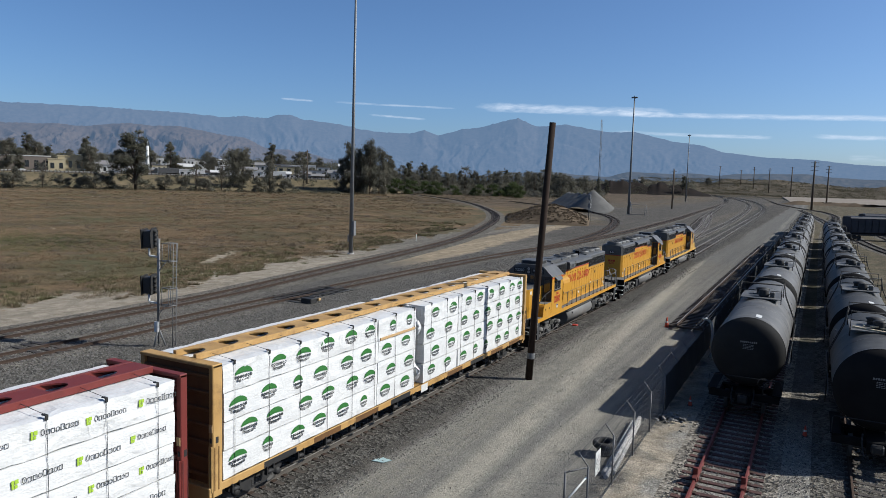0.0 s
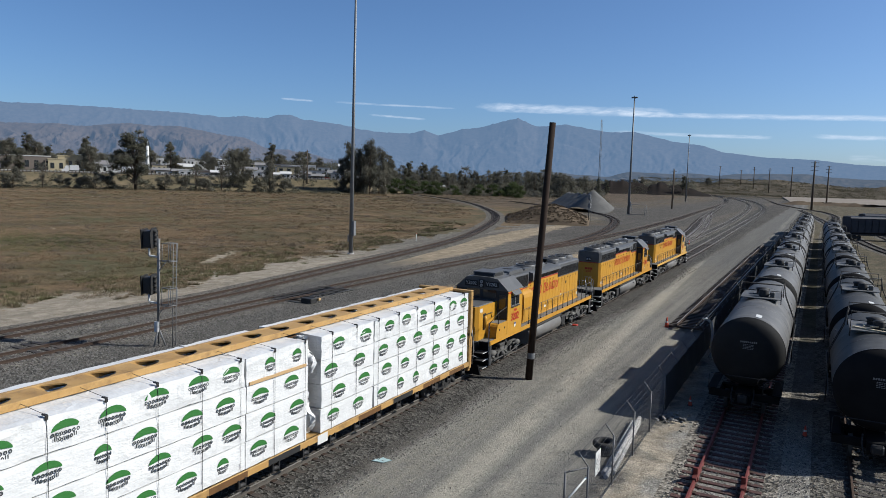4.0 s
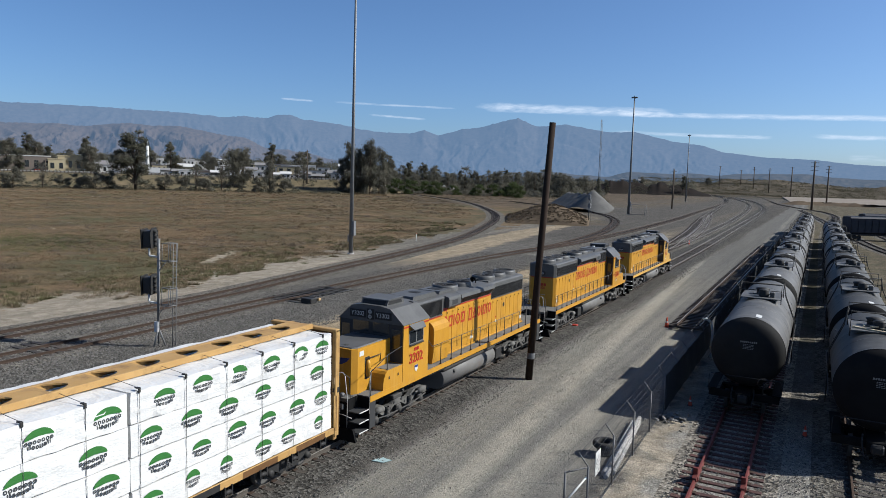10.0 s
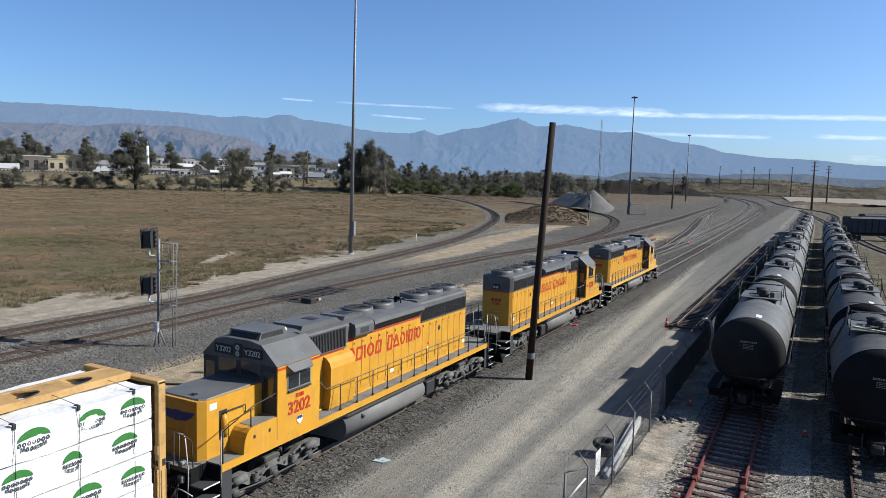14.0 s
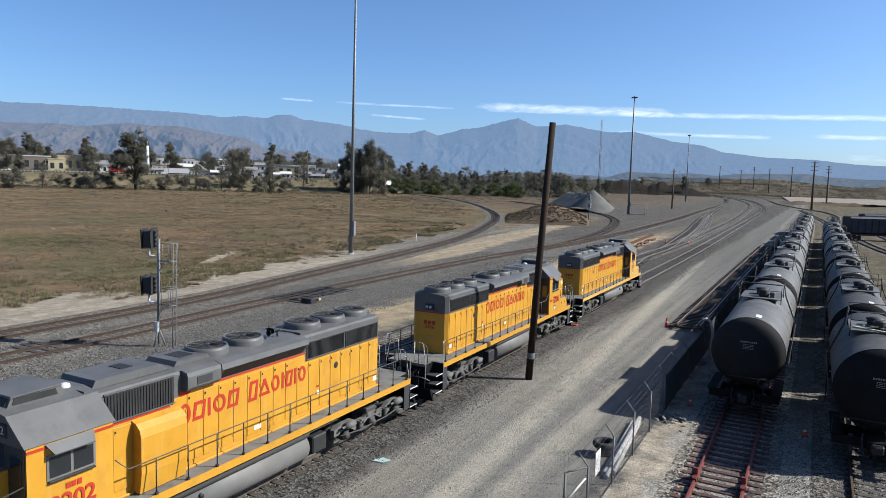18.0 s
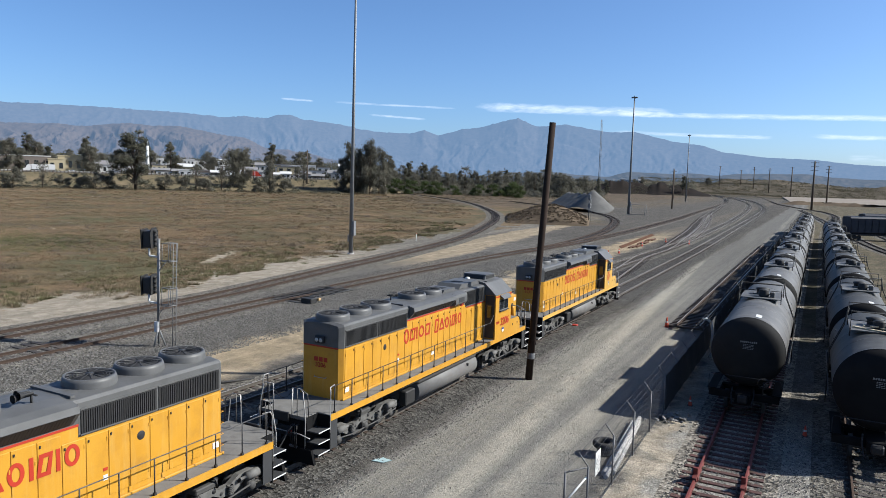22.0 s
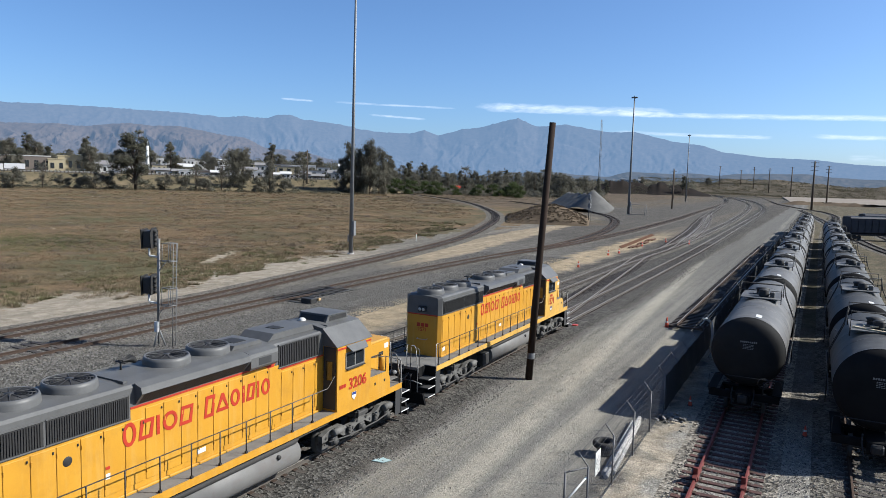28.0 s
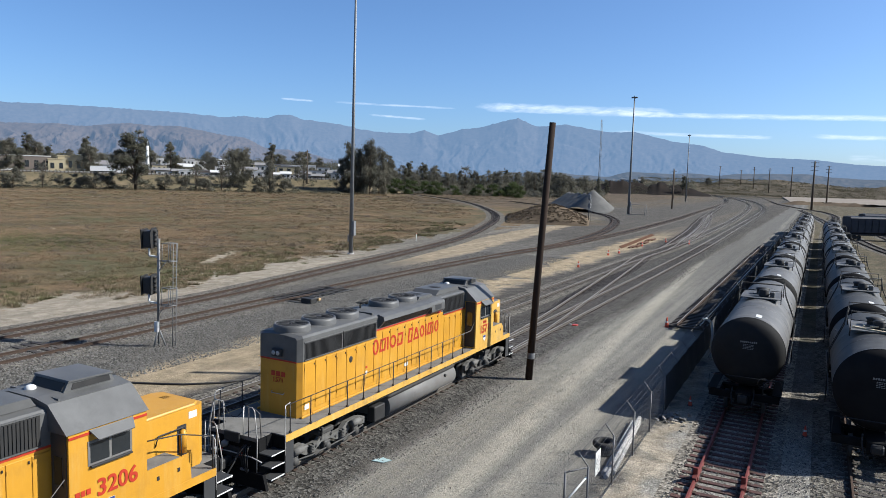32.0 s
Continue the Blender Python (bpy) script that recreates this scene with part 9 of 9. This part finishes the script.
def hopper(x, y, rz, label):
    t = thing("hopper_car", label, "hopper car", "stored hopper cars", pose(x, y, RAIL_Z, 0, 0, rz))
    part("body", Shape().prism([(-1.5, 1.5), (-0.9, 1.0), (0.9, 1.0), (1.5, 1.5), (1.55, 4.3), (1.2, 4.6), (-1.2, 4.6), (-1.55, 4.3)], 0.8, 15.2), HOPPER, t)
    for k in range(11):
        for sx in (-1, 1):
            part("side_post", Shape().box(*sorted((sx * 1.52, sx * 1.64)), 1.0 + k * 1.38, 1.14 + k * 1.38, 1.5, 4.3), HOPPER, t)
    part("roof_walk", Shape().box(-0.35, 0.35, 0.8, 15.2, 4.66, 4.72), HOPPER, t)
    part("sill", Shape().box(-1.5, 1.5, 0.4, 15.6, 0.9, 1.2), BLACK, t)
    for yc in (2.2, 13.8):
        part("truck_frame", Shape().box(-1.1, -0.95, yc - 1.1, yc + 1.1, 0.35, 0.75).box(0.95, 1.1, yc - 1.1, yc + 1.1, 0.35, 0.75).box(-1, 1, yc - 0.2, yc + 0.2, 0.5, 0.9), BLACK, t)
        for dy in (-0.88, 0.88):
            part("wheelset", CAR_WHEEL, None, t, at=pose(0, yc + dy, 0.42))
    coupler(t, 0.0, -1)
    coupler(t, 16.0, 1)
    return t


HOPPER = mat("dark blue hopper paint", (0.03, 0.036, 0.055), (0.022, 0.026, 0.038), 0.8, 0.55, bump=0.05, dirt=(0.09, 0.085, 0.085), dirt_amount=0.45)
hopper(4.4, 164.0, -62, "dark blue grey hopper car stored beyond the tank cars")
hopper(19.4, 172.0, -62, "dark blue grey hopper car at the end of a stored row")
hopper(8.0, 186.0, -66, "dark hopper car behind another stored hopper")

# ---------------------------------------------------------------- freeway traffic
TRAFFIC = []
CAR_WHITE = mat("white vehicle paint", (0.78, 0.78, 0.77), (0.72, 0.72, 0.71), 1.0, 0.35, bump=0.0)
CAR_DARK = mat("dark vehicle paint", (0.05, 0.055, 0.06), (0.04, 0.045, 0.05), 1.0, 0.35, bump=0.0)


def wheel(parent, x, y, r):
    part("wheel", Shape().lathe([(0.0, y - 0.13), (r, y - 0.13), (r, y + 0.13), (0.0, y + 0.13)], (x, 0, r), "y", 12), RUBBER, parent)


def truck(paint, trailer, label, length=15.5):
    t = thing("truck", label, "truck", "freeway traffic")
    part("trailer", Shape().box(-length / 2, length / 2 - 4.4, -1.28, 1.28, 1.25, 4.05, 0.05), trailer, t)
    part("chassis", Shape().box(-length / 2, length / 2 - 0.5, -0.5, 0.5, 0.7, 1.25), BLACK, t)
    c = length / 2
    part("cab", Shape().add(
        [(p[0], s_, p[1]) for s_ in (-1.2, 1.2) for p in ((c - 4.0, 0.8), (c - 0.6, 0.8), (c - 0.4, 1.7), (c - 1.7, 1.95), (c - 2.2, 3.2), (c - 2.8, 3.8), (c - 4.0, 3.8))],
        [tuple(range(7)), tuple(range(7, 14))[::-1]] + [(i, 7 + i, 7 + (i + 1) % 7, (i + 1) % 7) for i in range(7)]), paint, t)
    part("windshield", Shape().box(c - 2.3, c - 1.75, -1.0, 1.0, 2.1, 2.9, 0.02), GLASS, t)
    for x in (-length / 2 + 1.0, -length / 2 + 2.3, c - 4.6, c - 3.3, c - 1.2):
        for y in (-1.05, 1.05):
            wheel(t, x, y, 0.5)
    return t


def car(paint, label):
    t = thing("car", label, "car", "freeway traffic")
    b_ = [(-2.2, 0.35), (2.2, 0.35), (2.25, 0.8), (1.2, 0.95), (0.5, 1.42), (-1.0, 1.45), (-1.8, 1.0), (-2.25, 0.9)]
    part("body", Shape().add([(p[0], s_, p[1]) for s_ in (-0.88, 0.88) for p in b_], [tuple(range(8)), tuple(range(8, 16))[::-1]] + [(i, 8 + i, 8 + (i + 1) % 8, (i + 1) % 8) for i in range(8)]), paint, t)
    part("side_glass", Shape().box(-1.0, 0.55, -0.89, 0.89, 1.0, 1.35, 0.05), GLASS, t)
    for x in (-1.4, 1.4):
        for y in (-0.8, 0.8):
            wheel(t, x, y, 0.33)
    return t


WHITE_SEMI, BOX_TRUCK = "white semi-trailer truck driving on the freeway", "white box truck driving on the freeway"
for th, t0, c0, v_ in ((truck(CAR_WHITE, CAR_WHITE, WHITE_SEMI), 2.0, 350, -65), (truck(CAR_DARK, ROOF_GREY, "dark flatbed truck driving on the freeway"), 2.0, 130, -80), (truck(CAR_WHITE, CAR_WHITE, BOX_TRUCK, 9.0), 2.8, 190, -56),
                     (truck(CAR_WHITE, CAR_WHITE, WHITE_SEMI), 12.0, 130, -63), (truck(CAR_WHITE, CAR_WHITE, BOX_TRUCK, 9.0), 14.0, 178, -60), (truck(RED, RED, "red box truck driving on the freeway", 9.0), 17.0, 148, 60),
                     (truck(CAR_WHITE, CAR_WHITE, WHITE_SEMI), 20.0, 188, -60), (truck(CAR_WHITE, CAR_WHITE, WHITE_SEMI, 14.0), 25.0, 215, -66), (truck(CAR_WHITE, CAR_WHITE, WHITE_SEMI, 17.5), 30.0, 45, 72),
                     (car(CAR_WHITE, "white car driving on the freeway"), 1.0, 110, 70), (car(CAR_WHITE, "white car driving on the freeway"), 7.0, 180, -80), (car(CAR_DARK, "dark car driving on the freeway"), 10.0, 60, 75),
                     (car(RED, "red car driving on the freeway"), 9.0, 150, -85), (car(CAR_WHITE, "white car driving on the freeway"), 18.0, 20, 78), (car(CAR_WHITE, "white car driving on the freeway"), 23.0, 50, -75), (car(CAR_WHITE, "white van driving on the freeway"), 29.0, 250, -78)):
    TRAFFIC.append((th, t0, c0, v_))

# loose ballast stones round the tracks, too many to count
STONE = [(1, 0, 0), (-1, 0, 0), (0, 1, 0), (0, -1, 0), (0, 0, 0.8), (0, 0, -0.5)]
STONE_FACES = [(0, 2, 4), (2, 1, 4), (1, 3, 4), (3, 0, 4), (2, 0, 5), (1, 2, 5), (3, 1, 5), (0, 3, 5)]


def stones(name, label, count, place, low, high, seed):
    rnd = random.Random(seed)
    s = Shape()
    for _ in range(count):
        x, y = place(rnd)
        if x is None:
            continue
        r, a = rnd.uniform(low, high), rnd.uniform(0, 3.14)
        c, sn = math.cos(a) * r, math.sin(a) * r
        o = len(s.v)
        s.v += [(x + u * c * rnd.uniform(0.7, 1.2) - v_ * sn, y + u * sn + v_ * c * rnd.uniform(0.7, 1.2), 0.03 + w * r) for u, v_, w in STONE]
        s.f += [(i + o, j + o, k_ + o) for i, j, k_ in STONE_FACES]
    s.sm = [False] * len(s.f)
    m = STONE_MAT
    return tagged(part(name, s, m, None, fix=False), label, "gravel", "", "stuff")


STONE_MAT = mat("loose ballast stone", (0.235, 0.224, 0.205), (0.165, 0.158, 0.146), 3.0, 0.9, bump=0.2)
st_t = STONE_MAT.node_tree
st_b = st_t.nodes["Principled BSDF"]
st_old = st_b.inputs["Base Color"].links[0].from_socket
st_g, st_m, st_h = st_t.nodes.new("ShaderNodeNewGeometry"), st_t.nodes.new("ShaderNodeMapRange"), st_t.nodes.new("ShaderNodeHueSaturation")
st_m.inputs["To Min"].default_value, st_m.inputs["To Max"].default_value = 0.3, 1.4
for s_, d_ in ((st_g.outputs["Random Per Island"], st_m.inputs["Value"]), (st_m.outputs["Result"], st_h.inputs["Value"]), (st_old, st_h.inputs["Color"]), (st_h.outputs["Color"], st_b.inputs["Base Color"])):
    st_t.links.new(s_, d_)


def between(x0, x1, y0, y1, power=1.4):
    return lambda r: (r.uniform(x0, x1), y0 + (y1 - y0) * r.random() ** power)


stones("ballast_left", "loose grey ballast between the curve and second tracks", 46000, between(-41.0, -28.5, 16, 90), 0.028, 0.060, 41)
stones("ballast_main", "loose dark ballast beside the main track", 14000, between(-18.2, -12.4, 12, 90), 0.02, 0.042, 42)
stones("ballast_lot", "loose ballast round the red stub track", 7000, between(-3.8, 4.5, 21, 34, 1.0), 0.02, 0.042, 43)
stones("lane_gravel", "small loose stones on the dirt lane", 2600, between(-13.4, -6.2, 14, 60, 1.2), 0.012, 0.03, 44)

# ---------------------------------------------------------------- what moves


def train_at(t):
    """Way of the train along its track: it gathers speed towards the camera."""
    u = (t - 16) / 16
    return 30.147 - 31.003 * u - 3.252 * u * u - 1.1836 * u ** 3


TRAIN_X = -15.69


def train_rows(step, place):
    n = round(32.0 / step)
    return [(32.0 * i / n, place(32.0 * i / n)) for i in range(n + 1)]


def motions():
    def at(t, dy):
        return Matrix.Translation((TRAIN_X, train_at(t) - 0.36 + dy, RAIL_Z))

    turn = Matrix.Rotation(math.pi, 4, "Z")
    walk(loco_mid, train_rows(1.0, lambda t: at(t, 0.0)))
    walk(loco_far, train_rows(1.0, lambda t: at(t, LOCO_LEN)))
    walk(loco_near, train_rows(1.0, lambda t: at(t, 0.0) @ turn))
    car_y = {car_lumber: -LOCO_LEN - CAR_LEN, car_red: -LOCO_LEN - 2 * CAR_LEN}
    for car, dy in car_y.items():
        walk(car, train_rows(1.0, lambda t: at(t, dy)))
    for ob, rest, car in LOADS:
        walk(ob, train_rows(2.0, lambda t: at(t, car_y[car]) @ rest))
    for ob, r, place in WHEELS:
        sign = -1 if ob.parent is loco_near else 1
        walk(ob, train_rows(0.25, lambda t: Matrix.Translation(place) @ Matrix.Rotation(-sign * train_at(t) / r, 4, "X")))
    for i, (ob, t0, c0, speed) in enumerate(TRAFFIC):
        lane = -4.0 + (i % 2) * 2.6 if speed < 0 else 3.0 + (i % 2) * 2.6

        def on_road(t):
            col = min(max(c0 + speed * (t - t0), -840 + 45 * i), 1050 - 25 * i)
            x, y, z = freeway(col, lane)
            x1, y1, z1 = freeway(col + (1 if speed > 0 else -1), lane)
            return Matrix.Translation((x, y, z + 0.02)) @ Matrix.Rotation(math.atan2(y1 - y, x1 - x), 4, "Z")

        walk(ob, train_rows(1.0, on_road))


motions()
